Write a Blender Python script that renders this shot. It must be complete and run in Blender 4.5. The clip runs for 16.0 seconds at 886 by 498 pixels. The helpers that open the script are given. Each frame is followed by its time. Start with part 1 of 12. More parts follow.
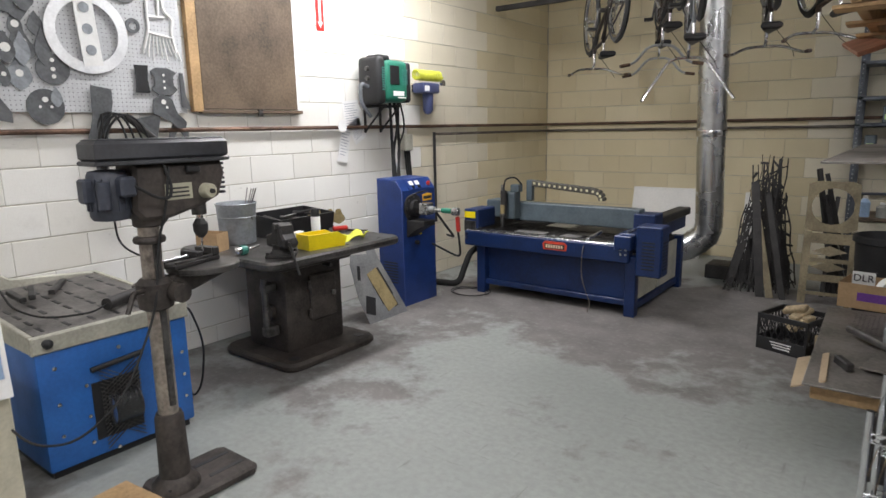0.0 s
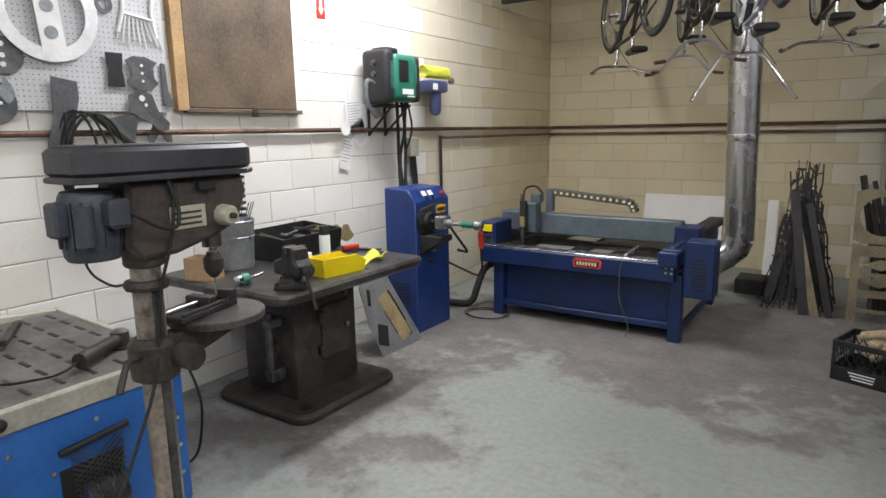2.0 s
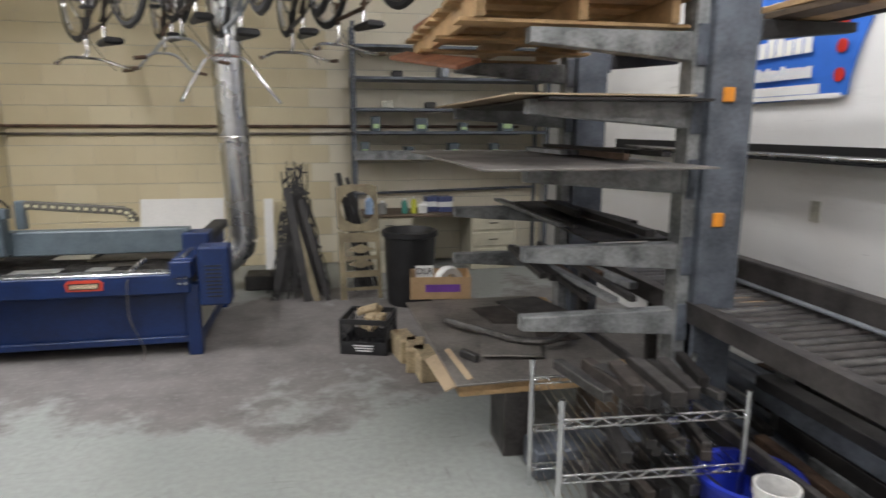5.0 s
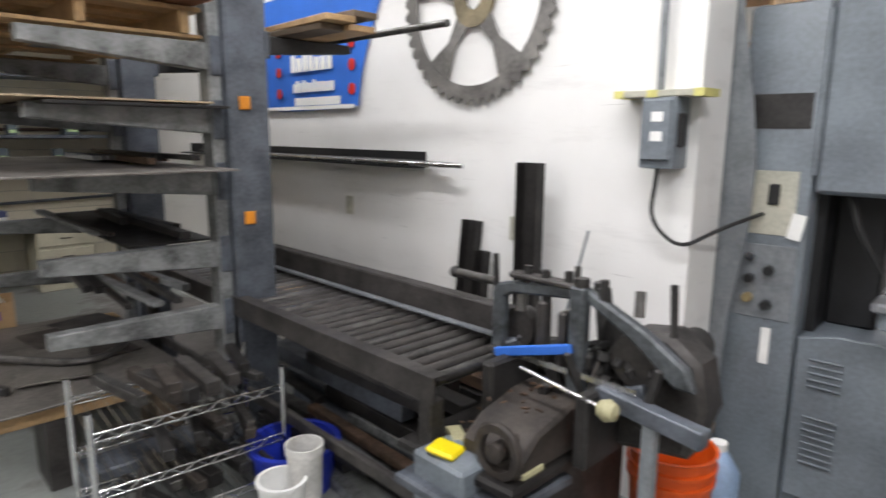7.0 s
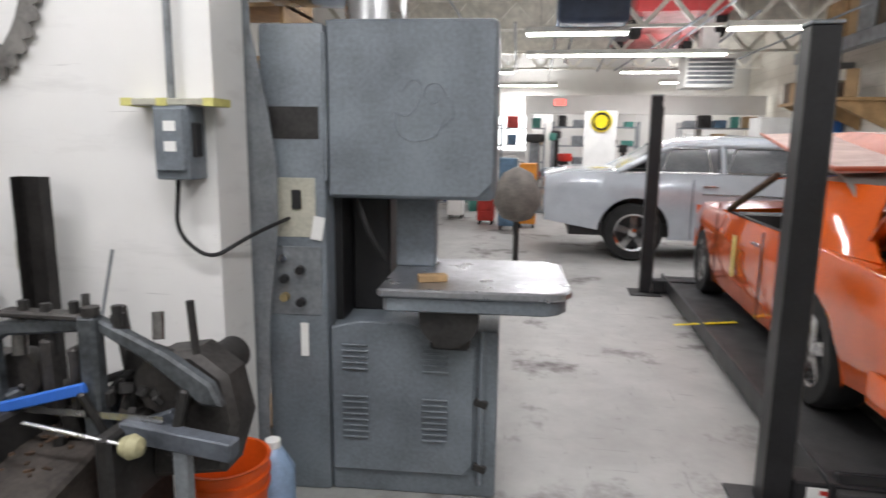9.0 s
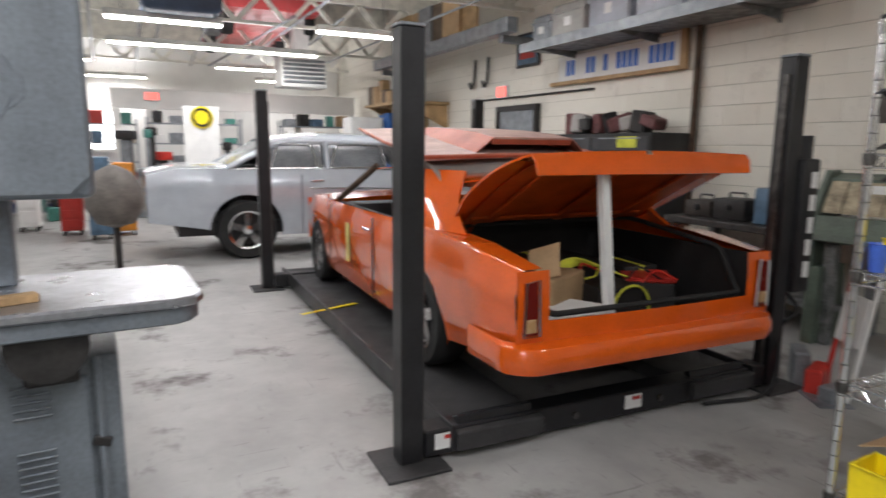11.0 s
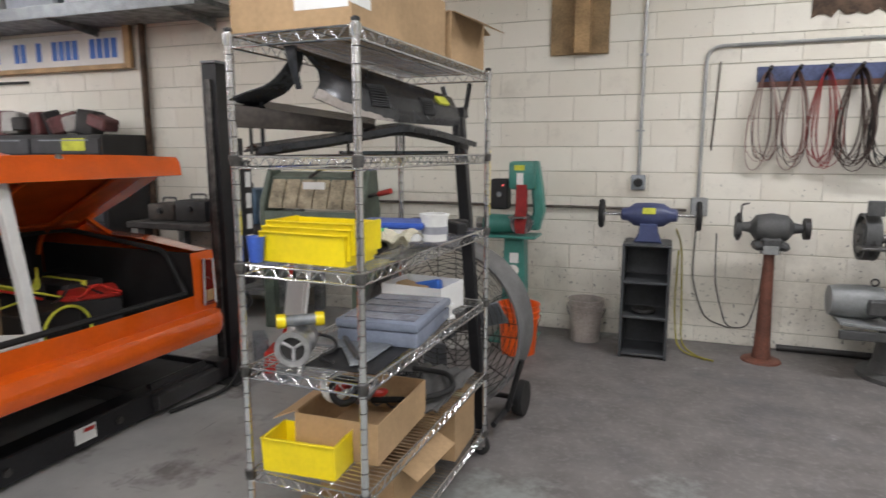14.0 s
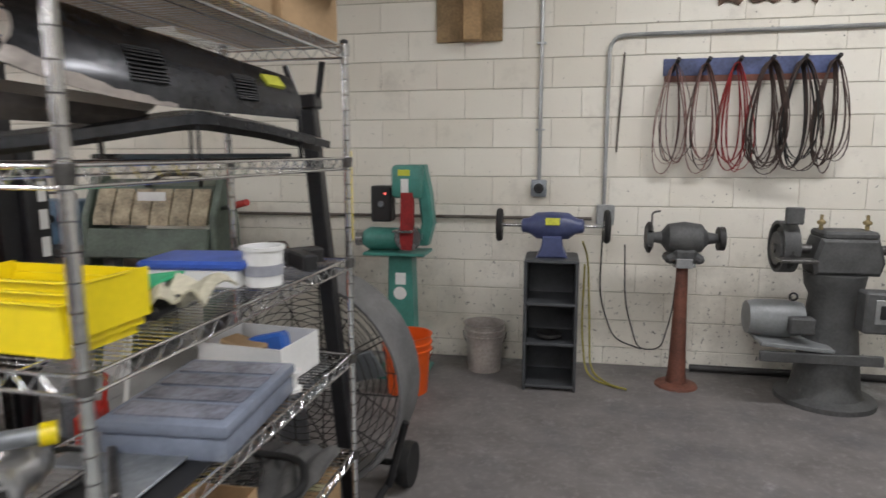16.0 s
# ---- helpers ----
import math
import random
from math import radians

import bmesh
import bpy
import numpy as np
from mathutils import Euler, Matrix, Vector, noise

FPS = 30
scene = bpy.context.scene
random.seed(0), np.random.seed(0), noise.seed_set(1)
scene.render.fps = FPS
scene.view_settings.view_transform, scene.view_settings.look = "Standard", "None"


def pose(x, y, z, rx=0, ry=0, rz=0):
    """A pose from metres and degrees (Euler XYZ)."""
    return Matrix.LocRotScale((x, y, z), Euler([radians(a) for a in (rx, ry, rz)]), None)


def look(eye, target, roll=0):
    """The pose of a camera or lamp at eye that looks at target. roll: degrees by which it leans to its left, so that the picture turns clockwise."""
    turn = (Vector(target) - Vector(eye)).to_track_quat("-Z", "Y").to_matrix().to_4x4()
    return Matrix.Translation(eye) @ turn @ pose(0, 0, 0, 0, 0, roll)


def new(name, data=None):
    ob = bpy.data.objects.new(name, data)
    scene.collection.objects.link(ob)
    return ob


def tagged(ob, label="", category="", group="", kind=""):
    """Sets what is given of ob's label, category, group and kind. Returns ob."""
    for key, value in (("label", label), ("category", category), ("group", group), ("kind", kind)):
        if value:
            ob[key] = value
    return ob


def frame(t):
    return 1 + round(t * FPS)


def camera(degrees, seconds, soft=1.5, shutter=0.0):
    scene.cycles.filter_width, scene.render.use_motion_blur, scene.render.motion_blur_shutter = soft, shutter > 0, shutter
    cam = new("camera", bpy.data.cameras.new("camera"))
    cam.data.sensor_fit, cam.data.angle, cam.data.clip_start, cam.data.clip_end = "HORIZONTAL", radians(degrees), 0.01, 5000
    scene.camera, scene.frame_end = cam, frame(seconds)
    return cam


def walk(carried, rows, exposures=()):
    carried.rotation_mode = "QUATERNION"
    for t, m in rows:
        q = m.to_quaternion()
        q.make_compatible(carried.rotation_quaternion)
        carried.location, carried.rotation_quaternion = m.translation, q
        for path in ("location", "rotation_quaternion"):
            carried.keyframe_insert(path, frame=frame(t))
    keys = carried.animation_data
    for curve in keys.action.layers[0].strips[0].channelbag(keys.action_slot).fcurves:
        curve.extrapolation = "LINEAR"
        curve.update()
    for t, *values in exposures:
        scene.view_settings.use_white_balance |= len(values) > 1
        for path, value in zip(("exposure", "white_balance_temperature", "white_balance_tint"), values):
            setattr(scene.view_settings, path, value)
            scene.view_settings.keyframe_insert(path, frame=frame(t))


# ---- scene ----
cam = camera(71.0, 16.0, shutter=0.5)
PATH = [
    (0, (0.912, 0.781, 1.528), (-0.286, 2.336, 1.146), -1.1),
    (0.5, (0.684, 0.861, 1.53), (-0.481, 2.443, 1.156), -1.1),
    (1, (0.493, 0.935, 1.532), (-0.662, 2.523, 1.153), -1.1),
    (1.5, (0.323, 0.97, 1.54), (-0.811, 2.573, 1.166), -1.0),
    (2, (0.173, 1.039, 1.532), (-0.925, 2.668, 1.158), -1.0),
    (2.5, (0.077, 1.146, 1.519), (-1.013, 2.782, 1.15), -0.9),
    (3, (0.043, 1.209, 1.53), (-1.022, 2.86, 1.156), -0.9),
    (3.5, (0.041, 1.245, 1.542), (-0.856, 2.991, 1.164), -0.7),
    (4, (0.002, 1.26, 1.539), (-0.488, 3.162, 1.163), -0.4),
    (4.5, (0.014, 1.243, 1.541), (-0.009, 3.205, 1.155), -0.2),
    (5, (0.046, 1.198, 1.533), (0.418, 3.126, 1.151), 0.1),
    (5.2, (0.044, 1.158, 1.541), (0.533, 3.059, 1.16), 0.3),
    (7.3, (0.412, 0.848, 1.541), (1.907, 2.126, 1.178), 0.4),
    (7.5, (0.459, 0.835, 1.544), (2.031, 2.017, 1.183), 0.4),
    (8, (0.541, 0.815, 1.552), (2.285, 1.728, 1.199), 0.5),
    (8.3, (0.507, 0.795, 1.555), (2.337, 1.521, 1.201), 0.6),
    (8.5, (0.524, 0.756, 1.56), (2.397, 1.368, 1.216), 0.7),
    (9, (0.463, 0.705, 1.562), (2.412, 1.001, 1.224), 0.7),
    (9.2, (0.436, 0.7, 1.564), (2.399, 0.888, 1.227), 0.8),
    (11.3, (0.575, 0.762, 1.51), (2.239, -0.298, 1.185), 0.5),
    (11.5, (0.556, 0.76, 1.51), (2.142, -0.414, 1.186), 0.5),
    (12, (0.514, 0.726, 1.516), (1.908, -0.673, 1.2), 0.4),
    (12.5, (0.479, 0.7, 1.521), (1.678, -0.869, 1.206), 0.3),
    (13, (0.447, 0.649, 1.521), (1.446, -1.056, 1.208), 0.3),
    (13.5, (0.399, 0.574, 1.519), (1.239, -1.214, 1.208), 0.2),
    (14, (0.356, 0.483, 1.518), (1.023, -1.377, 1.206), -0.0),
    (14.5, (0.391, 0.334, 1.52), (0.925, -1.569, 1.209), -0.2),
    (15, (0.476, 0.162, 1.536), (0.961, -1.755, 1.231), -0.4),
    (15.5, (0.508, -0.021, 1.525), (0.947, -1.948, 1.218), -0.2),
    (16, (0.437, -0.291, 1.52), (0.796, -2.234, 1.213), -0.1),
]
walk(cam, [(t, look(eye, target, roll)) for t, eye, target, roll in PATH],
     [(0.0, 0.5), (3.0, 0.49), (4.5, 0.8), (5.2, 0.88), (7.3, 0.78), (8.5, 0.46), (9.2, 0.44), (11.3, 0.46), (12.5, 0.74), (13.6, 0.78), (14.6, 0.6), (16.0, 0.53)])

# world and light ------------------------------------------------------------
world = bpy.data.worlds.new("world")
scene.world = world
world.use_nodes = True
world.node_tree.nodes["Background"].inputs[0].default_value = (0.75, 0.85, 1.0, 1)
world.node_tree.nodes["Background"].inputs[1].default_value = 0.25

LEFT, BACK, RIGHT, SOUTH, EAST, NORTH, WEST = -3.12, 8.35, 2.62, -4.76, 18.6, 4.6, -6.0
CEIL = 4.6


# materials -------------------------------------------------------------------
def mat(name, col, rough=0.6, metal=0.0, var=0.12, scale=6.0, bump=0.15, grain=60.0, col2=None, emit=0.0, spec=0.5):
    """Two scales of colour variation, uneven gloss and a fine bump."""
    m = bpy.data.materials.new(name)
    m.use_nodes = True
    nt = m.node_tree
    bs = nt.nodes["Principled BSDF"]
    tc = nt.nodes.new("ShaderNodeTexCoord")
    n1 = nt.nodes.new("ShaderNodeTexNoise")
    n1.inputs["Scale"].default_value, n1.inputs["Detail"].default_value = scale, 6
    n2 = nt.nodes.new("ShaderNodeTexNoise")
    n2.inputs["Scale"].default_value, n2.inputs["Detail"].default_value = grain, 4
    for n in (n1, n2):
        nt.links.new(tc.outputs["Object"], n.inputs["Vector"])
    mix = nt.nodes.new("ShaderNodeMath")
    mix.operation = "MULTIPLY_ADD"
    mix.inputs[1].default_value = 0.35
    nt.links.new(n2.outputs["Fac"], mix.inputs[0])
    sc = nt.nodes.new("ShaderNodeMath")
    sc.operation = "MULTIPLY"
    sc.inputs[1].default_value = 0.65
    nt.links.new(n1.outputs["Fac"], sc.inputs[0])
    nt.links.new(sc.outputs[0], mix.inputs[2])
    ramp = nt.nodes.new("ShaderNodeValToRGB")
    c2 = col2 or tuple(c * (1 - 2.2 * var) for c in col)
    c3 = tuple(min(1, c * (1 + var)) for c in col)
    ramp.color_ramp.elements[0].position, ramp.color_ramp.elements[1].position = 0.34, 0.62
    ramp.color_ramp.elements[0].color = (*c2, 1)
    ramp.color_ramp.elements[1].color = (*c3, 1)
    nt.links.new(mix.outputs[0], ramp.inputs[0])
    nt.links.new(ramp.outputs[0], bs.inputs["Base Color"])
    rr = nt.nodes.new("ShaderNodeMapRange")
    rr.inputs["To Min"].default_value, rr.inputs["To Max"].default_value = min(1, rough + 0.12), max(0.03, rough - 0.12)
    nt.links.new(n1.outputs["Fac"], rr.inputs["Value"])
    nt.links.new(rr.outputs[0], bs.inputs["Roughness"])
    bs.inputs["Metallic"].default_value = metal
    bs.inputs["Specular IOR Level"].default_value = spec
    if bump:
        bp = nt.nodes.new("ShaderNodeBump")
        bp.inputs["Strength"].default_value, bp.inputs["Distance"].default_value = bump, 0.004
        nt.links.new(n2.outputs["Fac"], bp.inputs["Height"])
        nt.links.new(bp.outputs[0], bs.inputs["Normal"])
    if emit:
        bs.inputs["Emission Color"].default_value = (*col, 1)
        bs.inputs["Emission Strength"].default_value = emit
    return m


M = dict(
    block=mat("painted_block", (0.78, 0.77, 0.72), 0.6, var=0.06, scale=2.5, grain=90, bump=0.35),
    cream=mat("cream_block", (0.62, 0.55, 0.38), 0.6, var=0.06, scale=2.5, grain=90, bump=0.35),
    mortar=mat("mortar", (0.46, 0.43, 0.36), 0.8, var=0.1, bump=0.3),
    white=mat("white_paint", (0.76, 0.75, 0.72), 0.6, var=0.05, scale=1.5, bump=0.12),
    greywall=mat("grey_paint", (0.3, 0.29, 0.27), 0.7),
    blue=mat("blue_enamel", (0.012, 0.038, 0.17), 0.38, var=0.12, bump=0.04),
    blue2=mat("bright_blue_enamel", (0.02, 0.12, 0.4), 0.4, var=0.1, bump=0.04),
    sawgrey=mat("grey_enamel", (0.17, 0.195, 0.22), 0.42, var=0.16, scale=3.5, bump=0.08),
    iron=mat("dark_cast_iron", (0.035, 0.033, 0.032), 0.55, 0.3, var=0.25, bump=0.25),
    steel=mat("worn_steel", (0.13, 0.125, 0.12), 0.42, 0.85, var=0.25, scale=12, bump=0.12),
    bright=mat("bright_steel", (0.5, 0.5, 0.5), 0.25, 0.95, var=0.15, scale=14),
    chrome=mat("chrome", (0.75, 0.75, 0.76), 0.16, 1.0, var=0.05),
    galv=mat("galvanised", (0.56, 0.57, 0.58), 0.27, 0.95, var=0.07, scale=5, grain=25, bump=0.03),
    rack=mat("rack_paint", (0.1, 0.112, 0.132), 0.5, 0.2, var=0.25, scale=8, bump=0.2),
    black=mat("black_plastic", (0.014, 0.014, 0.015), 0.5, var=0.2, bump=0.1),
    rubber=mat("rubber", (0.012, 0.012, 0.012), 0.75, var=0.2, bump=0.2),
    yellow=mat("yellow_plastic", (0.84, 0.66, 0.01), 0.35, var=0.05, bump=0.03),
    orange=mat("orange_car_paint", (0.7, 0.108, 0.008), 0.09, var=0.06, bump=0.0),
    silver=mat("silver_car_paint", (0.52, 0.56, 0.61), 0.2, 0.25, var=0.04, bump=0.0),
    carglass=mat("car_window", (0.13, 0.14, 0.15), 0.07, var=0.25, scale=2.5, bump=0.0, spec=0.9),
    plasmablue=mat("deep_blue_enamel", (0.006, 0.021, 0.085), 0.4, var=0.2, scale=4, bump=0.05),
    castbrown=mat("brown_grimed_iron", (0.052, 0.043, 0.037), 0.6, 0.25, var=0.3, scale=7, bump=0.3),
    grimy=mat("grimy_brown_steel", (0.055, 0.05, 0.047), 0.5, 0.3, var=0.3, scale=8, bump=0.2),
    obucket=mat("orange_plastic", (0.72, 0.1, 0.01), 0.4, var=0.06),
    wood=mat("raw_wood", (0.42, 0.27, 0.13), 0.65, var=0.2, scale=5, bump=0.2),
    oldwood=mat("old_plywood", (0.12, 0.085, 0.055), 0.65, var=0.25, scale=3, bump=0.2),
    card=mat("cardboard", (0.42, 0.28, 0.15), 0.8, var=0.1, scale=4, bump=0.1),
    paper=mat("paper", (0.78, 0.78, 0.76), 0.7, var=0.04),
    red=mat("red_paint", (0.5, 0.03, 0.02), 0.4, var=0.1),
    green=mat("green_enamel", (0.02, 0.17, 0.11), 0.4, var=0.12),
    teal=mat("teal_enamel", (0.06, 0.24, 0.2), 0.4, var=0.12),
    navy=mat("navy_enamel", (0.06, 0.075, 0.17), 0.4, var=0.15),
    glass=mat("dark_glass", (0.02, 0.025, 0.03), 0.06, var=0.02, bump=0),
    # Pale base colour paints the glare on the sedan's windscreen.
    screen=mat("windscreen_glare", (0.36, 0.39, 0.4), 0.12, var=0.25, scale=3, bump=0),
    tube=mat("lamp_tube", (1.0, 0.98, 0.93), 0.5, emit=9.0, bump=0),
    ceil=mat("ceiling_paint", (0.6, 0.6, 0.57), 0.8),
)


class Net:
    """A small helper for wiring one material."""
    def __init__(self, name):
        self.m = bpy.data.materials.new(name)
        self.m.use_nodes = True
        self.t = self.m.node_tree
        self.bs = self.t.nodes["Principled BSDF"]
        self.pos = self.t.nodes.new("ShaderNodeNewGeometry").outputs["Position"]

    def put(self, socket, v):
        if isinstance(v, (int, float)):
            socket.default_value = v
        elif isinstance(v, tuple):
            socket.default_value = v if len(v) == len(socket.default_value) else (*v, 1)
        else:
            self.t.links.new(v, socket)

    def noise(self, scale, detail=5, rough=0.55, vec=None):
        n = self.t.nodes.new("ShaderNodeTexNoise")
        n.inputs["Scale"].default_value, n.inputs["Detail"].default_value, n.inputs["Roughness"].default_value = scale, detail, rough
        self.t.links.new(vec or self.pos, n.inputs["Vector"])
        return n.outputs["Fac"]

    def math(self, op, a, b=0.0, c=0.0):
        n = self.t.nodes.new("ShaderNodeMath")
        n.operation = op
        for k, v in enumerate((a, b, c)):
            self.put(n.inputs[k], v)
        return n.outputs[0]

    def map(self, v, a, b, c=0.0, d=1.0):
        n = self.t.nodes.new("ShaderNodeMapRange")
        for k, q in zip(("Value", "From Min", "From Max", "To Min", "To Max"), (v, a, b, c, d)):
            self.put(n.inputs[k], q)
        return n.outputs[0]

    def mix(self, f, a, b):
        n = self.t.nodes.new("ShaderNodeMix")
        n.data_type = "RGBA"
        self.put(n.inputs[0], f)
        self.put(n.inputs[6], a)
        self.put(n.inputs[7], b)
        return n.outputs[2]

    def stretch(self, sx, sy, sz, turn=0.0):
        n = self.t.nodes.new("ShaderNodeMapping")
        n.inputs["Scale"].default_value = (sx, sy, sz)
        n.inputs["Rotation"].default_value = (0, 0, turn)
        self.t.links.new(self.pos, n.inputs["Vector"])
        return n.outputs[0]

    def spot(self, x, y, rx, ry):
        """1 in the middle of an oval on the floor, 0 at its rim."""
        n = self.t.nodes.new("ShaderNodeVectorMath")
        n.operation = "SUBTRACT"
        self.t.links.new(self.pos, n.inputs[0])
        n.inputs[1].default_value = (x, y, 0)
        m = self.t.nodes.new("ShaderNodeVectorMath")
        m.operation = "MULTIPLY"
        self.t.links.new(n.outputs[0], m.inputs[0])
        m.inputs[1].default_value = (1 / rx, 1 / ry, 0)
        k = self.t.nodes.new("ShaderNodeVectorMath")
        k.operation = "LENGTH"
        self.t.links.new(m.outputs[0], k.inputs[0])
        return self.map(k.outputs["Value"], 1.0, 0.3)

    def bump(self, h, strength, dist):
        n = self.t.nodes.new("ShaderNodeBump")
        n.inputs["Strength"].default_value, n.inputs["Distance"].default_value = strength, dist
        self.t.links.new(h, n.inputs["Height"])
        self.t.links.new(n.outputs[0], self.bs.inputs["Normal"])


def floor_material():
    """Pale grey-green floor paint, worn through to brown-grey concrete where the work is done, with scuffs and fine cracks."""
    n = Net("worn_floor_paint")
    wear = n.noise(1.1, 8, 0.66)
    for x, y, rx, ry, k in ((-0.7, 5.7, 2.7, 1.7, 0.3), (1.7, 5.6, 1.4, 2.0, 0.24), (-2.4, 3.6, 1.0, 2.2, 0.16), (0.5, 1.95, 0.55, 0.35, 0.18),
                            (-0.2, -3.5, 3.0, 1.9, 0.36), (2.3, 0.6, 1.0, 1.4, 0.1)):
        wear = n.math("MULTIPLY_ADD", n.spot(x, y, rx, ry), k, wear)
    bare = n.map(wear, 0.56, 0.64)
    fine = n.noise(26, 6, 0.6)
    broad = n.noise(0.8, 3)
    paint = n.mix(n.map(broad, 0.3, 0.7), (0.23, 0.245, 0.23), (0.3, 0.315, 0.295))
    paint = n.mix(n.map(fine, 0.35, 0.62, 0.55, 0.0), paint, (0.18, 0.185, 0.178))
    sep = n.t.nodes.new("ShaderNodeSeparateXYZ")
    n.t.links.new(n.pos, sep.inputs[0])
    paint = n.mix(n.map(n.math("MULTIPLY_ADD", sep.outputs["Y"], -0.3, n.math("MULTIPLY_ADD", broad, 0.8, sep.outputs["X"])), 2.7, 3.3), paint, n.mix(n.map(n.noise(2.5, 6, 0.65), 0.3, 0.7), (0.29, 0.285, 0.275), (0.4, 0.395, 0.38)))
    stone = n.mix(n.map(n.noise(4.5, 6), 0.3, 0.7), (0.115, 0.105, 0.1), (0.185, 0.172, 0.163))
    stone = n.mix(n.map(fine, 0.5, 0.7, 0.0, 0.4), stone, (0.28, 0.27, 0.26))
    col = n.mix(bare, paint, stone)
    corner = n.spot(-0.2, -3.7, 3.4, 2.2)
    col = n.mix(n.math("MULTIPLY", corner, n.map(n.noise(1.7, 6, 0.68), 0.5, 0.68, 0.0, 0.6)), col, (0.085, 0.085, 0.092))
    col = n.mix(n.math("MULTIPLY", corner, n.map(n.noise(3.3, 7, 0.72), 0.6, 0.72, 0.0, 0.5)), col, (0.36, 0.355, 0.36))
    marks = [n.map(n.noise(3.0, 4, 0.6, n.stretch(sx, sy, 1, a)), 0.66, 0.72) for sx, sy, a in ((0.9, 9, 0.5), (8, 0.7, 0.2), (1.0, 10, -0.7))]
    scuff = n.math("MAXIMUM", n.math("MAXIMUM", marks[0], marks[1]), marks[2])
    col = n.mix(n.math("MULTIPLY", scuff, 0.55), col, (0.13, 0.125, 0.12))
    chips = n.map(n.noise(9, 5, 0.7), 0.66, 0.69, 0.0, 0.7)
    col = n.mix(chips, col, (0.17, 0.16, 0.15))
    n.put(n.bs.inputs["Base Color"], col)
    n.put(n.bs.inputs["Roughness"], n.map(n.math("ADD", bare, n.math("MULTIPLY", fine, 0.6)), 0.0, 1.6, 0.42, 0.78))
    n.bump(n.math("MULTIPLY_ADD", bare, -0.6, fine), 0.25, 0.002)
    return n.m


def block_material(name, col, aged, soot=False):
    """Thick paint over porous concrete block; every block a shade of its own."""
    n = Net(name)
    oi = n.t.nodes.new("ShaderNodeObjectInfo")
    rnd = oi.outputs["Random"]
    grain = n.noise(75, 5, 0.7)
    stain = n.noise(2.2, 5, 0.6)
    c = n.mix(n.map(n.math("MULTIPLY_ADD", rnd, 0.5, n.math("MULTIPLY", stain, 0.8)), 0.3, 0.95), aged, col)
    c = n.mix(n.map(grain, 0.56, 0.72, 0.0, 0.22), c, tuple(v * 0.62 for v in col))
    c = n.mix(n.map(n.noise(14, 6, 0.75), 0.65, 0.72, 0.0, 0.45), c, (0.32, 0.29, 0.25))
    c = n.mix(n.map(n.noise(3.4, 7, 0.72), 0.58, 0.76, 0.0, 0.22), c, (0.42, 0.4, 0.36))
    if soot:
        sep = n.t.nodes.new("ShaderNodeSeparateXYZ")
        n.t.links.new(n.pos, sep.inputs[0])
        low = n.map(sep.outputs["Z"], 1.5, 0.2)
        spat = n.map(n.math("MULTIPLY_ADD", low, 0.07, n.noise(30, 5, 0.65)), 0.67, 0.72, 0.0, 0.8)
        c = n.mix(spat, c, (0.07, 0.065, 0.06))
        c = n.mix(n.map(n.math("MULTIPLY_ADD", low, 0.14, n.noise(2.6, 6, 0.7)), 0.58, 0.78, 0.0, 0.45), c, (0.3, 0.27, 0.22))
    n.put(n.bs.inputs["Base Color"], c)
    n.put(n.bs.inputs["Roughness"], n.map(stain, 0.3, 0.7, 0.42, 0.62))
    n.bump(grain, 0.45, 0.003)
    return n.m


def wall_material():
    """Smooth white wall paint with long level scuffs, hand marks and small chips."""
    n = Net("scuffed_white_paint")
    c = n.mix(n.map(n.noise(1.3, 5, 0.6), 0.3, 0.7), (0.7, 0.69, 0.67), (0.78, 0.775, 0.76))
    rub = n.map(n.noise(2.2, 6, 0.68, n.stretch(1, 0.5, 3.2)), 0.54, 0.74, 0.0, 0.4)
    c = n.mix(rub, c, (0.46, 0.45, 0.43))
    line = n.map(n.noise(3.0, 4, 0.6, n.stretch(1, 0.7, 13)), 0.68, 0.72, 0.0, 0.5)
    c = n.mix(line, c, (0.34, 0.33, 0.32))
    c = n.mix(n.map(n.noise(16, 5, 0.7), 0.69, 0.73, 0.0, 0.5), c, (0.3, 0.29, 0.27))
    n.put(n.bs.inputs["Base Color"], c)
    n.put(n.bs.inputs["Roughness"], n.map(rub, 0.0, 0.4, 0.45, 0.65))
    n.bump(n.noise(60, 4), 0.15, 0.002)
    return n.m


M.update(
    concrete=floor_material(),
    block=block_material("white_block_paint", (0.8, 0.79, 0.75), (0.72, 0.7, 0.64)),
    # Tone between the white and the cream blocks.
    block2=block_material("pale_cream_block_paint", (0.74, 0.69, 0.56), (0.66, 0.6, 0.46)),
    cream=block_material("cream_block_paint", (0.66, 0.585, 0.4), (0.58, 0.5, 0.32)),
    baywall=wall_material(),
    taupe=mat("taupe_cloth", (0.16, 0.145, 0.13), 0.8, var=0.2),
    southblock=block_material("ivory_block_paint", (0.76, 0.73, 0.65), (0.69, 0.65, 0.56), True),
)


for paint in ("orange", "silver"):
    coat = M[paint].node_tree.nodes["Principled BSDF"].inputs
    coat["Coat Weight"].default_value, coat["Coat Roughness"].default_value = 0.9, 0.03


# building tools --------------------------------------------------------------
def B():
    return bmesh.new()


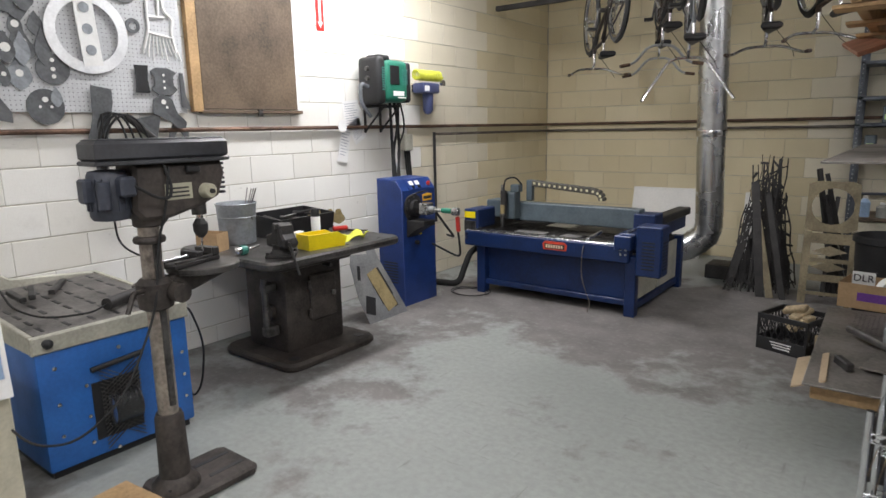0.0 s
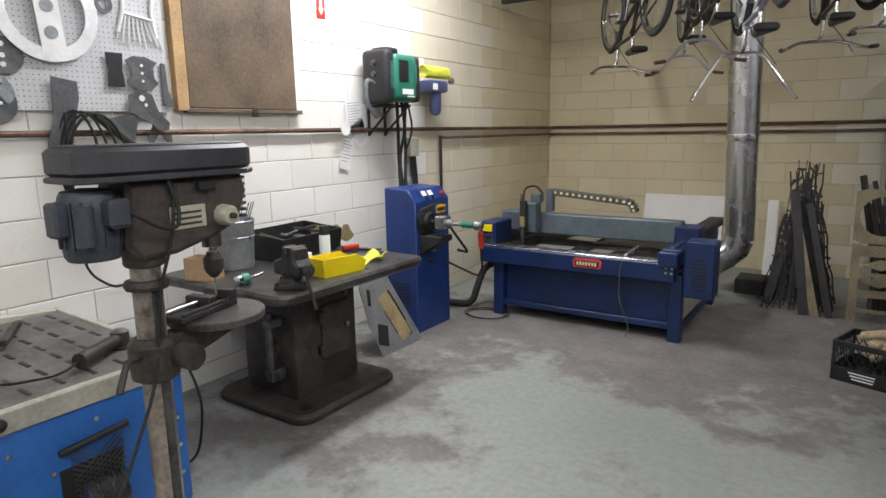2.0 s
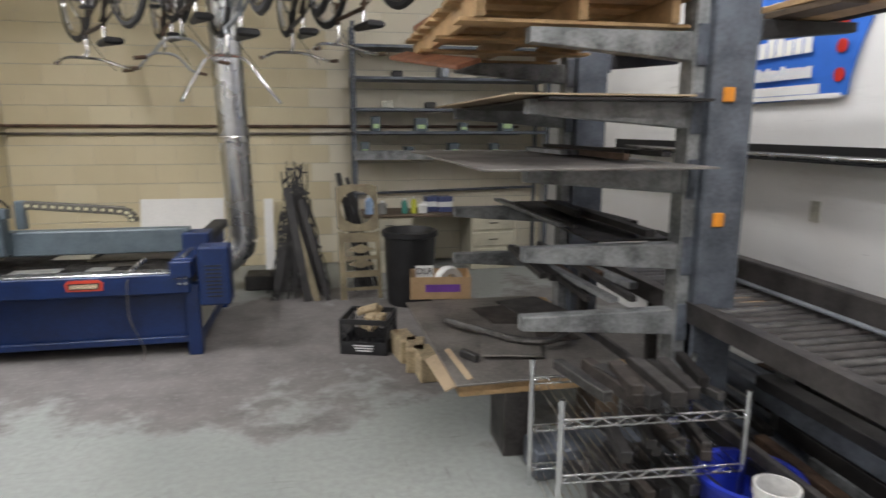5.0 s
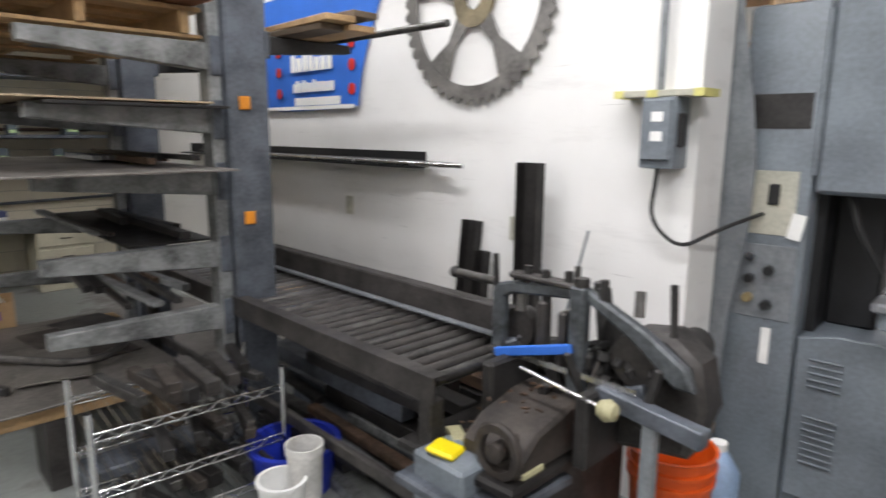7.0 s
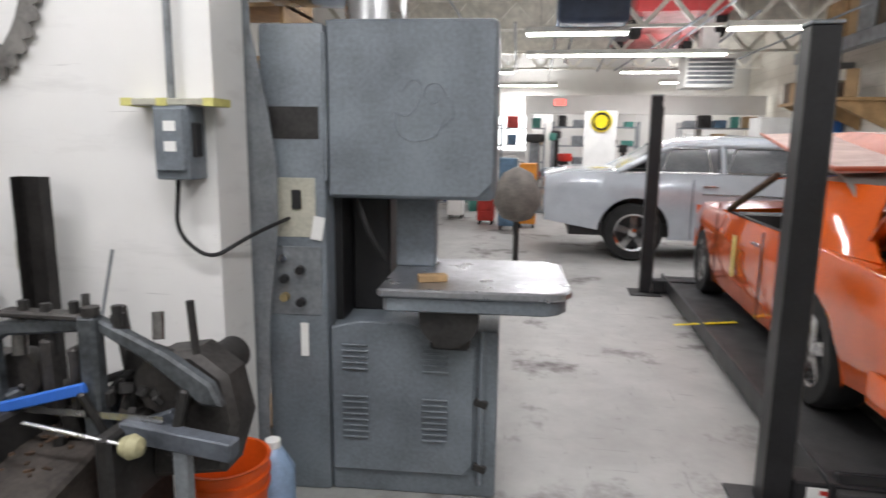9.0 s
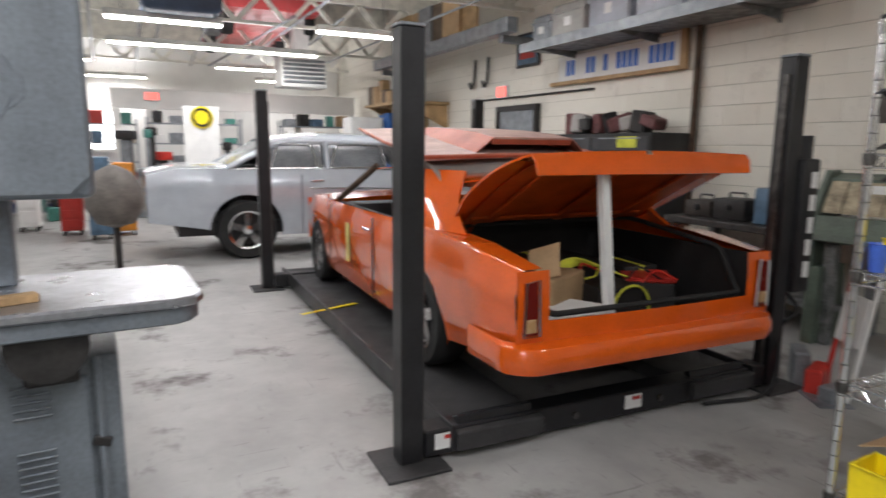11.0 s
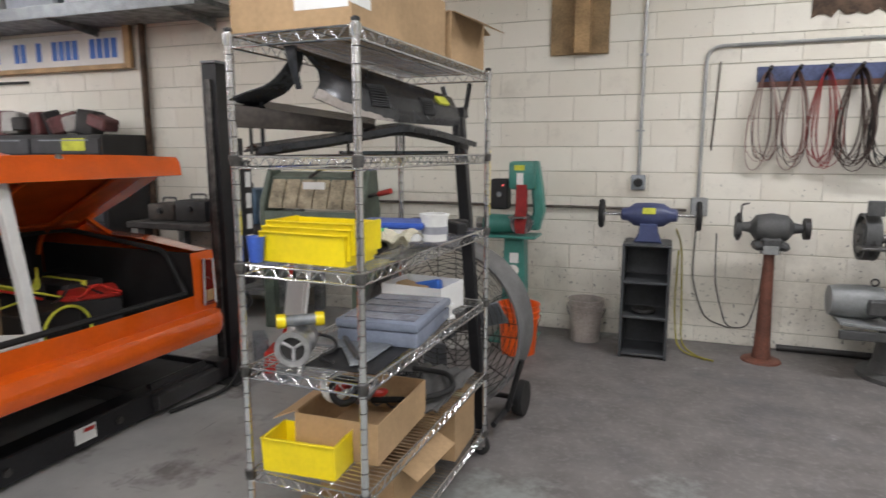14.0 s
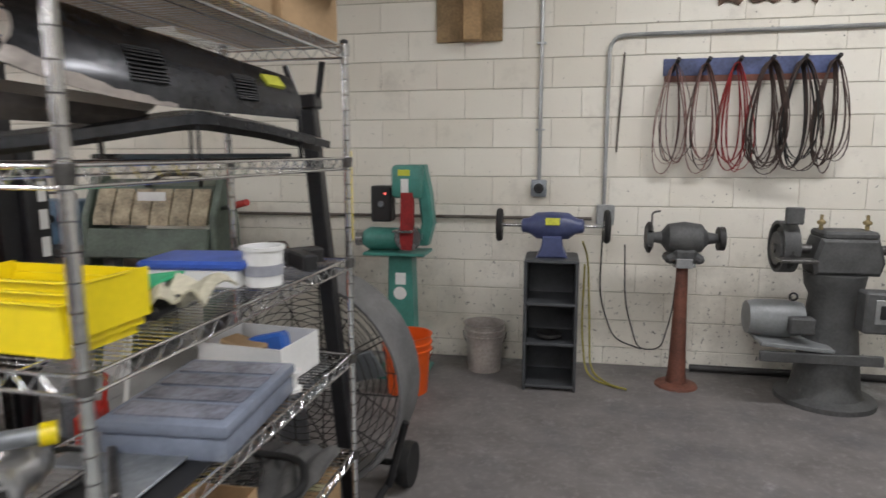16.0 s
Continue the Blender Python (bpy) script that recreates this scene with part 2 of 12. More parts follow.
def box(bm, c, s, rot=None, bev=0.0, seg=1):
    """A box with centre c and size s, its edges rounded by bev; rot in degrees."""
    m = Matrix.Translation(c)
    if rot:
        m = m @ Euler([radians(a) for a in rot]).to_matrix().to_4x4()
    m = m @ Matrix.Diagonal((*s, 1))
    r = bmesh.ops.create_cube(bm, size=1, matrix=m)
    if bev > 0:
        ed = list({e for v in r["verts"] for e in v.link_edges})
        bmesh.ops.bevel(bm, geom=ed, offset=min(bev, min(s) * 0.45), segments=seg, profile=0.5, affect="EDGES")
    return bm


def span(bm, lo, hi, bev=0.0, seg=1):
    return box(bm, [(a + b) / 2 for a, b in zip(lo, hi)], [abs(b - a) for a, b in zip(lo, hi)], None, bev, seg)


def rod(bm, p, q, r, r2=None, n=12, caps=True):
    """A round bar or cone from p to q."""
    p, q = Vector(p), Vector(q)
    d = q - p
    m = Matrix.Translation((p + q) / 2) @ d.to_track_quat("Z", "Y").to_matrix().to_4x4()
    bmesh.ops.create_cone(bm, cap_ends=caps, segments=n, radius1=r, radius2=r if r2 is None else r2, depth=d.length, matrix=m)
    return bm


def tube(bm, pts, r, n=8, closed=False):
    """A bent round bar along the points."""
    pts = [Vector(p) for p in pts]
    rings, up = [], None
    N = len(pts)
    for i, p in enumerate(pts):
        a = pts[(i - 1) % N] if closed or i else p
        b = pts[(i + 1) % N] if closed or i < N - 1 else p
        d = (b - a).normalized()
        if up is None:
            up = d.orthogonal().normalized()
        up = (up - d * up.dot(d)).normalized()
        w = d.cross(up)
        rings.append([bm.verts.new(p + r * (math.cos(k * 2 * math.pi / n) * up + math.sin(k * 2 * math.pi / n) * w)) for k in range(n)])
    for i in range(N if closed else N - 1):
        A, C = rings[i], rings[(i + 1) % N]
        for k in range(n):
            bm.faces.new((A[k], A[(k + 1) % n], C[(k + 1) % n], C[k]))
    if not closed:
        bm.faces.new(rings[0][::-1])
        bm.faces.new(rings[-1])
    return bm


def lathe(bm, prof, c=(0, 0, 0), axis="z", n=24):
    """Turns the profile of (radius, height) pairs round an axis through c."""
    rings = []
    for r, h in prof:
        ring = []
        for k in range(n):
            a = 2 * math.pi * k / n
            x, y = r * math.cos(a), r * math.sin(a)
            v = {"z": (x, y, h), "x": (h, x, y), "y": (y, h, x)}[axis]
            ring.append(bm.verts.new(Vector(c) + Vector(v)))
        rings.append(ring)
    for A, C in zip(rings, rings[1:]):
        for k in range(n):
            bm.faces.new((A[k], A[(k + 1) % n], C[(k + 1) % n], C[k]))
    if prof[0] == prof[-1]:
        return bm
    if prof[0][0] > 1e-4:
        bm.faces.new(rings[0][::-1])
    if prof[-1][0] > 1e-4:
        bm.faces.new(rings[-1])
    return bm


def slab(bm, poly, h0, h1, axis="z", bev=0.0):
    """A plate with the outline poly, from h0 to h1 along the axis."""
    def at(u, v, h):
        return {"z": (u, v, h), "x": (h, u, v), "y": (u, h, v)}[axis]
    a = [bm.verts.new(at(u, v, h0)) for u, v in poly]
    b = [bm.verts.new(at(u, v, h1)) for u, v in poly]
    n = len(poly)
    fs = [bm.faces.new(a), bm.faces.new(b[::-1])]
    fs += [bm.faces.new((a[i], b[i], b[(i + 1) % n], a[(i + 1) % n])) for i in range(n)]
    bmesh.ops.recalc_face_normals(bm, faces=fs)
    if bev:
        bmesh.ops.bevel(bm, geom=[e for f in fs[:2] for e in f.edges], offset=bev, segments=1, affect="EDGES")
    return bm


def sheet(bm, rows):
    """A skin through a grid of points."""
    g = [[bm.verts.new(p) for p in r] for r in rows]
    for a, b in zip(g, g[1:]):
        for i in range(len(a) - 1):
            bm.faces.new((a[i], a[i + 1], b[i + 1], b[i]))
    return bm


def mesh_of(name, bm, material, smooth=True):
    bmesh.ops.recalc_face_normals(bm, faces=bm.faces)
    me = bpy.data.meshes.new(name)
    bm.to_mesh(me)
    bm.free()
    me.materials.append(material)
    if smooth:
        me.polygons.foreach_set("use_smooth", [True] * len(me.polygons))
        me.set_sharp_from_angle(angle=radians(35))
    return me


# pieces too small to pick apart one by one
FINE = ("groove", "guard", "vent_fin", "fin", "fan_motor", "bolt_hole", "mesh_guard", "screw", "tapped_hole", "chuck_bolt", "vent_slot", "lid_window", "hole", "toothed_ring")


def part(name, bm, material, parent=None, label="", m=None, smooth=True):
    ob = new(name, mesh_of(name, bm, material, smooth))
    if parent is not None:
        ob.parent = parent
    if m is not None:
        ob.matrix_basis = m
    if label:
        tagged(ob, label)
    if name in FINE:
        tagged(ob, kind="stuff")
    return ob


def thing(name, m, label, category, group="", kind=""):
    ob = new(name)
    ob.empty_display_size = 0.1
    ob.matrix_basis = m
    return tagged(ob, label, category, group, kind)


def solo(name, bm, material, m, label, category, group="", kind=""):
    return tagged(part(name, bm, material, None, "", m), label, category, group, kind)


def steps(a, b, n):
    return [a + (b - a) * k / n for k in range(n + 1)]


def solid(bm, t):
    """Gives a skin its thickness."""
    bmesh.ops.recalc_face_normals(bm, faces=bm.faces)
    bmesh.ops.solidify(bm, geom=list(bm.faces), thickness=t)
    return bm


# the shell --------------------------------------------------------------------
def struct(name, bm, material, label, category):
    return tagged(part(name, bm, material, None, "", None, False), label, category, "", "structure")


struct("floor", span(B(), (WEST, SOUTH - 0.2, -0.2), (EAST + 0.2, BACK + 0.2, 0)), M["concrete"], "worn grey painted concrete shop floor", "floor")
struct("ceiling", span(B(), (WEST, SOUTH - 0.2, CEIL), (EAST + 0.2, BACK + 0.2, CEIL + 0.15)), M["ceil"], "off-white painted shop roof deck", "ceiling")
wall_west = struct("wall_west", span(B(), (LEFT - 0.2, 0.0, 0), (LEFT - 0.006, BACK + 0.2, CEIL)), M["mortar"], "white painted concrete block wall", "wall")
wall_north = struct("wall_north", span(B(), (LEFT - 0.006, BACK + 0.006, 0), (RIGHT, BACK + 0.2, CEIL)), M["mortar"], "cream painted concrete block wall", "wall")
wall_east_bay = struct("wall_bay", span(B(), (RIGHT, 1.88, 0), (RIGHT + 0.25, BACK + 0.2, CEIL)), M["baywall"], "white painted smooth shop wall", "wall")
wall_south = struct("wall_south", span(B(), (WEST, SOUTH - 0.2, 0), (EAST, SOUTH - 0.006, CEIL)), M["mortar"], "cream white painted concrete block wall", "wall")
wall_end = struct("wall_end", span(B(), (EAST, SOUTH, 0), (EAST + 0.2, NORTH, CEIL)), M["white"], "white far end wall of the garage", "wall")
struct("wall_garage", span(B(), (RIGHT + 0.25, NORTH, 0), (EAST + 0.2, NORTH + 0.2, CEIL)), M["white"], "white garage side wall", "wall")
struct("wall_closing", span(B(), (WEST - 0.2, SOUTH - 0.2, 0), (WEST, 0.0, CEIL)), M["block"], "white painted block wall", "wall")
struct("wall_return", span(B(), (WEST, 0.0, 0), (LEFT - 0.2, 0.2, CEIL)), M["block"], "white painted block wall", "wall")


def lamp(name, x, y, z, length, along, power, width=0.25, bare=False):
    """A hanging fluorescent fixture and the light that its tubes give."""
    f = thing(name, pose(x, y, z, 0, 0, along), "white hanging fluorescent strip fixture, lit", "ceiling light", "shop ceiling lights")
    part("housing", span(B(), (-length / 2, -0.07, 0.02), (length / 2, 0.07, 0.1), 0.01), M["ceil"], f)
    for s in (-0.05, 0.05):
        part("lamp_tube", rod(B(), (-length / 2 + 0.03, s, 0), (length / 2 - 0.03, s, 0), 0.016, n=8), M["tube"], f)
    for s in (-1, 1):
        part("hanger", rod(B(), (s * length * 0.35, 0, 0.1), (s * length * 0.35, 0, CEIL - z), 0.004, n=5), M["steel"], f)
    d = bpy.data.lights.new(name, "AREA")
    d.shape, d.size, d.size_y, d.energy, d.color = "RECTANGLE", length, width, power, (0.965, 0.955, 1.0)
    o = new(name + "_light", d)
    o.matrix_basis = pose(x, y, z - 0.03, 0, 0, along)
    if bare:
        u = bpy.data.lights.new(name, "AREA")
        u.shape, u.size, u.size_y, u.energy, u.color = "RECTANGLE", length, width, power * 0.5, d.color
        new(name + "_upper_light", u).matrix_basis = pose(x, y, z + 0.12, 180, 0, along)
    return f


lamp("strip_light", -2.25, 4.4, 3.25, 2.4, 90, 67)
# The next four strips are out of view, added where more brightness was needed.
lamp("strip_light", 1.2, 2.15, 3.5, 2.4, 90, 37)
lamp("strip_light", 1.8, 4.9, 3.7, 2.4, 90, 32)
lamp("strip_light", 0.2, 0.2, 3.4, 2.4, 0, 46)
lamp("strip_light", -1.5, -2.9, 3.4, 2.4, 0, 46)
# The strips at 3.5 m are unseen too, added to light the garage.
for x, y, z, length, power in ((5.4, -1.6, 3.5, 2.4, 10), (5.0, 1.2, 3.5, 2.4, 40), (7.3, -2.0, 3.5, 2.4, 32), (7.3, 2.0, 3.5, 2.4, 30),
                               (9.85, 0.25, 3.1, 1.45, 22), (9.6, -2.3, 3.1, 1.2, 20), (12.1, -0.7, 3.1, 3.4, 40), (14.8, -1.8, 3.1, 1.7, 30),
                               (14.8, 2.2, 3.1, 1.7, 28), (17.9, 1.1, 3.1, 1.6, 28), (17.2, -3.0, 3.1, 1.6, 28)):
    lamp("strip_light", x, y, z, length, 90, power, bare=z < 3.2)
# the metal bay ------------------------------------------------------------------
def words(text, size, m, material, parent=None, depth=0.001, name="lettering"):
    """Raised letters in the built-in font, lying in the x-z plane of m."""
    cu = bpy.data.curves.new(name, "FONT")
    cu.body, cu.size, cu.align_x, cu.align_y, cu.extrude = text, size, "CENTER", "CENTER", depth
    tmp = bpy.data.objects.new(name, cu)
    me = bpy.data.meshes.new_from_object(tmp)
    bpy.data.objects.remove(tmp)
    me.transform(Matrix.Rotation(radians(90), 4, "X"))
    me.materials.clear()
    me.materials.append(material)
    ob = new(name, me)
    ob.parent = parent
    ob.matrix_basis = m
    return ob


def arc(c, r, a0, a1, n, plane="xz"):
    out = []
    for k in range(n + 1):
        a = radians(a0 + (a1 - a0) * k / n)
        u, v = r * math.cos(a), r * math.sin(a)
        out.append({"xz": (c[0] + u, c[1], c[2] + v), "yz": (c[0], c[1] + u, c[2] + v), "xy": (c[0] + u, c[1] + v, c[2])}[plane])
    return out


def bent(points, r, n=6):
    """Rounds the corners of a line of points with radius r."""
    P = [Vector(p) for p in points]
    out = [P[0]]
    for a, b, c in zip(P, P[1:], P[2:]):
        u, v = (a - b).normalized(), (c - b).normalized()
        k = min(r, (a - b).length * 0.45, (c - b).length * 0.45)
        p, q = b + u * k, b + v * k
        for i in range(n + 1):
            t = i / n
            out.append((1 - t) ** 2 * p + 2 * t * (1 - t) * b + t * t * q)
    out.append(P[-1])
    return out


def sag(p, q, drop, n=14):
    p, q = Vector(p), Vector(q)
    return [p.lerp(q, i / n) - Vector((0, 0, drop * 4 * (i / n) * (1 - i / n))) for i in range(n + 1)]


def drill_press():
    t = thing("drill_press", pose(-1.5, 2.0, 0), "dark grey floor drill press with bare steel column", "drill press")
    part("base_plate", slab(B(), [(-0.15, -0.06), (-0.11, -0.1), (0.11, -0.1), (0.15, -0.06), (0.15, 0.29), (0.12, 0.32), (-0.12, 0.32), (-0.15, 0.29)], 0, 0.045, "z", 0.012), M["castbrown"], t)
    for x in (-0.06, 0.06):
        part("t_slot", span(B(), (x - 0.012, 0.12, 0.0435), (x + 0.012, 0.29, 0.047), 0.005), M["black"], t)
    part("column_foot", lathe(B(), [(0.1, 0.04), (0.098, 0.06), (0.064, 0.1), (0.058, 0.36), (0.05, 0.38)], n=32), M["castbrown"], t)
    for k in range(4):
        a = radians(45 + 90 * k)
        part("foot_bolt", rod(B(), (0.085 * math.cos(a), 0.085 * math.sin(a), 0.045), (0.085 * math.cos(a), 0.085 * math.sin(a), 0.07), 0.011, n=6), M["steel"], t)
    part("column", rod(B(), (0, 0, 0.3), (0, 0, 1.36), 0.041, n=32), M["columnsteel"], t, "worn bare steel column")
    part("rack_gear", span(B(), (0.036, -0.012, 0.42), (0.05, 0.012, 1.1), 0.002), M["steel"], t)
    part("table_collar", lathe(B(), [(0.05, 0.83), (0.066, 0.84), (0.07, 0.88), (0.07, 0.94), (0.056, 0.955), (0.05, 0.96)], n=28), M["castbrown"], t)
    part("column_ring", lathe(B(), [(0.042, 1.1), (0.058, 1.104), (0.062, 1.115), (0.058, 1.128), (0.042, 1.132)], n=28), M["castbrown"], t)
    part("lock_handle", tube(B(), bent([(0.03, -0.06, 0.92), (0.07, -0.12, 0.93), (0.09, -0.16, 0.86)], 0.02), 0.01), M["castbrown"], t)
    part("table_arm", slab(B(), [(0.04, 0.86), (0.05, 0.955), (0.3, 0.958), (0.3, 0.925), (0.16, 0.885)], -0.035, 0.035, "x", 0.006), M["castbrown"], t)
    part("crank_boss", rod(B(), (0.05, 0.05, 0.9), (0.12, 0.05, 0.9), 0.038, n=20), M["castbrown"], t)
    part("table", lathe(B(), [(0.0, 0.95), (0.13, 0.952), (0.148, 0.958), (0.15, 0.978), (0.146, 0.982), (0.0, 0.982)], (0, 0.22, 0), n=44), M["tabletop"], t, "round worn steel table")
    v = thing("drill_vise", pose(-1.53, 2.2, 0.982, 0, 0, 14), "dark flat drill press vise on the table", "vise")
    part("bed", span(B(), (-0.055, -0.15, 0), (0.05, 0.1, 0.02), 0.004), M["iron"], v)
    for x in (-0.045, 0.04):
        part("rail", span(B(), (x - 0.008, -0.14, 0.02), (x + 0.008, 0.06, 0.03), 0.002), M["steel"], v)
    part("fixed_jaw", span(B(), (-0.055, 0.06, 0.02), (0.05, 0.1, 0.056), 0.004), M["iron"], v)
    part("moving_jaw", span(B(), (-0.05, -0.03, 0.02), (0.045, 0.01, 0.052), 0.004), M["iron"], v)
    part("jaw_plate", span(B(), (-0.05, 0.056, 0.03), (0.045, 0.06, 0.056)), M["steel"], v)
    part("screw", rod(B(), (0, -0.22, 0.034), (0, -0.03, 0.034), 0.008), M["bright"], v)
    part("handle", rod(B(), (0.0, -0.22, -0.02), (0.0, -0.215, 0.07), 0.006), M["bright"], v)
    # head casting: a block under the cover, its front carrying the quill
    part("head", slab(B(), [(-0.085, 1.24), (-0.07, 1.415), (0.3, 1.415), (0.315, 1.36), (0.28, 1.27), (0.2, 1.235), (0.06, 1.2), (-0.05, 1.2)], -0.075, 0.08, "x", 0.014), M["castbrown"], t)
    part("head_collar", lathe(B(), [(0.05, 1.17), (0.056, 1.175), (0.056, 1.22)], n=28), M["castbrown"], t)
    for k in range(7):
        part("cover_rib", span(B(), (-0.04, 0.3 + 0.001 * k, 1.275 + 0.02 * k), (0.06, 0.322, 1.285 + 0.02 * k), 0.002), M["drillcover"], t)
    part("quill", rod(B(), (0, 0.225, 1.19), (0, 0.225, 1.26), 0.03, n=24), M["steel"], t)
    part("spindle", rod(B(), (0, 0.225, 1.15), (0, 0.225, 1.2), 0.014), M["bright"], t)
    part("chuck", lathe(B(), [(0.01, 1.09), (0.024, 1.105), (0.03, 1.12), (0.031, 1.15), (0.022, 1.162), (0.018, 1.172)], (0, 0.225, 0), n=24), M["iron"], t)
    part("drill_bit", rod(B(), (0, 0.225, 1.03), (0, 0.225, 1.1), 0.004), M["bright"], t)
    part("feed_hub", lathe(B(), [(0.0, 0.125), (0.024, 0.124), (0.03, 0.115), (0.032, 0.08)], (0, 0.215, 1.295), "x", 24), M["paperplate"], t, "pale brass feed hub")
    part("hub_cap", lathe(B(), [(0.0, 0.14), (0.009, 0.138), (0.01, 0.124)], (0, 0.215, 1.295), "x", 14), M["iron"], t)
    part("feed_lever", rod(B(), (-0.1, 0.2, 1.25), (-0.13, 0.12, 1.14), 0.007), M["steel"], t)
    part("name_plate", span(B(), (0.081, 0.04, 1.27), (0.084, 0.155, 1.335), 0.002), M["paperplate"], t, "small pale maker's plate")
    for k in range(3):
        part("plate_line", span(B(), (0.084, 0.05, 1.28 + 0.016 * k), (0.0848, 0.14, 1.287 + 0.016 * k)), M["iron"], t)
    part("switch", span(B(), (0.08, 0.13, 1.375), (0.1, 0.19, 1.4), 0.004), M["black"], t)
    # belt cover: one long box with cut corners and a folded rim
    ring = [(-0.105, -0.14), (-0.07, -0.2), (0.07, -0.2), (0.105, -0.14), (0.105, 0.29), (0.07, 0.34), (-0.07, 0.34), (-0.105, 0.29)]
    part("cover_rim", slab(B(), [(1.04 * x, 1.015 * (y - 0.06) + 0.06) for x, y in ring], 1.415, 1.432, "z", 0.004), M["drillcover"], t)
    c = part("cover", slab(B(), ring, 1.43, 1.505, "z", 0.012), M["drillcover"], t, "dark grey belt cover")
    part("cover_crown", slab(B(), [(0.86 * x, 0.95 * (y - 0.06) + 0.06) for x, y in ring], 1.503, 1.512, "z", 0.006), M["drillcover"], c)
    m = part("motor", lathe(B(), [(0.045, 1.21), (0.062, 1.213), (0.07, 1.225), (0.072, 1.26), (0.07, 1.38), (0.062, 1.395), (0.03, 1.4)], (0, -0.135, 0), n=32), M["motor"], t, "dark blue grey motor")
    b = B()
    for k in range(18):
        a = 2 * math.pi * k / 18
        box(b, (0.072 * math.cos(a), -0.135 + 0.072 * math.sin(a), 1.31), (0.012, 0.005, 0.12), (0, 0, math.degrees(a)))
    part("fin", b, M["motor"], m)
    part("junction_box", span(B(), (0.06, -0.14, 1.3), (0.115, -0.08, 1.375), 0.01), M["motor"], m)
    part("capacitor", rod(B(), (0.07, -0.185, 1.26), (0.07, -0.185, 1.36), 0.024, n=20), M["motor"], m)
    part("motor_foot", span(B(), (-0.03, -0.235, 1.28), (0.03, -0.195, 1.37), 0.008), M["motor"], m)
    part("motor_mount", span(B(), (-0.05, -0.09, 1.26), (0.05, -0.04, 1.39), 0.01), M["castbrown"], t)
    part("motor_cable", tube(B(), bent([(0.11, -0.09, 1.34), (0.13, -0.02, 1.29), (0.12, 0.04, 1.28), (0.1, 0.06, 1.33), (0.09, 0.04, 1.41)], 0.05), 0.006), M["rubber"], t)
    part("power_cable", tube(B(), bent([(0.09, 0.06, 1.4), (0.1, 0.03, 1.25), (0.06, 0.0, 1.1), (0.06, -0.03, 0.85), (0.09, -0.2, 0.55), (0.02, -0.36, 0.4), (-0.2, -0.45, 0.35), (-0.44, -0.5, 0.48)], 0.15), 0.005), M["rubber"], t)


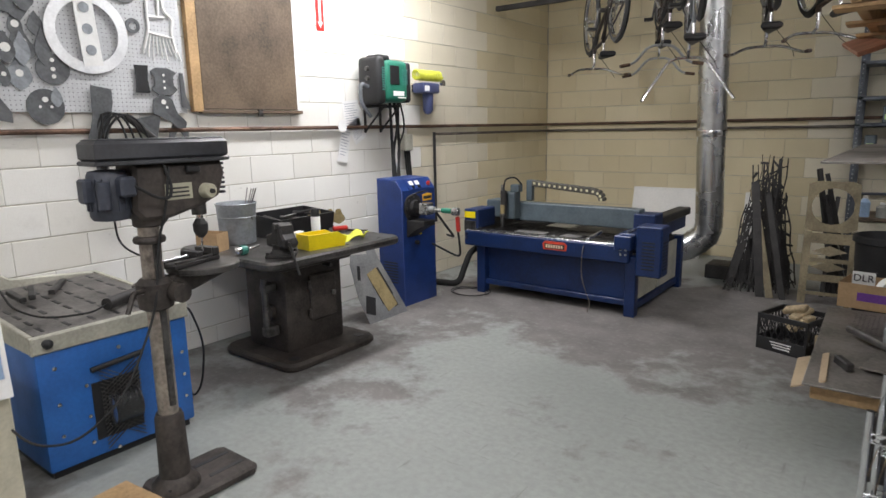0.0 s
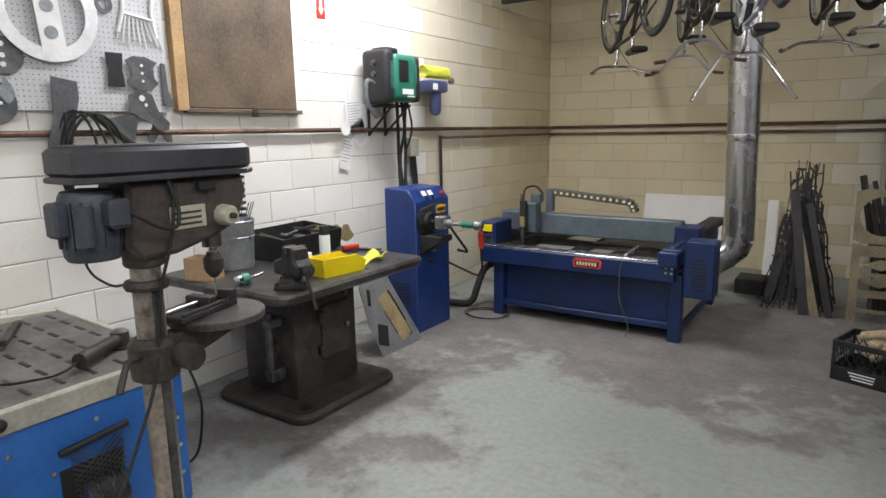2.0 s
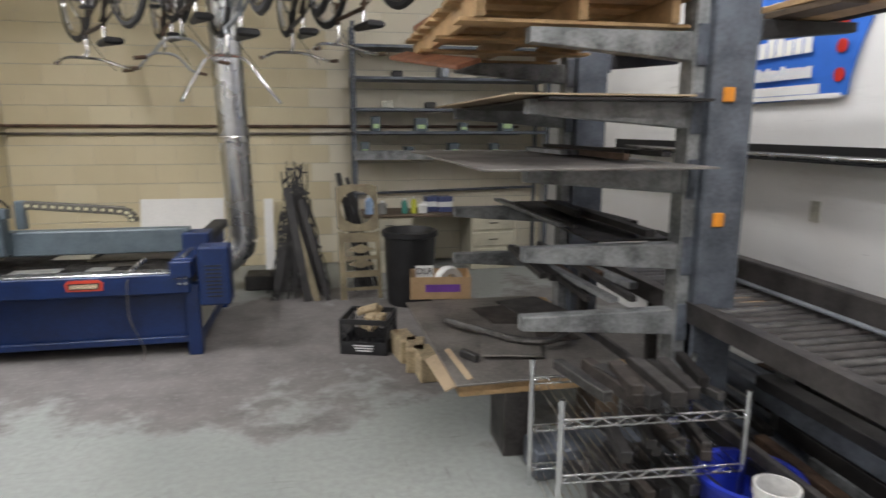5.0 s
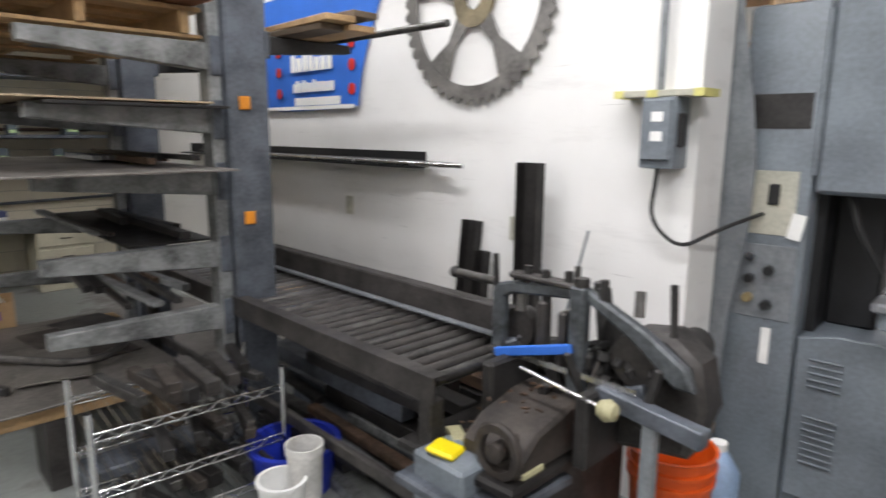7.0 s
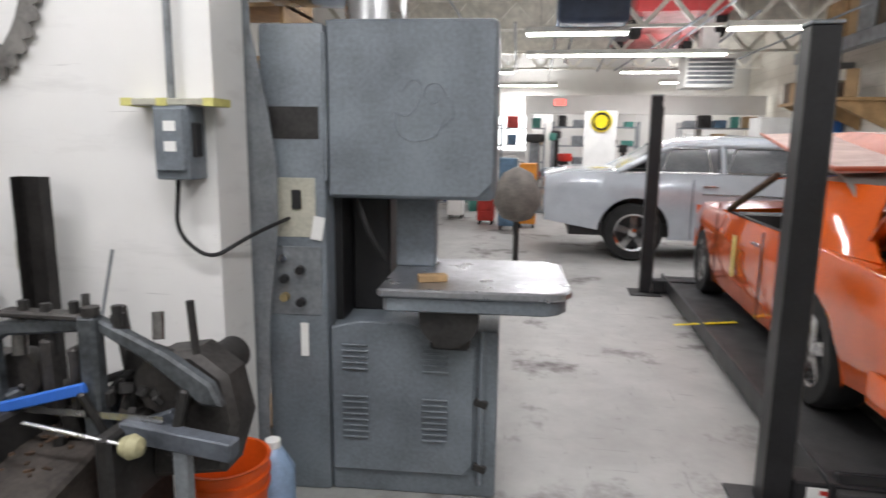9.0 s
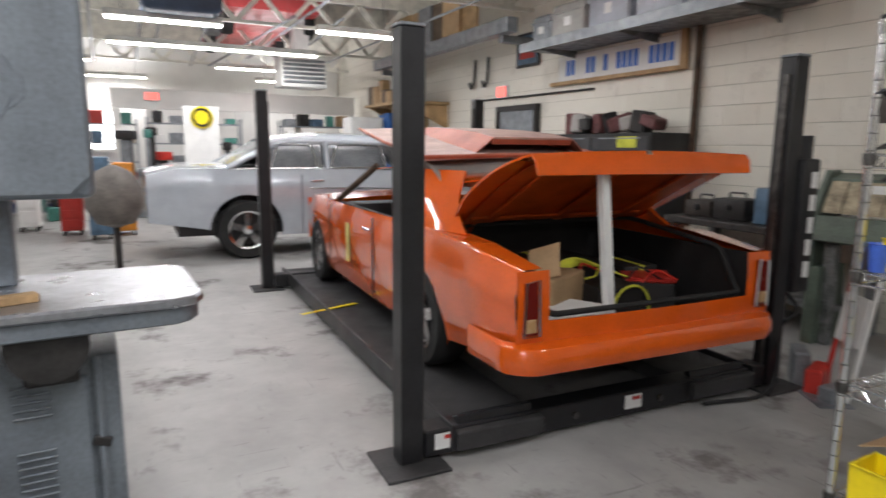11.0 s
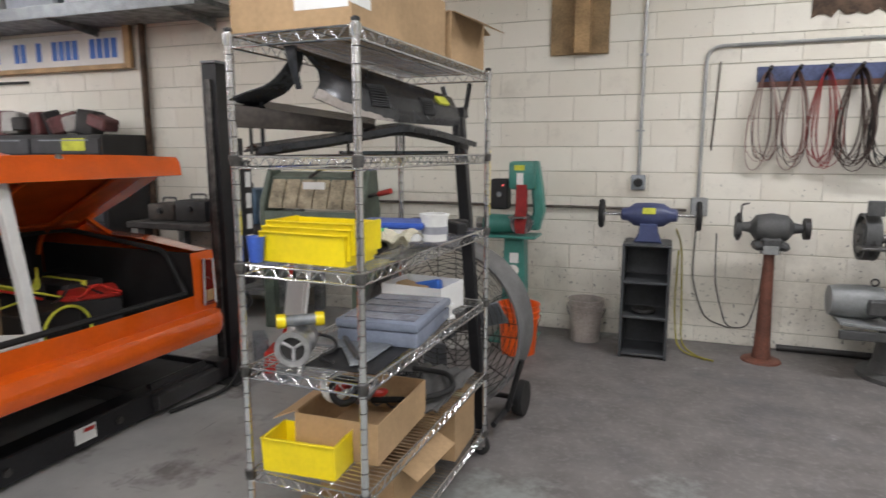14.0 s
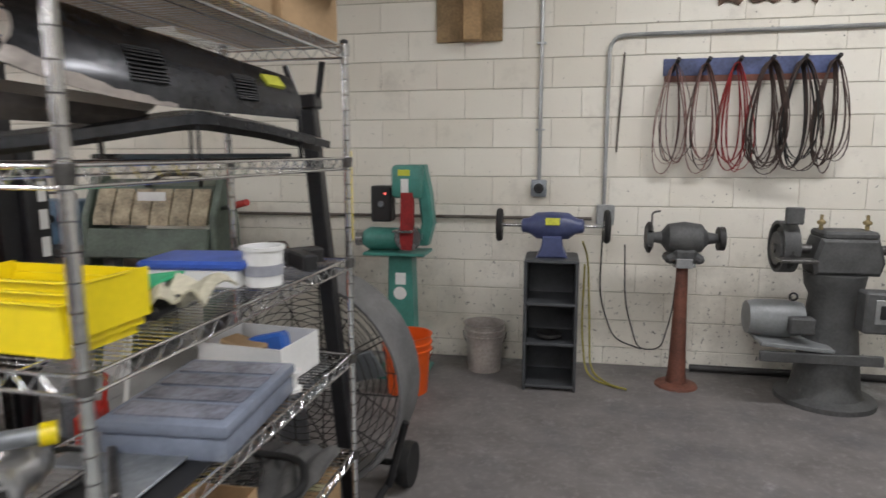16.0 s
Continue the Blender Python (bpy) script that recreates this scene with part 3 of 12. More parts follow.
def downdraft_bench():
    t = thing("downdraft_bench", pose(-2.03, 2.06, 0), "blue downdraft bench with a worn grey slotted top", "workbench")
    part("body", span(B(), (-0.98, -0.35, 0.04), (0.0, 0.35, 0.6), 0.012, 2), M["blue2"], t)
    part("plinth", span(B(), (-0.95, -0.33, 0.0), (-0.03, 0.33, 0.05)), M["black"], t)
    part("top_rim", slab(B(), [(-0.36, 0.6), (0.36, 0.6), (0.36, 0.685), (-0.36, 0.68)], -0.02, 0.012, "x", 0.006), M["putty"], t, "pale putty front rim")
    part("side_rim", slab(B(), [(-1.0, 0.6), (-0.02, 0.6), (-0.02, 0.682), (-0.8, 0.73), (-1.0, 0.78)], -0.36, -0.335, "y", 0.004), M["putty"], t)
    part("side_rim", slab(B(), [(-1.0, 0.6), (-0.02, 0.6), (-0.02, 0.685), (-1.0, 0.72)], 0.335, 0.36, "y", 0.004), M["putty"], t)
    part("back_rim", slab(B(), [(-0.335, 0.6), (0.335, 0.6), (0.335, 0.72), (-0.1, 0.76), (-0.2, 0.84), (-0.335, 0.84)], -1.0, -0.965, "x", 0.008), M["putty"], t)
    part("slotted_top", box(B(), (-0.49, 0, 0.69), (0.93, 0.665, 0.01), (0, 2, 0), 0.003), M["benchtop"], t, "dusty slotted steel work surface")
    b = B()
    for i in range(7):
        for j in range(6):
            box(b, (-0.88 + 0.13 * i, -0.28 + 0.11 * j, 0.6955 + (0.39 - 0.13 * i) * 0.035), (0.075, 0.016, 0.003), (0, 2, 0))
    tagged(part("slot", b, M["black"], t), kind="stuff")
    v = part("motor_window", span(B(), (-0.1, -0.14, 0.12), (0.004, 0.08, 0.4)), M["black"], t)
    b = B()
    for k in range(15):
        box(b, (0.012, -0.01, 0.13 + k * 0.02), (0.004, 0.225, 0.004), (35, 0, 0))
        box(b, (0.009, -0.01, 0.13 + k * 0.02), (0.004, 0.225, 0.004), (-35, 0, 0))
    part("mesh_guard", b, M["steel"], v)
    b = B()
    for k in range(9):
        lathe(b, [(0.07, 0), (0.085, 0.006), (0.07, 0.012)], (0.0, -0.08 + k * 0.016, 0.25), "y", 20)
    part("fan_motor", b, M["bright"], v, "finned bright motor behind the mesh")
    b = B()
    for y, z in ((-0.28, 0.52), (0.0, 0.54), (0.2, 0.56), (0.31, 0.42), (0.31, 0.3), (0.31, 0.18), (-0.28, 0.35), (-0.28, 0.2), (-0.05, 0.05), (-0.16, 0.4), (-0.16, 0.25), (-0.16, 0.12)):
        lathe(b, [(0.009, 0.0), (0.009, 0.006), (0.0, 0.007)], (0.0, y, z), "x", 8)
    part("screw", b, M["bright"], t)
    part("rail", rod(B(), (0.02, -0.14, 0.47), (0.02, 0.1, 0.49), 0.013), M["black"], t)
    part("knob", lathe(B(), [(0.02, 0.0), (0.022, 0.02), (0.0, 0.03)], (0.012, -0.3, 0.645), "x", 12), M["black"], t)
    b = B()
    tube(b, bent([(-0.3, 0.40, 0.58), (-0.2, 0.48, 0.6), (-0.1, 0.5, 0.4), (-0.14, 0.49, 0.15), (-0.3, 0.52, 0.01), (-0.5, 0.6, 0.008)], 0.1), 0.006)
    part("side_cable", b, M["rubber"], t)
    g = thing("angle_grinder", pose(-2.22, 2.2, 0.692, 0, 0, 30), "dusty dark angle grinder lying on the bench", "grinder")
    part("body", rod(B(), (0, -0.13, 0.03), (0, 0.1, 0.03), 0.03, 0.026), M["iron"], g)
    part("head", lathe(B(), [(0.035, 0.0), (0.035, 0.06), (0.02, 0.07)], (0, 0.13, 0)), M["steel"], g)
    part("disc", lathe(B(), [(0.0, 0), (0.058, 0.0), (0.058, 0.004), (0, 0.004)], (0, 0.13, -0.004)), M["iron"], g)
    b = B()
    tube(b, bent([(0, -0.13, 0.03), (0.0, -0.24, 0.02), (-0.15, -0.35, 0.02), (-0.35, -0.3, 0.045), (-0.6, -0.1, 0.08)], 0.1), 0.005)
    part("cable", b, M["rubber"], g)
    for k, (x, y, l) in enumerate(((-2.75, 2.1, 0.35), (-2.68, 1.95, 0.3), (-2.62, 1.86, 0.28))):
        solo("steel_offcut", box(B(), (0, 0, 0.012), (0.03, l, 0.024), None, 0.003), M["iron"], pose(x, y, 0.714 + 0.008 * k, -2, 0, 60 + 12 * k), "dusty dark steel offcut lying on the bench", "steel offcut", "offcuts on the bench")


def rounded(x0, y0, x1, y1, r, n=6):
    """The outline of a rectangle with round corners."""
    out = []
    for cx, cy, a in ((x1 - r, y1 - r, 0), (x0 + r, y1 - r, 90), (x0 + r, y0 + r, 180), (x1 - r, y0 + r, 270)):
        out += [(cx + r * math.cos(radians(a + 90 * k / n)), cy + r * math.sin(radians(a + 90 * k / n))) for k in range(n + 1)]
    return out


def work_table():
    t = thing("work_table", pose(-2.55, 3.55, 0), "heavy dark steel work table on a cast machine base", "work table")
    part("foot_plate", slab(B(), rounded(-0.34, -0.42, 0.42, 0.39, 0.1), 0, 0.06, "z", 0.02), M["castbrown"], t)
    b = B()
    for y in (-0.31, 0.28):
        lathe(b, [(0.0, 0.058), (0.04, 0.058), (0.04, 0.0625), (0.0, 0.0625)], (0.32, y, 0), n=20)
    part("bolt_hole", b, M["black"], t)
    part("pedestal", span(B(), (-0.22, -0.27, 0.05), (0.22, 0.24, 0.7), 0.03, 2), M["castbrown"], t)
    part("pedestal_cap", span(B(), (-0.3, -0.33, 0.63), (0.27, 0.3, 0.72), 0.02, 2), M["castbrown"], t)
    d = part("hatch", span(B(), (0.21, -0.07, 0.24), (0.24, 0.16, 0.56), 0.008), M["castbrown"], t)
    for z in (0.3, 0.5):
        part("hinge", rod(B(), (0.24, -0.085, z - 0.03), (0.24, -0.085, z + 0.03), 0.013), M["castbrown"], d)
    part("knob", lathe(B(), [(0.012, 0.0), (0.02, 0.02), (0.0, 0.03)], (0.24, 0.12, 0.41), "x", 12), M["steel"], d)
    part("stub_shaft", rod(B(), (0.22, 0.07, 0.62), (0.3, 0.07, 0.62), 0.014), M["steel"], t)
    for y in (-0.3, 0.25):
        part("side_boss", rod(B(), (0.05, y, 0.33), (0.05, y + 0.04, 0.33), 0.06), M["castbrown"], t)
    b = B()
    rod(b, (0.12, -0.36, 0.2), (0.12, -0.36, 0.58), 0.02)
    box(b, (0.12, -0.33, 0.22), (0.07, 0.1, 0.07), None, 0.01)
    box(b, (0.12, -0.33, 0.52), (0.06, 0.1, 0.06), None, 0.01)
    part("shaft_bracket", b, M["steel"], t)
    part("side_pipe", rod(B(), (0.0, 0.27, 0.1), (0.0, 0.27, 0.62), 0.022), M["castbrown"], t)
    part("tabletop", slab(B(), rounded(-0.5, -0.6, 0.52, 0.58, 0.09), 0.715, 0.77, "z", 0.014), M["tabletop"], t, "thick worn steel tabletop with rounded corners")
    b = B()
    for x, y in ((0.42, -0.43), (0.44, 0.1), (0.44, 0.4)):
        lathe(b, [(0, 0.7695), (0.012, 0.7695), (0.012, 0.7715), (0, 0.7715)], (x, y, 0), n=10)
    part("tapped_hole", b, M["black"], t)


def bench_vise():
    v = thing("bench_vise", pose(-2.17, 3.15, 0.77, 0, 0, -8), "dark cast iron bench vise bolted to the table", "bench vise")
    part("swivel_base", slab(B(), [(0.09 * math.cos(a) * (1.25 if k % 4 == 0 else 1), 0.09 * math.sin(a) * (1.25 if k % 4 == 0 else 1)) for k, a in enumerate([2 * math.pi * k / 16 for k in range(16)])], 0, 0.022, "z", 0.005), M["iron"], v)
    b = B()
    for k in range(4):
        a = math.pi / 2 * k
        rod(b, (0.095 * math.cos(a), 0.095 * math.sin(a), 0.02), (0.095 * math.cos(a), 0.095 * math.sin(a), 0.036), 0.012, n=6)
    part("bolt", b, M["iron"], v)
    part("neck", lathe(B(), [(0.07, 0.02), (0.05, 0.05), (0.055, 0.08)], n=20), M["iron"], v)
    part("body", slab(B(), [(-0.1, 0.06), (0.03, 0.06), (0.035, 0.13), (0.02, 0.2), (-0.02, 0.21), (-0.03, 0.15), (-0.1, 0.13)], -0.045, 0.045, "y", 0.01), M["iron"], v)
    part("front_jaw", slab(B(), [(0.045, 0.06), (0.11, 0.07), (0.12, 0.12), (0.09, 0.15), (0.085, 0.2), (0.045, 0.21)], -0.05, 0.05, "y", 0.012), M["iron"], v)
    part("jaw_plate", span(B(), (0.034, -0.06, 0.18), (0.044, 0.06, 0.212), 0.002), M["steel"], v)
    part("screw_hub", lathe(B(), [(0.02, 0.1), (0.03, 0.12), (0.03, 0.15), (0.0, 0.16)], (0, 0, 0.1), "x", 16), M["iron"], v)
    part("handle", rod(B(), (0.15, -0.03, 0.11), (0.145, 0.03, -0.1), 0.008), M["steel"], v)


def bin_box(name, m, L=0.28, W=0.13, H=0.11, mt="yellow", front=0.55, label="yellow plastic stacking bin with sloped front", group="yellow parts bins"):
    """Open stacking bin, its low front at +x."""
    t = thing(name, m, label, "storage bin", group)
    th = 0.003
    b = B()
    span(b, (-L / 2, -W / 2, 0), (L / 2, W / 2, th))
    part("bottom", b, M[mt], t)
    for s in (-1, 1):
        part("side", slab(B(), [(-L / 2, 0), (L / 2, 0), (L / 2 + (0.02 if front < 0.8 else 0.004), H * front), (L / 2 - (0.05 if front < 0.8 else 0.0), H), (-L / 2 - 0.01, H)], s * W / 2 - th / 2, s * W / 2 + th / 2, "y"), M[mt], t)
    part("back", span(B(), (-L / 2 - 0.004, -W / 2, 0), (-L / 2, W / 2, H)), M[mt], t)
    part("front", span(B(), (L / 2, -W / 2, 0), (L / 2 + 0.004, W / 2, H * front)), M[mt], t)
    b = B()
    for s in (-1, 1):
        span(b, (-L / 2 - 0.01, s * W / 2 - 0.006, H - 0.004), (L / 2 - 0.05, s * W / 2 + 0.006, H), 0.002)
    span(b, (-L / 2 - 0.012, -W / 2, H - 0.004), (-L / 2, W / 2, H), 0.002)
    part("rim", b, M[mt], t)
    return t


def bucket(name, m, mt, label, r=0.145, h=0.37, handle=True, mat2="bright"):
    t = thing(name, m, label, "bucket")
    part("shell", lathe(B(), [(r * 0.85, 0), (r * 0.98, h * 0.72), (r * 1.05, h * 0.73), (r * 1.05, h * 0.76), (r * 0.99, h * 0.77), (r * 1.0, h * 0.84), (r * 1.07, h * 0.85), (r * 1.07, h * 0.88), (r * 1.0, h * 0.89), (r * 1.02, h * 0.98), (r * 1.08, h), (r * 0.99, h), (r * 0.83, 0.012), (0, 0.012)], n=36), M[mt], t)
    if handle:
        part("handle", tube(B(), arc((0, 0, h * 0.8), r * 1.12, 180, 360, 14), 0.004, 6), M[mat2], t)
    return t


def table_things():
    z = 0.77
    t = thing("steel_pail", pose(-2.83, 3.3, z), "dented grey steel pail holding wire and rods", "pail")
    part("shell", lathe(B(), [(0.115, 0), (0.12, 0.005), (0.128, 0.18), (0.133, 0.185), (0.128, 0.19), (0.135, 0.27), (0.14, 0.275), (0.135, 0.28), (0.128, 0.27), (0.115, 0.012), (0, 0.012)], n=36), M["galvgrey"], t)
    part("handle", tube(B(), sag((0.13, 0.03, 0.19), (-0.05, 0.14, 0.19), 0.1), 0.004, 6), M["steel"], t)
    random.seed(4)
    for k in range(5):
        a = random.random() * 6
        solo("wire_rod", rod(B(), (0, 0, 0), (0.06 * math.cos(a), 0.1 * math.sin(a) + 0.05, 0.36), 0.003, n=6), M["steel"], pose(-2.83 + 0.03 * math.sin(a), 3.3, z + 0.012), "thin steel rod standing in the pail", "steel rod", "rods in the pail")
    t = thing("tool_tote", pose(-2.82, 3.78, z, 0, 0, 4), "black plastic tote full of steel tools", "tote")
    part("bottom", span(B(), (-0.16, -0.27, 0), (0.14, 0.27, 0.008)), M["black"], t)
    for s in (-1, 1):
        part("end", slab(B(), [(-0.16, 0), (0.14, 0), (0.16, 0.14), (-0.17, 0.17)], s * 0.27 - 0.004, s * 0.27 + 0.004, "y"), M["black"], t)
    part("front", box(B(), (0.15, 0, 0.07), (0.008, 0.54, 0.14), (0, 8, 0)), M["black"], t)
    part("back", box(B(), (-0.165, 0, 0.085), (0.008, 0.54, 0.17), (0, -3, 0)), M["black"], t)
    for k in range(9):
        x, y = random.uniform(-0.1, 0.1), random.uniform(-0.2, 0.2)
        solo("hand_tool", box(B(), (0, 0, 0.01), (0.018, random.uniform(0.16, 0.26), 0.02), None, 0.004), M["steel" if k % 2 else "iron"], pose(-2.82 + x, 3.78 + y, z + 0.07 + 0.008 * k, random.uniform(-14, 14), 20, random.uniform(0, 180)), "dark steel hand tool lying in the tote", "hand tool", "tools in the tote")
    bin_box("parts_bin", pose(-2.2, 3.5, z, 0, 0, 82), 0.27, 0.14, 0.1)
    b = B()
    rows = []
    for i in range(14):
        u = i / 13
        rows.append([(0.05 * math.sin(9 * u + j) * 0.25 + 0.02 * j, -0.12 + 0.26 * u, 0.022 + 0.016 * math.sin(5 * u + 1.3 * j) + 0.012 * math.sin(11 * u + j)) for j in range(-3, 4)])
    sheet(b, rows)
    solid(b, 0.004)
    solo("work_glove", b, M["hiviz"], pose(-2.24, 3.8, z), "yellow green work gloves lying folded on the table", "gloves")
    t = thing("spray_can", pose(-2.5, 3.72, z), "white spray can with a black cap", "spray can")
    part("can", lathe(B(), [(0.03, 0), (0.033, 0.003), (0.033, 0.15), (0.024, 0.168)]), M["paper"], t)
    part("cap", lathe(B(), [(0.03, 0.152), (0.031, 0.2), (0.026, 0.212), (0.0, 0.214)]), M["black"], t)
    t = thing("cardboard_carton", pose(-2.72, 3.03, z, 0, 0, 20), "small open brown cardboard box on the table", "box")
    for a, c in (((-0.08, -0.06, 0), (-0.077, 0.06, 0.12)), ((0.077, -0.06, 0), (0.08, 0.06, 0.12)), ((-0.08, -0.06, 0), (0.08, -0.057, 0.12)), ((-0.08, 0.057, 0), (0.08, 0.06, 0.12)), ((-0.08, -0.06, 0), (0.08, 0.06, 0.003))):
        part("panel", span(B(), a, c), M["card"], t)
    solo("paper_label_box", box(B(), (0, 0, 0.035), (0.05, 0.09, 0.07), None, 0.003), M["paper"], pose(-2.5, 3.55, z, 0, 0, 15), "small white box with a pale label", "box")
    t = thing("chrome_fitting", pose(-2.42, 3.05, z), "chrome pneumatic fitting with a teal sleeve", "air tool")
    part("body", lathe(B(), [(0.0, -0.05), (0.025, -0.045), (0.028, 0.0), (0.02, 0.03), (0.0, 0.05)], (0, 0, 0.03), "y", 16), M["chrome"], t)
    part("sleeve", lathe(B(), [(0.03, -0.02), (0.033, 0.0), (0.03, 0.02)], (0, 0, 0.03), "y", 16), M["teal"], t)
    part("stem", rod(B(), (0.0, 0.05, 0.03), (0.03, 0.1, 0.05), 0.008), M["bright"], t)
    t = thing("red_clamp", pose(-2.55, 4.0, z, 0, 0, 70), "red handled steel clamp lying on the table", "clamp")
    part("bar", span(B(), (-0.12, -0.012, 0), (0.12, 0.012, 0.012), 0.002), M["steel"], t)
    part("grip", span(B(), (-0.06, -0.02, 0.012), (0.06, 0.02, 0.045), 0.012, 2), M["red"], t)
    for k in range(5):
        solo("flat_bar", box(B(), (0, 0, 0.004), (0.035, 0.26, 0.007), None, 0.001), M["steel"], pose(-2.72 + 0.05 * k, 4.0 + 0.02 * k, z + 0.008 * (k % 2), 0, 0, 20 + 25 * k), "dusty flat steel bar lying on the table", "steel bar", "flat bars on the table")
    for k in range(4):
        t = solo("gasket_plate", slab(B(), [(0.035 * math.cos(a) * (1.2 + 0.4 * math.sin(3 * a + k)), 0.09 + 0.06 * math.sin(a)) for a in [2 * math.pi * i / 18 for i in range(18)]], -0.002, 0.002, "y"), M["brassy"], pose(-2.86 + 0.05 * k, 4.02 + 0.04 * k, z, 0, 0, 60), "thin curved tan plate standing on edge", "plate", "thin plates on the table")
    solo("red_pot", lathe(B(), [(0.03, 0), (0.04, 0.02), (0.035, 0.07), (0.01, 0.08)]), M["red"], pose(-2.75, 3.93, z), "small red painted fitting", "fitting")
    # cut sheets leaning between the table and the cabinet
    t = thing("cut_sheet", pose(-2.46, 4.39, 0, 0, 0, 90), "thin plasma cut steel sheet leaning, with cut-outs", "cut sheet", "cut sheets by the table")
    o = [(-0.2, 0.0), (0.24, 0.0), (0.25, 0.04), (0.13, 0.5), (0.12, 0.62), (0.04, 0.64), (0.02, 0.56), (-0.16, 0.58), (-0.2, 0.5), (-0.23, 0.22)]
    part("sheet", slab(B(), o, -0.002, 0.002, "y"), M["galvsheet"], t, m=pose(0, 0, 0, -24, 0, 0))
    b = B()
    for u, v, w, h, r in ((0.0, 0.25, 0.05, 0.26, -14), (0.1, 0.3, 0.045, 0.26, -16), (0.14, 0.12, 0.04, 0.1, -14), (-0.13, 0.14, 0.1, 0.15, 24), (-0.14, 0.42, 0.03, 0.12, 20)):
        box(b, (u, -0.0035, v), (w, 0.002, h), (0, r, 0), 0.0)
    part("cut_out", b, M["black"], t, m=pose(0, 0, 0, -24, 0, 0))
    part("brown_panel", box(B(), (0.05, -0.004, 0.24), (0.13, 0.003, 0.36), (0, -16, 0)), M["brassy"], t, "tan painted cut panel", m=pose(0, 0, 0, -24, 0, 0))


def press_cabinet():
    t = thing("tube_machine", pose(-2.82, 4.97, 0), "blue cabinet metal former with a chuck and controls", "machine")
    part("cabinet", slab(B(), [(-0.02, 0.0), (0.27, 0.0), (0.27, 1.01), (0.2, 1.1), (-0.02, 1.11)], -0.25, 0.2, "y", 0.006), M["blue"], t)
    part("control_panel", box(B(), (0.236, 0.0, 1.057), (0.006, 0.3, 0.1), (0, -38, 0)), M["blue"], t)
    for y in (-0.06, 0.02):
        part("switch_label", box(B(), (0.234, y - 0.03, 1.066), (0.004, 0.05, 0.04), (0, -38, 0)), M["paper"], t)
        part("rotary_switch", lathe(B(), [(0.014, 0.0), (0.012, 0.022), (0.0, 0.024)], (0.25, y - 0.03, 1.035), "x", 12), M["black"], t)
    part("stop_button", lathe(B(), [(0.02, 0.0), (0.022, 0.014), (0.0, 0.022)], (0.244, 0.13, 1.05), "x", 14), M["red"], t)
    g = part("badge", slab(B(), [(-0.06, -0.028), (0.06, -0.028), (0.065, 0.03), (0.0, 0.04), (-0.065, 0.03)], 0.27, 0.274, "x"), M["badge_y"], t, "yellow and black badge", m=pose(0, 0.085, 0.93))
    part("mark", span(B(), (0.274, -0.055, -0.012), (0.2755, 0.055, 0.014)), M["black"], g)
    for k, (y, mt) in enumerate(((-0.03, "paper"), (0.02, "paper"), (0.06, "yellow"))):
        part("warning_label", span(B(), (0.27, y - 0.1, 0.61), (0.272, y - 0.06, 0.65)), M[mt], t)
    part("lock", lathe(B(), [(0.02, 0.0), (0.02, 0.025), (0.012, 0.04), (0, 0.04)], (0.27, -0.08, 0.55), "x", 14), M["black"], t)
    b = B()
    for k in range(8):
        span(b, (0.04, -0.252, 0.2 + 0.025 * k), (0.2, -0.2495, 0.21 + 0.025 * k))
    part("vent_slot", b, M["black"], t)
    # the working head stands out of the front
    part("face_plate", lathe(B(), [(0.0, 0.27), (0.115, 0.27), (0.118, 0.285), (0.07, 0.3), (0.065, 0.33), (0.0, 0.335)], (0, -0.12, 0.86), "x", 32), M["black"], t)
    b = B()
    for k in range(8):
        a = 2 * math.pi * k / 8
        lathe(b, [(0.0, 0.286), (0.012, 0.286), (0.012, 0.294), (0.0, 0.295)], (0, -0.12 + 0.09 * math.cos(a), 0.86 + 0.09 * math.sin(a)), "x", 8)
    part("chuck_bolt", b, M["steel"], t)
    part("bracket", slab(B(), [(0.26, 0.6), (0.34, 0.66), (0.46, 0.72), (0.46, 0.76), (0.26, 0.76)], -0.2, -0.04, "y", 0.006), M["iron"], t)
    part("shaft", rod(B(), (0.28, -0.12, 0.86), (0.72, -0.12, 0.855), 0.016), M["chrome"], t)
    part("clamp_block", span(B(), (0.38, -0.17, 0.81), (0.47, -0.07, 0.91), 0.008), M["bright"], t)
    part("collar", rod(B(), (0.47, -0.12, 0.858), (0.52, -0.12, 0.857), 0.026, n=18), M["galvsheet"], t)
    part("grip_sleeve", rod(B(), (0.6, -0.12, 0.856), (0.7, -0.12, 0.855), 0.023), M["green"], t)
    part("end_knob", lathe(B(), [(0.02, 0.7), (0.034, 0.71), (0.034, 0.76), (0.02, 0.77), (0, 0.77)], (0, -0.12, 0.855), "x", 18), M["bright"], t)
    part("red_tag", box(B(), (0.75, -0.11, 0.75), (0.035, 0.035, 0.13), (5, 0, 0), 0.01), M["red"], t, "red plastic plug hanging down")
    part("tag_lead", tube(B(), bent([(0.75, -0.11, 0.69), (0.73, -0.05, 0.5), (0.6, 0.1, 0.42), (0.27, 0.15, 0.5)], 0.12), 0.009), M["rubber"], t)
    part("lever", tube(B(), bent([(0.27, -0.2, 0.94), (0.34, -0.15, 0.99), (0.34, -0.02, 1.0)], 0.05), 0.007), M["iron"], t)
    b = B()
    tube(b, bent([(0.2, 0.27, 0.8), (0.3, 0.34, 0.62), (0.3, 0.45, 0.52), (0.1, 0.6, 0.5)], 0.1), 0.011)
    part("hose", b, M["rubber"], t)
    t = thing("power_cord", pose(-2.35, 5.42, 0), "dark coiled cord lying on the floor", "cord")
    b = B()
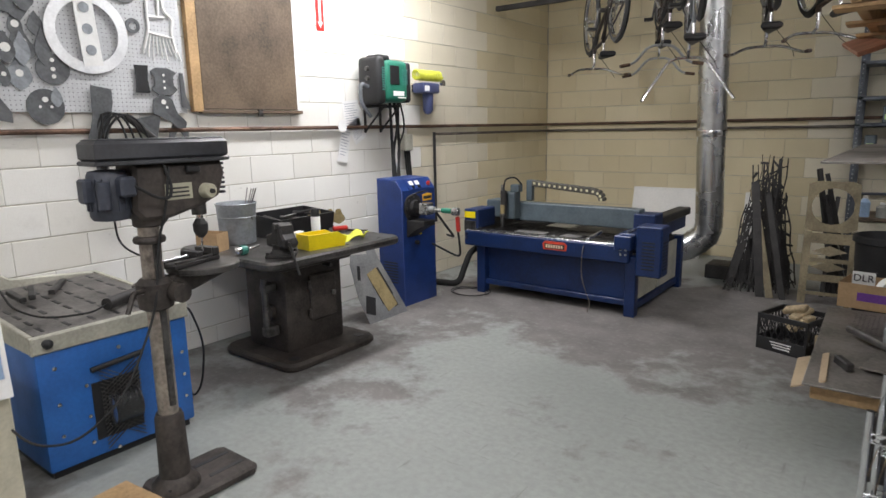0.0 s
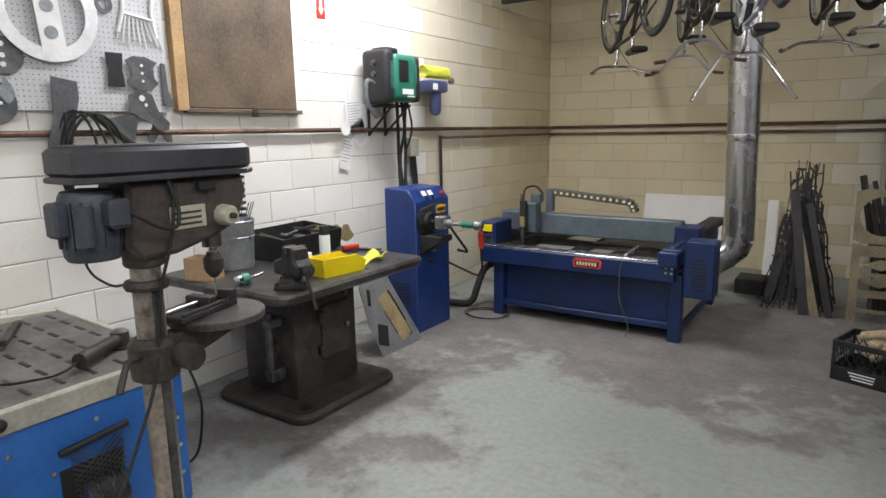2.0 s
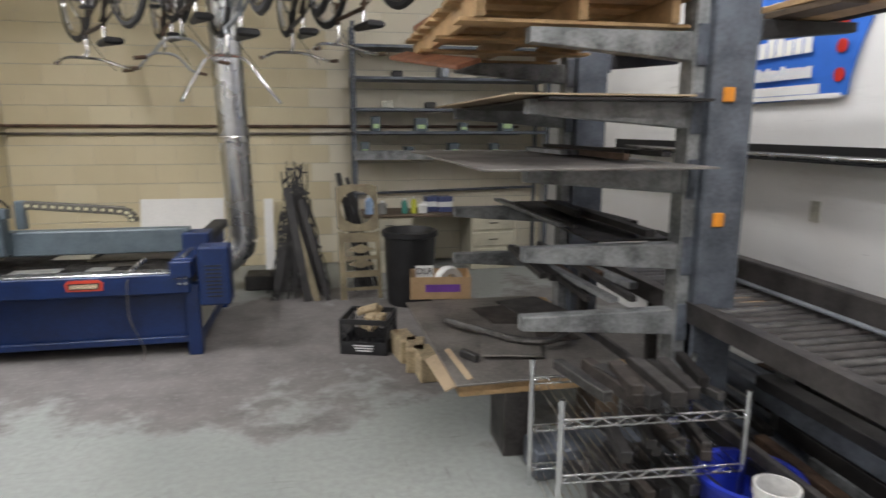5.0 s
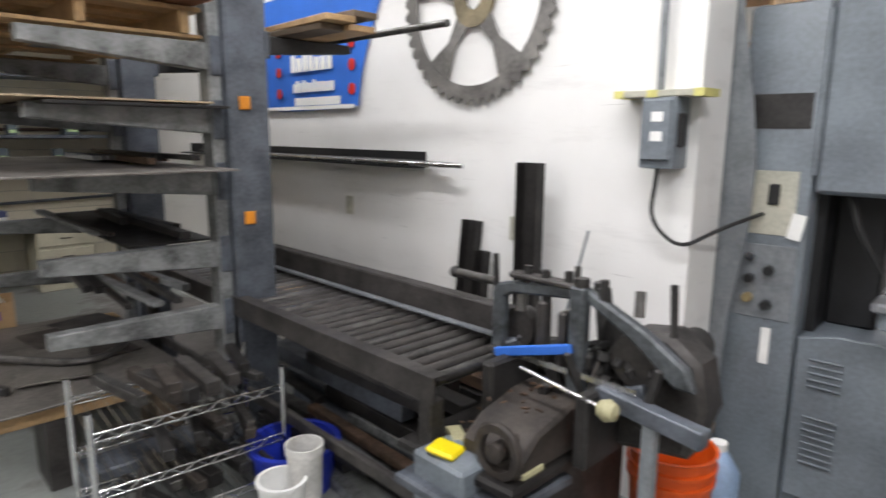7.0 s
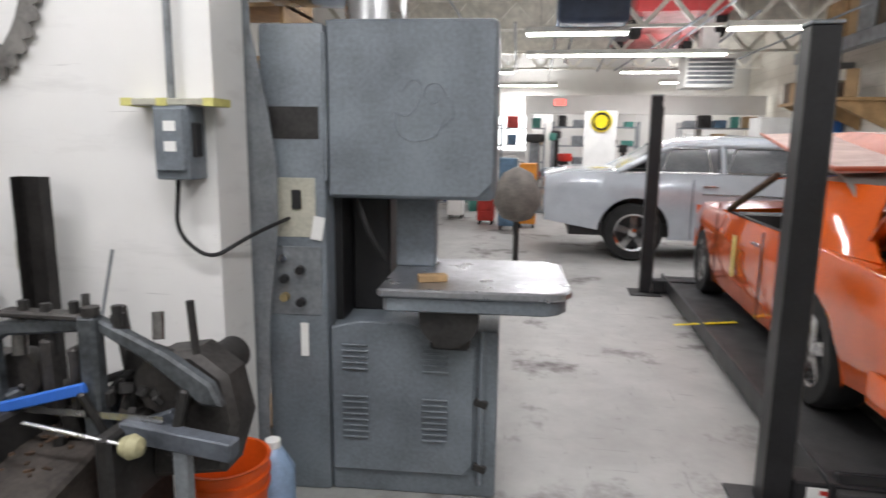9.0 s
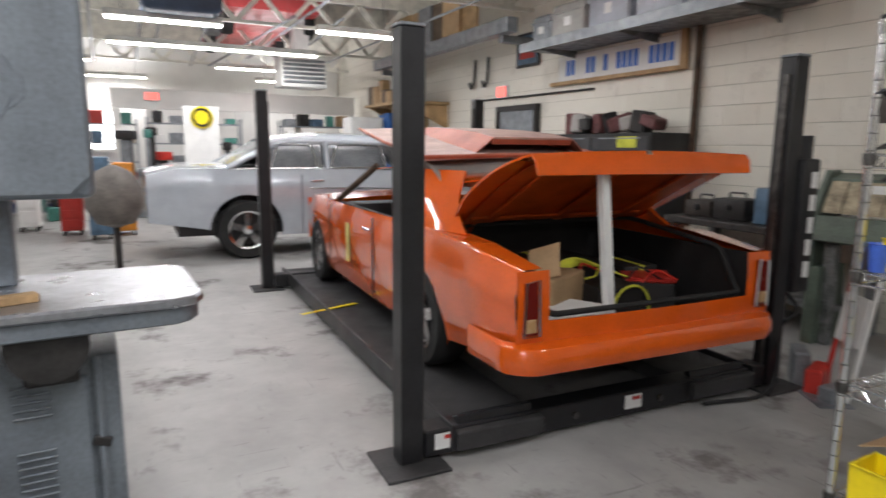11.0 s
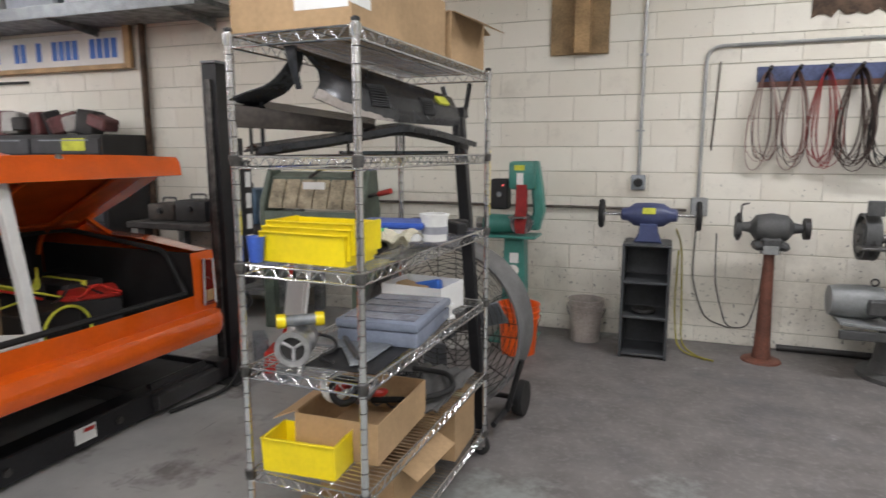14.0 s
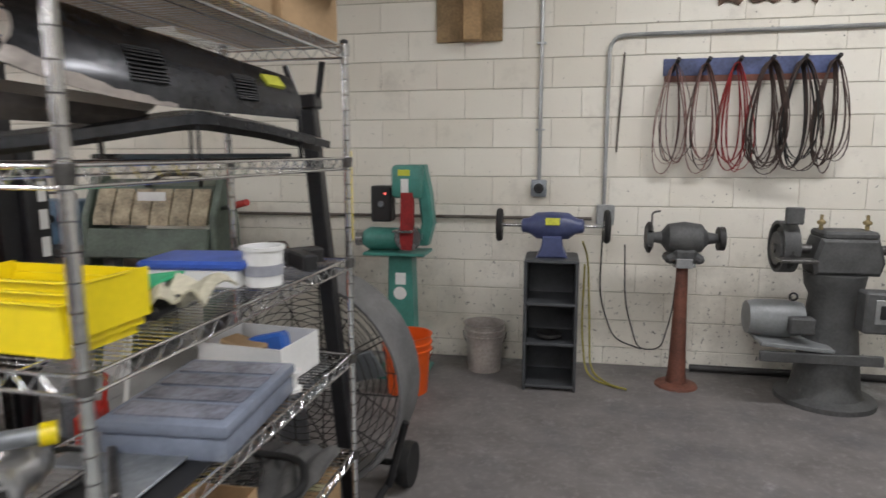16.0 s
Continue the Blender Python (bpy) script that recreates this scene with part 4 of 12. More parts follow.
    tube(b, [(0.16 * math.cos(a) * (1 + 0.02 * a), 0.12 * math.sin(a) * (1 + 0.03 * a), 0.008 + 0.001 * a) for a in [k * 0.35 for k in range(40)]], 0.005, 6)
    part("cord", b, M["rubber"], t)


def plasma_table():
    t = thing("plasma_table", pose(-1.57, 5.5, 0), "blue steel plasma cutting table with gantry", "plasma table")
    X = 0.76
    part("front_panel", span(B(), (-X + 0.1, 0.06, 0.09), (X - 0.08, 0.08, 0.47), 0.004), M["plasmablue"], t)
    part("front_apron", span(B(), (-0.86, -0.05, 0.45), (0.72, 0.06, 0.585), 0.008), M["plasmablue"], t)
    for x in (-X + 0.05, X - 0.04):
        for y in (0.04, 1.2):
            part("leg", span(B(), (x - 0.045, y - 0.04, 0), (x + 0.045, y + 0.04, 0.5), 0.005), M["plasmablue"], t)
    part("lower_rail", span(B(), (-X + 0.09, 0.025, 0.085), (X - 0.08, 0.055, 0.13), 0.004), M["plasmablue"], t)
    part("side_rail", span(B(), (X - 0.06, 0.08, 0.04), (X - 0.02, 1.17, 0.1), 0.004), M["plasmablue"], t)
    for k in range(2):
        part("side_panel", span(B(), (X - 0.05, 0.09 + 0.55 * k, 0.11), (X - 0.03, 0.6 + 0.55 * k, 0.47), 0.004), M["putty"], t, "pale cream side panel")
    part("back_panel", span(B(), (-X + 0.02, 1.18, 0.1), (X - 0.05, 1.2, 0.5)), M["plasmablue"], t)
    part("left_panel", span(B(), (-X, 0.08, 0.1), (-X + 0.03, 1.17, 0.5)), M["plasmablue"], t)
    part("bed", span(B(), (-X, 0.06, 0.44), (X - 0.06, 1.2, 0.5)), M["iron"], t)
    b = B()
    for k in range(24):
        span(b, (-X + 0.02, 0.085 + 0.046 * k, 0.5), (X - 0.08, 0.088 + 0.046 * k, 0.575))
    part("slat", b, M["steel"], t)
    part("front_lip", span(B(), (-0.84, -0.045, 0.585), (0.7, 0.075, 0.597), 0.003), M["bright"], t)
    for x in (-0.83, 0.68):
        part("side_beam", span(B(), (x - 0.07, 0.0, 0.56), (x + 0.07, 1.32, 0.68), 0.008), M["steel" if x < 0 else "plasmablue"], t)
        part("linear_rail", span(B(), (x - 0.015, 0.02, 0.68), (x + 0.015, 1.3, 0.695)), M["bright"], t)
    part("far_rail", span(B(), (0.66, 0.4, 0.68), (0.78, 1.36, 0.75), 0.01), M["black"], t, "black cable tray along the side")
    g = part("gantry_beam", span(B(), (-0.66, 0.34, 0.66), (0.66, 0.46, 0.83), 0.008), M["gantry"], t, "grey green gantry beam")
    part("gantry_foot", span(B(), (0.62, 0.3, 0.66), (0.8, 0.5, 0.8), 0.008), M["plasmablue"], g)
    part("gantry_foot", span(B(), (-0.84, 0.3, 0.68), (-0.64, 0.5, 0.84), 0.008), M["gantry"], g)
    k = part("torch_carriage", span(B(), (-0.62, 0.22, 0.68), (-0.48, 0.34, 0.93), 0.01), M["gantry"], t)
    part("motor", span(B(), (-0.55, 0.26, 0.93), (-0.46, 0.34, 1.0), 0.006), M["gantrydark" if "gantrydark" in M else "gantry"], k)
    part("lift_screw", rod(B(), (-0.6, 0.2, 0.7), (-0.6, 0.2, 1.0), 0.012), M["bright"], k)
    part("torch_sleeve", rod(B(), (-0.57, 0.16, 0.74), (-0.57, 0.16, 0.82), 0.022, n=16), M["brassy"], k)
    part("torch_lift", rod(B(), (-0.57, 0.18, 0.7), (-0.57, 0.18, 0.95), 0.03), M["iron"], k)
    part("torch", lathe(B(), [(0.008, 0.6), (0.02, 0.64), (0.02, 0.72), (0.03, 0.74)], (-0.57, 0.16, 0)), M["steel"], k)
    part("torch_lead", tube(B(), bent([(-0.57, 0.18, 0.95), (-0.57, 0.2, 1.06), (-0.5, 0.28, 1.07), (-0.45, 0.3, 1.0)], 0.05), 0.008), M["rubber"], k)
    # cable chain: links and bright rivets
    pts = [(-0.44 + 0.0535 * i, 0.5, 1.0 - 0.0045 * i) for i in range(12)] + [(0.185 + 0.075 * math.sin(a), 0.5, 0.872 + 0.075 * math.cos(a)) for a in (0.35, 0.8, 1.25, 1.65)]
    c = part("cable_chain", span(B(), (-0.5, 0.47, 0.83), (-0.44, 0.53, 1.03), 0.006), M["gantry"], t)
    for a, d in zip(pts, pts[1:]):
        v = Vector(d) - Vector(a)
        mid = (Vector(a) + Vector(d)) / 2
        ang = -math.degrees(math.atan2(v.z, v.x))
        part("link", box(B(), mid, (v.length * 1.02, 0.06, 0.058), (0, ang, 0), 0.006), M["chain"], c)
        part("rivet", lathe(B(), [(0.0, -0.002), (0.012, -0.001), (0.012, 0.003)], (mid.x, 0.468, mid.z), "y", 10), M["rivet"], c)
    part("control_box", span(B(), (0.78, -0.06, 0.36), (0.98, 0.12, 0.76), 0.012), M["plasmablue"], t)
    for i in range(9):
        part("vent_slat", span(B(), (0.83, -0.063, 0.42 + 0.026 * i), (0.93, -0.06, 0.43 + 0.026 * i)), M["black"], t)
        part("vent_slat", span(B(), (0.98, -0.02, 0.42 + 0.026 * i), (0.983, 0.08, 0.43 + 0.026 * i)), M["black"], t)
    part("corner_bracket", span(B(), (0.6, -0.06, 0.55), (0.74, 0.05, 0.67), 0.01), M["plasmablue"], t)
    b = B()
    for x, z in ((0.66, 0.52), (0.7, 0.52), (0.66, 0.56), (0.7, 0.56), (-0.83, 0.52), (-0.83, 0.56)):
        lathe(b, [(0.01, -0.008), (0.01, 0.0)], (x, -0.052, z), "y", 8)
    part("bolt", b, M["bright"], t)
    g = part("badge", slab(B(), [(-0.105, -0.03), (0.105, -0.03), (0.115, 0.02), (0.09, 0.042), (-0.09, 0.042), (-0.115, 0.02)], -0.056, -0.05, "y"), M["badge_r"], t, "red and black name badge", m=pose(0.08, 0, 0.525))
    part("mark", slab(B(), [(-0.09, -0.02), (0.09, -0.02), (0.095, 0.022), (-0.095, 0.022)], -0.058, -0.0555, "y"), M["black"], g)
    b = B()
    for i in range(7):
        span(b, (-0.08 + 0.0235 * i, -0.0595, -0.012), (-0.066 + 0.0235 * i, -0.058, 0.014))
    part("mark_bar", b, M["badge_t"], g)
    part("caution_label", span(B(), (-0.89, -0.0, 0.7), (-0.77, 0.004, 0.76)), M["yellow"], t)
    part("rail_block", span(B(), (-0.9, 0.004, 0.6), (-0.74, 0.3, 0.78), 0.01), M["plasmablue"], t)
    b = B()
    tube(b, bent([(0.36, 0.02, 0.61), (0.34, -0.07, 0.55), (0.33, -0.065, 0.3), (0.42, -0.07, 0.08), (0.4, -0.08, 0.01)], 0.08), 0.004)
    part("work_lead", b, M["galvold"], t, "grey work lead hanging down")
    part("work_clamp", box(B(), (0.38, 0.07, 0.63), (0.03, 0.16, 0.03), (20, 0, -25), 0.006), M["bright"], t)
    b = B()
    tube(b, bent([(-0.8, 0.3, 0.4), (-0.95, 0.2, 0.36), (-0.98, 0.12, 0.2), (-1.0, 0.05, 0.03), (-1.25, 0.0, 0.03)], 0.12), 0.03, 10)
    part("air_hose", b, M["rubber"], t)
    for x, y, w, d, r in ((-0.3, 0.2, 0.3, 0.16, 4), (0.1, 0.22, 0.16, 0.12, -8), (0.2, 0.36, 0.2, 0.14, 14), (0.25, 0.7, 0.7, 0.4, 2), (-0.2, 0.75, 0.3, 0.3, -5)):
        solo("plate_offcut", box(B(), (0, 0, 0.002), (w, d, 0.004)), M["galvsheet" if x < 0.2 else "iron"], pose(-1.57 + x, 5.5 + y, 0.576, 0, 0, r), "thin cut steel plate lying on the slats", "steel plate", "plates on the cutting table")


def wall_goods():
    # pegboard with its steel templates
    y0, y1, z0, z1 = 1.75, 3.16, 1.66, 2.75
    t = thing("pegboard", pose(LEFT, (y0 + y1) / 2, z0), "white perforated pegboard hung with steel templates", "pegboard")
    w, h = y1 - y0, z1 - z0
    part("board", span(B(), (0.02, -w / 2, 0), (0.03, w / 2, h)), M["pegwhite"], t)
    part("batten", span(B(), (0, -w / 2, 0), (0.02, w / 2, 0.06)), M["wood"], t)
    part("batten", span(B(), (0, -w / 2, h - 0.1), (0.02, w / 2, h - 0.04)), M["wood"], t)
    vs, fs = [], []
    for i in range(int(w / 0.0254)):
        for j in range(int(h / 0.0254)):
            y, z = -w / 2 + 0.0127 + 0.0254 * i, 0.0127 + 0.0254 * j
            k = len(vs)
            vs += [(0.0305, y + 0.0032 * math.cos(a), z + 0.0032 * math.sin(a)) for a in [math.pi / 3 * q for q in range(6)]]
            fs.append(range(k, k + 6))
    me = bpy.data.meshes.new("peg_hole")
    me.from_pydata(vs, [], fs)
    me.materials.append(M["black"])
    tagged(new("peg_hole", me), kind="stuff").parent = t

    def ring(name, y, z, ro, ri, mt, label):
        b = B()
        lathe(b, [(ri, 0), (ro, 0), (ro, 0.004), (ri, 0.004), (ri, 0)], (0, 0, 0), "x", 40)
        return solo(name, b, M[mt], pose(LEFT + 0.04, y, z), label, "template", "steel templates")

    r = thing("ring_template", pose(LEFT + 0.05, 2.56, 2.12), "bright steel ring with a drilled cross bar", "template")
    part("ring", lathe(B(), [(0.175, 0), (0.235, 0), (0.235, 0.006), (0.175, 0.006), (0.175, 0)], (0, 0, 0), "x", 56), M["ringsteel"], r)
    part("cross_bar", box(B(), (0.004, 0, 0.01), (0.006, 0.11, 0.4), (4, 0, 0)), M["paper"], r)
    b = B()
    for z in (-0.1, 0.02, 0.14):
        lathe(b, [(0.0, 0.0), (0.03, 0.0), (0.03, 0.002), (0.0, 0.002)], (0.008, -z * 0.07, z), "x", 20)
    part("hole", b, M["galvgrey"], r)

    hung = []

    def blob(name, y, z, pts, mt="tempsteel", label="dark flat steel template hanging on the pegboard", holes=()):
        o = thing(name, pose(LEFT + 0.034 + 0.0062 * (len(hung) % 5), y, z), label, "template", "steel templates")
        hung.append(o)
        part("plate", slab(B(), pts, 0, 0.004, "x"), M[mt], o)
        if holes:
            b = B()
            for hy, hz, hr in holes:
                lathe(b, [(0, 0.004), (hr, 0.004), (hr, 0.0055), (0, 0.0055)], (0, hy, hz), "x", 14)
            part("hole", b, M["white"], o)
        return o

    def circ(r, n=20, sx=1.0, sy=1.0):
        return [(sx * r * math.cos(2 * math.pi * k / n), sy * r * math.sin(2 * math.pi * k / n)) for k in range(n)]

    for y, z, sy, sz, mt, hole in ((2.19, 2.13, 0.035, 0.065, "tempsteel", 0.02), (2.29, 2.14, 0.04, 0.06, "tempsteel", 0), (2.31, 2.02, 0.04, 0.09, "tempsteel", 0), (2.2, 2.0, 0.04, 0.08, "galvgrey", 0), (2.12, 2.0, 0.045, 0.075, "tempsteel", 0.025), (2.18, 1.87, 0.06, 0.08, "galvgrey", 0.02), (2.35, 1.745, 0.03, 0.05, "galvgrey", 0), (2.1, 1.86, 0.03, 0.06, "tempsteel", 0.012), (2.24, 2.28, 0.05, 0.07, "tempsteel", 0.02), (2.14, 2.27, 0.045, 0.08, "tempsteel", 0)):
        blob("pointed_template", y, z, [(sy * math.cos(a) * (1 - 0.35 * math.sin(a)), sz * math.sin(a) * (1 + 0.15 * math.cos(4 * a))) for a in [2 * math.pi * q / 20 for q in range(20)]], mt, "small pointed steel template on the pegboard", ((0, 0.0, hole),) if hole else ())
    blob("disc_template", 2.29, 1.69, circ(0.1, 24), holes=((0.0, 0.04, 0.016), (-0.03, 0.0, 0.008), (0.03, 0, 0.008)))
    blob("oval_template", 2.35, 1.9, circ(0.09, 20, 1.0, 0.95), holes=((0, 0.05, 0.012), (0.0, 0.0, 0.012), (0, -0.04, 0.012)))
    blob("saddle_template", 2.86, 1.87, [(-0.045, -0.085), (0.045, -0.085), (0.04, -0.03), (0.035, 0.0), (0.04, 0.03), (0.045, 0.085), (-0.045, 0.085), (-0.04, 0.03), (-0.035, 0), (-0.04, -0.03)], "black")
    blob("hourglass_template", 3.0, 1.86, [(-0.09, -0.05), (-0.04, -0.085), (0.05, -0.085), (0.09, -0.05), (0.065, -0.02), (0.065, 0.03), (0.09, 0.06), (0.03, 0.085), (-0.05, 0.085), (-0.09, 0.06), (-0.06, 0.02), (-0.06, -0.02)], holes=((0, 0.04, 0.008), (0, 0, 0.008), (0, -0.04, 0.008)))
    blob("bracket_template", 3.0, 1.66, [(-0.1, 0.0), (-0.09, 0.08), (-0.03, 0.12), (0.04, 0.09), (0.07, 0.0), (0.13, -0.06), (0.12, -0.1), (0.06, -0.1), (0.02, -0.06)], holes=((-0.02, 0.07, 0.016), (0.0, 0.035, 0.009)))
    blob("hook_template", 3.08, 1.5, [(-0.07, -0.1), (-0.07, 0.03), (-0.03, 0.1), (0.03, 0.1), (0.07, 0.03), (0.07, -0.1), (0.035, -0.1), (0.035, 0.0), (0.0, 0.05), (-0.035, 0.0), (-0.035, -0.1)])
    blob("bar_template", 3.13, 1.8, [(-0.012, -0.1), (0.05, -0.12), (0.05, -0.1), (0.02, -0.02), (0.014, 0.12), (-0.014, 0.12)])
    blob("arm_template", 2.56, 1.62, [(-0.04, -0.3), (0.03, -0.31), (0.05, -0.1), (0.1, 0.1), (0.1, 0.18), (-0.02, 0.2), (-0.03, 0.0), (-0.07, -0.12)])
    blob("fin_template", 2.02, 1.75, [(-0.14, -0.1), (0.09, -0.15), (0.09, -0.09), (0.02, 0.02), (-0.02, 0.12), (-0.14, 0.13)])
    random.seed(7)
    for k in range(13):
        y, z = 1.84 + 0.13 * (k % 4) + random.uniform(-0.02, 0.02), 2.02 + 0.2 * (k // 4)
        s = random.uniform(0.05, 0.075)
        blob("small_template", y, z, [(s * math.cos(a) * (0.75 + 0.35 * math.sin(2 * a + k)), 1.3 * s * math.sin(a)) for a in [2 * math.pi * q / 16 for q in range(16)]], "tempsteel", "small dark steel template on the pegboard", ((0, 0.02, 0.018),))
    for y, z, ro in ((2.84, 2.19, 0.045), (2.8, 2.42, 0.1)):
        ring("washer_template", y, z, ro, ro * 0.55, "tempsteel", "dark steel ring hanging on the pegboard")
    # white cut-out figure of bars and roots
    o = thing("cut_out_ornament", pose(LEFT + 0.04, 2.99, 2.2), "white plasma cut ornament on the pegboard", "ornament")
    b = B()
    for p in ([(0, -0.09, -0.14), (0, -0.05, -0.02), (0, -0.05, 0.12), (0, -0.03, 0.3)], [(0, 0.12, -0.15), (0, 0.1, -0.02), (0, 0.12, 0.06), (0, 0.06, 0.1), (0, 0.05, 0.2), (0, 0.09, 0.3)], [(0, -0.05, -0.04), (0, 0.1, -0.06)], [(0, -0.05, 0.06), (0, 0.06, 0.06)], [(0, -0.04, 0.18), (0, 0.05, 0.18)], [(0, 0.0, 0.18), (0, 0.0, 0.3)], [(0, 0.02, 0.06), (0, 0.03, 0.18)]):
        tube(b, bent(p, 0.03), 0.01, 6)
    for k in range(9):
        tube(b, bent([(0, -0.06 + 0.02 * k, -0.05), (0, -0.08 + 0.025 * k, -0.11), (0, -0.1 + 0.032 * k, -0.17 - 0.02 * (k % 3))], 0.02), 0.005, 5)
    part("figure", b, M["paper"], o)
    # cable and pipe nipple below it
    o = thing("hung_cable", pose(LEFT + 0.06, 2.62, 1.6), "dark cables hanging in loops from a hook", "cable")
    for k in range(4):
        b = B()
        tube(b, [(0.02 * math.sin(a) + 0.008 * k, (0.09 + 0.018 * k) * math.sin(a) + 0.03 * k, -0.18 - 0.02 * k + (0.24 + 0.015 * k) * math.cos(a)) for a in [2 * math.pi * q / 28 for q in range(28)]], 0.007, 6, True)
        part("loop", b, M["rubber"], o)
    b = B()
    tube(b, bent([(0.02, -0.05, 0.05), (0.02, -0.06, -0.4), (0.02, -0.04, -0.75), (0.03, 0.1, -0.86), (0.03, 0.22, -0.8)], 0.15), 0.007, 6)
    part("tail", b, M["rubber"], o)
    o = thing("pipe_clamp", pose(LEFT + 0.05, 2.84, 1.6), "dark steel tube with a gusset on a hook", "bracket")
    part("tube_piece", rod(B(), (0.02, -0.12, 0.04), (0.03, 0.06, -0.12), 0.022, n=14), M["iron"], o)
    part("gusset", slab(B(), [(-0.06, 0.02), (0.12, 0.06), (0.08, -0.1)], 0.0, 0.005, "x"), M["tempsteel"], o)
    # large plywood board in a frame
    o = thing("plywood_board", pose(LEFT, 3.66, 1.69), "large dark stained plywood board on the wall", "board")
    part("panel", span(B(), (0.03, -0.38, 0.0), (0.045, 0.44, 1.0), 0.002), M["oldwood"], o)
    part("stile", span(B(), (0.0, -0.46, -0.02), (0.05, -0.385, 1.02), 0.003), M["wood"], o, "bare wooden side batten")
    part("sill", span(B(), (0.0, -0.4, -0.03), (0.05, 0.49, -0.005), 0.003), M["oldwood"], o)
    part("side_strip", span(B(), (0.0, 0.445, 0.0), (0.02, 0.48, 1.0), 0.002), M["white"], o)
    part("latch", span(B(), (0.04, 0.06, -0.05), (0.06, 0.1, 0.0), 0.003), M["steel"], o)
    # extinguisher arrow sign
    o = thing("arrow_sign", pose(LEFT + 0.004, 4.42, 2.4), "red and white sign with a downward arrow", "sign")
    part("plate", span(B(), (0, -0.04, -0.07), (0.003, 0.04, 0.28)), M["red"], o)
    part("arrow", slab(B(), [(-0.012, 0.24), (-0.012, 0.0), (-0.028, 0.0), (0.0, -0.05), (0.028, 0.0), (0.012, 0.0), (0.012, 0.24)], 0.003, 0.0045, "x"), M["paper"], o)
    for y, z, w, h, r in ((4.72, 1.66, 0.2, 0.24, 6), (4.78, 1.52, 0.16, 0.2, 30), (4.62, 1.4, 0.12, 0.3, -14)):
        o = thing("paper_notice", pose(LEFT + 0.012, y, z, r, 0, 0), "white printed notice pinned to the wall", "notice", "notices on the wall")
        part("sheet", span(B(), (0, -w / 2, -h / 2), (0.001, w / 2, h / 2)), M["paper"], o)
        b = B()
        for k in range(9):
            span(b, (0.001, -w * 0.38, h * 0.38 - k * h * 0.085), (0.0016, w * (0.38 - 0.1 * (k % 3)), h * 0.4 - k * h * 0.085))
        part("text_bar", b, M["greytext"], o)
    solo("white_disc", lathe(B(), [(0.01, 0), (0.05, 0.0), (0.05, 0.004), (0.01, 0.004)], (0, 0, 0), "x", 24), M["paper"], pose(LEFT + 0.07, 4.55, 1.56), "white plastic disc hung on the pipe", "disc")
    # plasma power source on wall brackets
    o = thing("plasma_power_source", pose(LEFT, 5.02, 1.74), "green and black plasma power source on brackets", "power source")
    part("case", span(B(), (0.04, -0.15, 0.02), (0.3, 0.15, 0.38), 0.05, 3), M["green"], o)
    part("front_cowl", span(B(), (0.05, -0.25, 0.0), (0.3, -0.14, 0.4), 0.04, 3), M["black"], o)
    part("rear_cowl", span(B(), (0.05, 0.14, 0.02), (0.29, 0.2, 0.37), 0.03, 3), M["black"], o)
    part("grip", span(B(), (0.1, -0.2, 0.36), (0.27, -0.05, 0.42), 0.03, 3), M["black"], o)
    part("hatch", span(B(), (0.3, -0.1, 0.17), (0.306, 0.02, 0.33), 0.004), M["black"], o)
    b = B()
    for k in range(10):
        span(b, (0.3, 0.06, 0.17 + 0.014 * k), (0.303, 0.13, 0.177 + 0.014 * k))
        span(b, (0.3, -0.2, 0.12 + 0.02 * k), (0.303, -0.16, 0.13 + 0.02 * k))
    part("grille", b, M["teal"], o)
    b = B()
    span(b, (0.3, -0.06, 0.075), (0.303, 0.08, 0.115))
    span(b, (0.3, 0.0, 0.055), (0.303, 0.1, 0.065))
    part("brand_bar", b, M["paper"], o)
    for z in (0.3, 0.22):
        part("dial", lathe(B(), [(0.022, 0.0), (0.018, -0.02), (0.0, -0.02)], (0.18, -0.25, z), "y", 14), M["steel"], o)
    part("torch_lead", tube(B(), bent([(0.18, -0.25, 0.15), (0.18, -0.34, 0.18), (0.17, -0.34, 0.02), (0.15, -0.2, -0.1)], 0.06), 0.016), M["galvgrey"], o)
    for y in (-0.14, 0.06):
        part("bracket", tube(B(), bent([(0.02, y, -0.24), (0.02, y, -0.01), (0.28, y, -0.01)], 0.02), 0.012), M["iron"], o)
        part("brace", rod(B(), (0.03, y, -0.22), (0.25, y, -0.02), 0.009), M["iron"], o)
    for k, (y, d) in enumerate(((0.02, 0.0), (0.08, 0.03), (0.13, -0.02), (0.16, 0.05))):
        b = B()
        tube(b, bent([(0.18, y, 0.02), (0.16 + d, y + 0.03, -0.2), (0.12, 0.1 + 0.04 * k - d, -0.4), (0.16, 0.06 + 0.03 * k, -0.66)], 0.12), 0.013 if k < 3 else 0.008)
        part("cable", b, M["rubber"], o)
    # air filter and its coil
    o = thing("air_filter", pose(LEFT, 5.62, 1.66), "dark blue air filter with a yellow coil hose", "air filter")
    part("head", span(B(), (0.06, -0.12, 0.2), (0.2, 0.14, 0.3), 0.02, 2), M["navy"], o)
    part("wall_bracket", span(B(), (0.0, -0.06, 0.22), (0.07, 0.08, 0.29)), M["black"], o)
    part("bowl", lathe(B(), [(0.0, 0.0), (0.03, 0.01), (0.05, 0.04), (0.055, 0.2)], (0.13, 0.03, 0)), M["navy"], o)
    part("label", span(B(), (0.2, -0.1, 0.22), (0.202, -0.03, 0.27)), M["paper"], o)
    part("gauge", lathe(B(), [(0.0, 0.03), (0.028, 0.03), (0.028, 0.0)], (0.2, 0.16, 0.3), "x", 16), M["bright"], o)
    b = B()
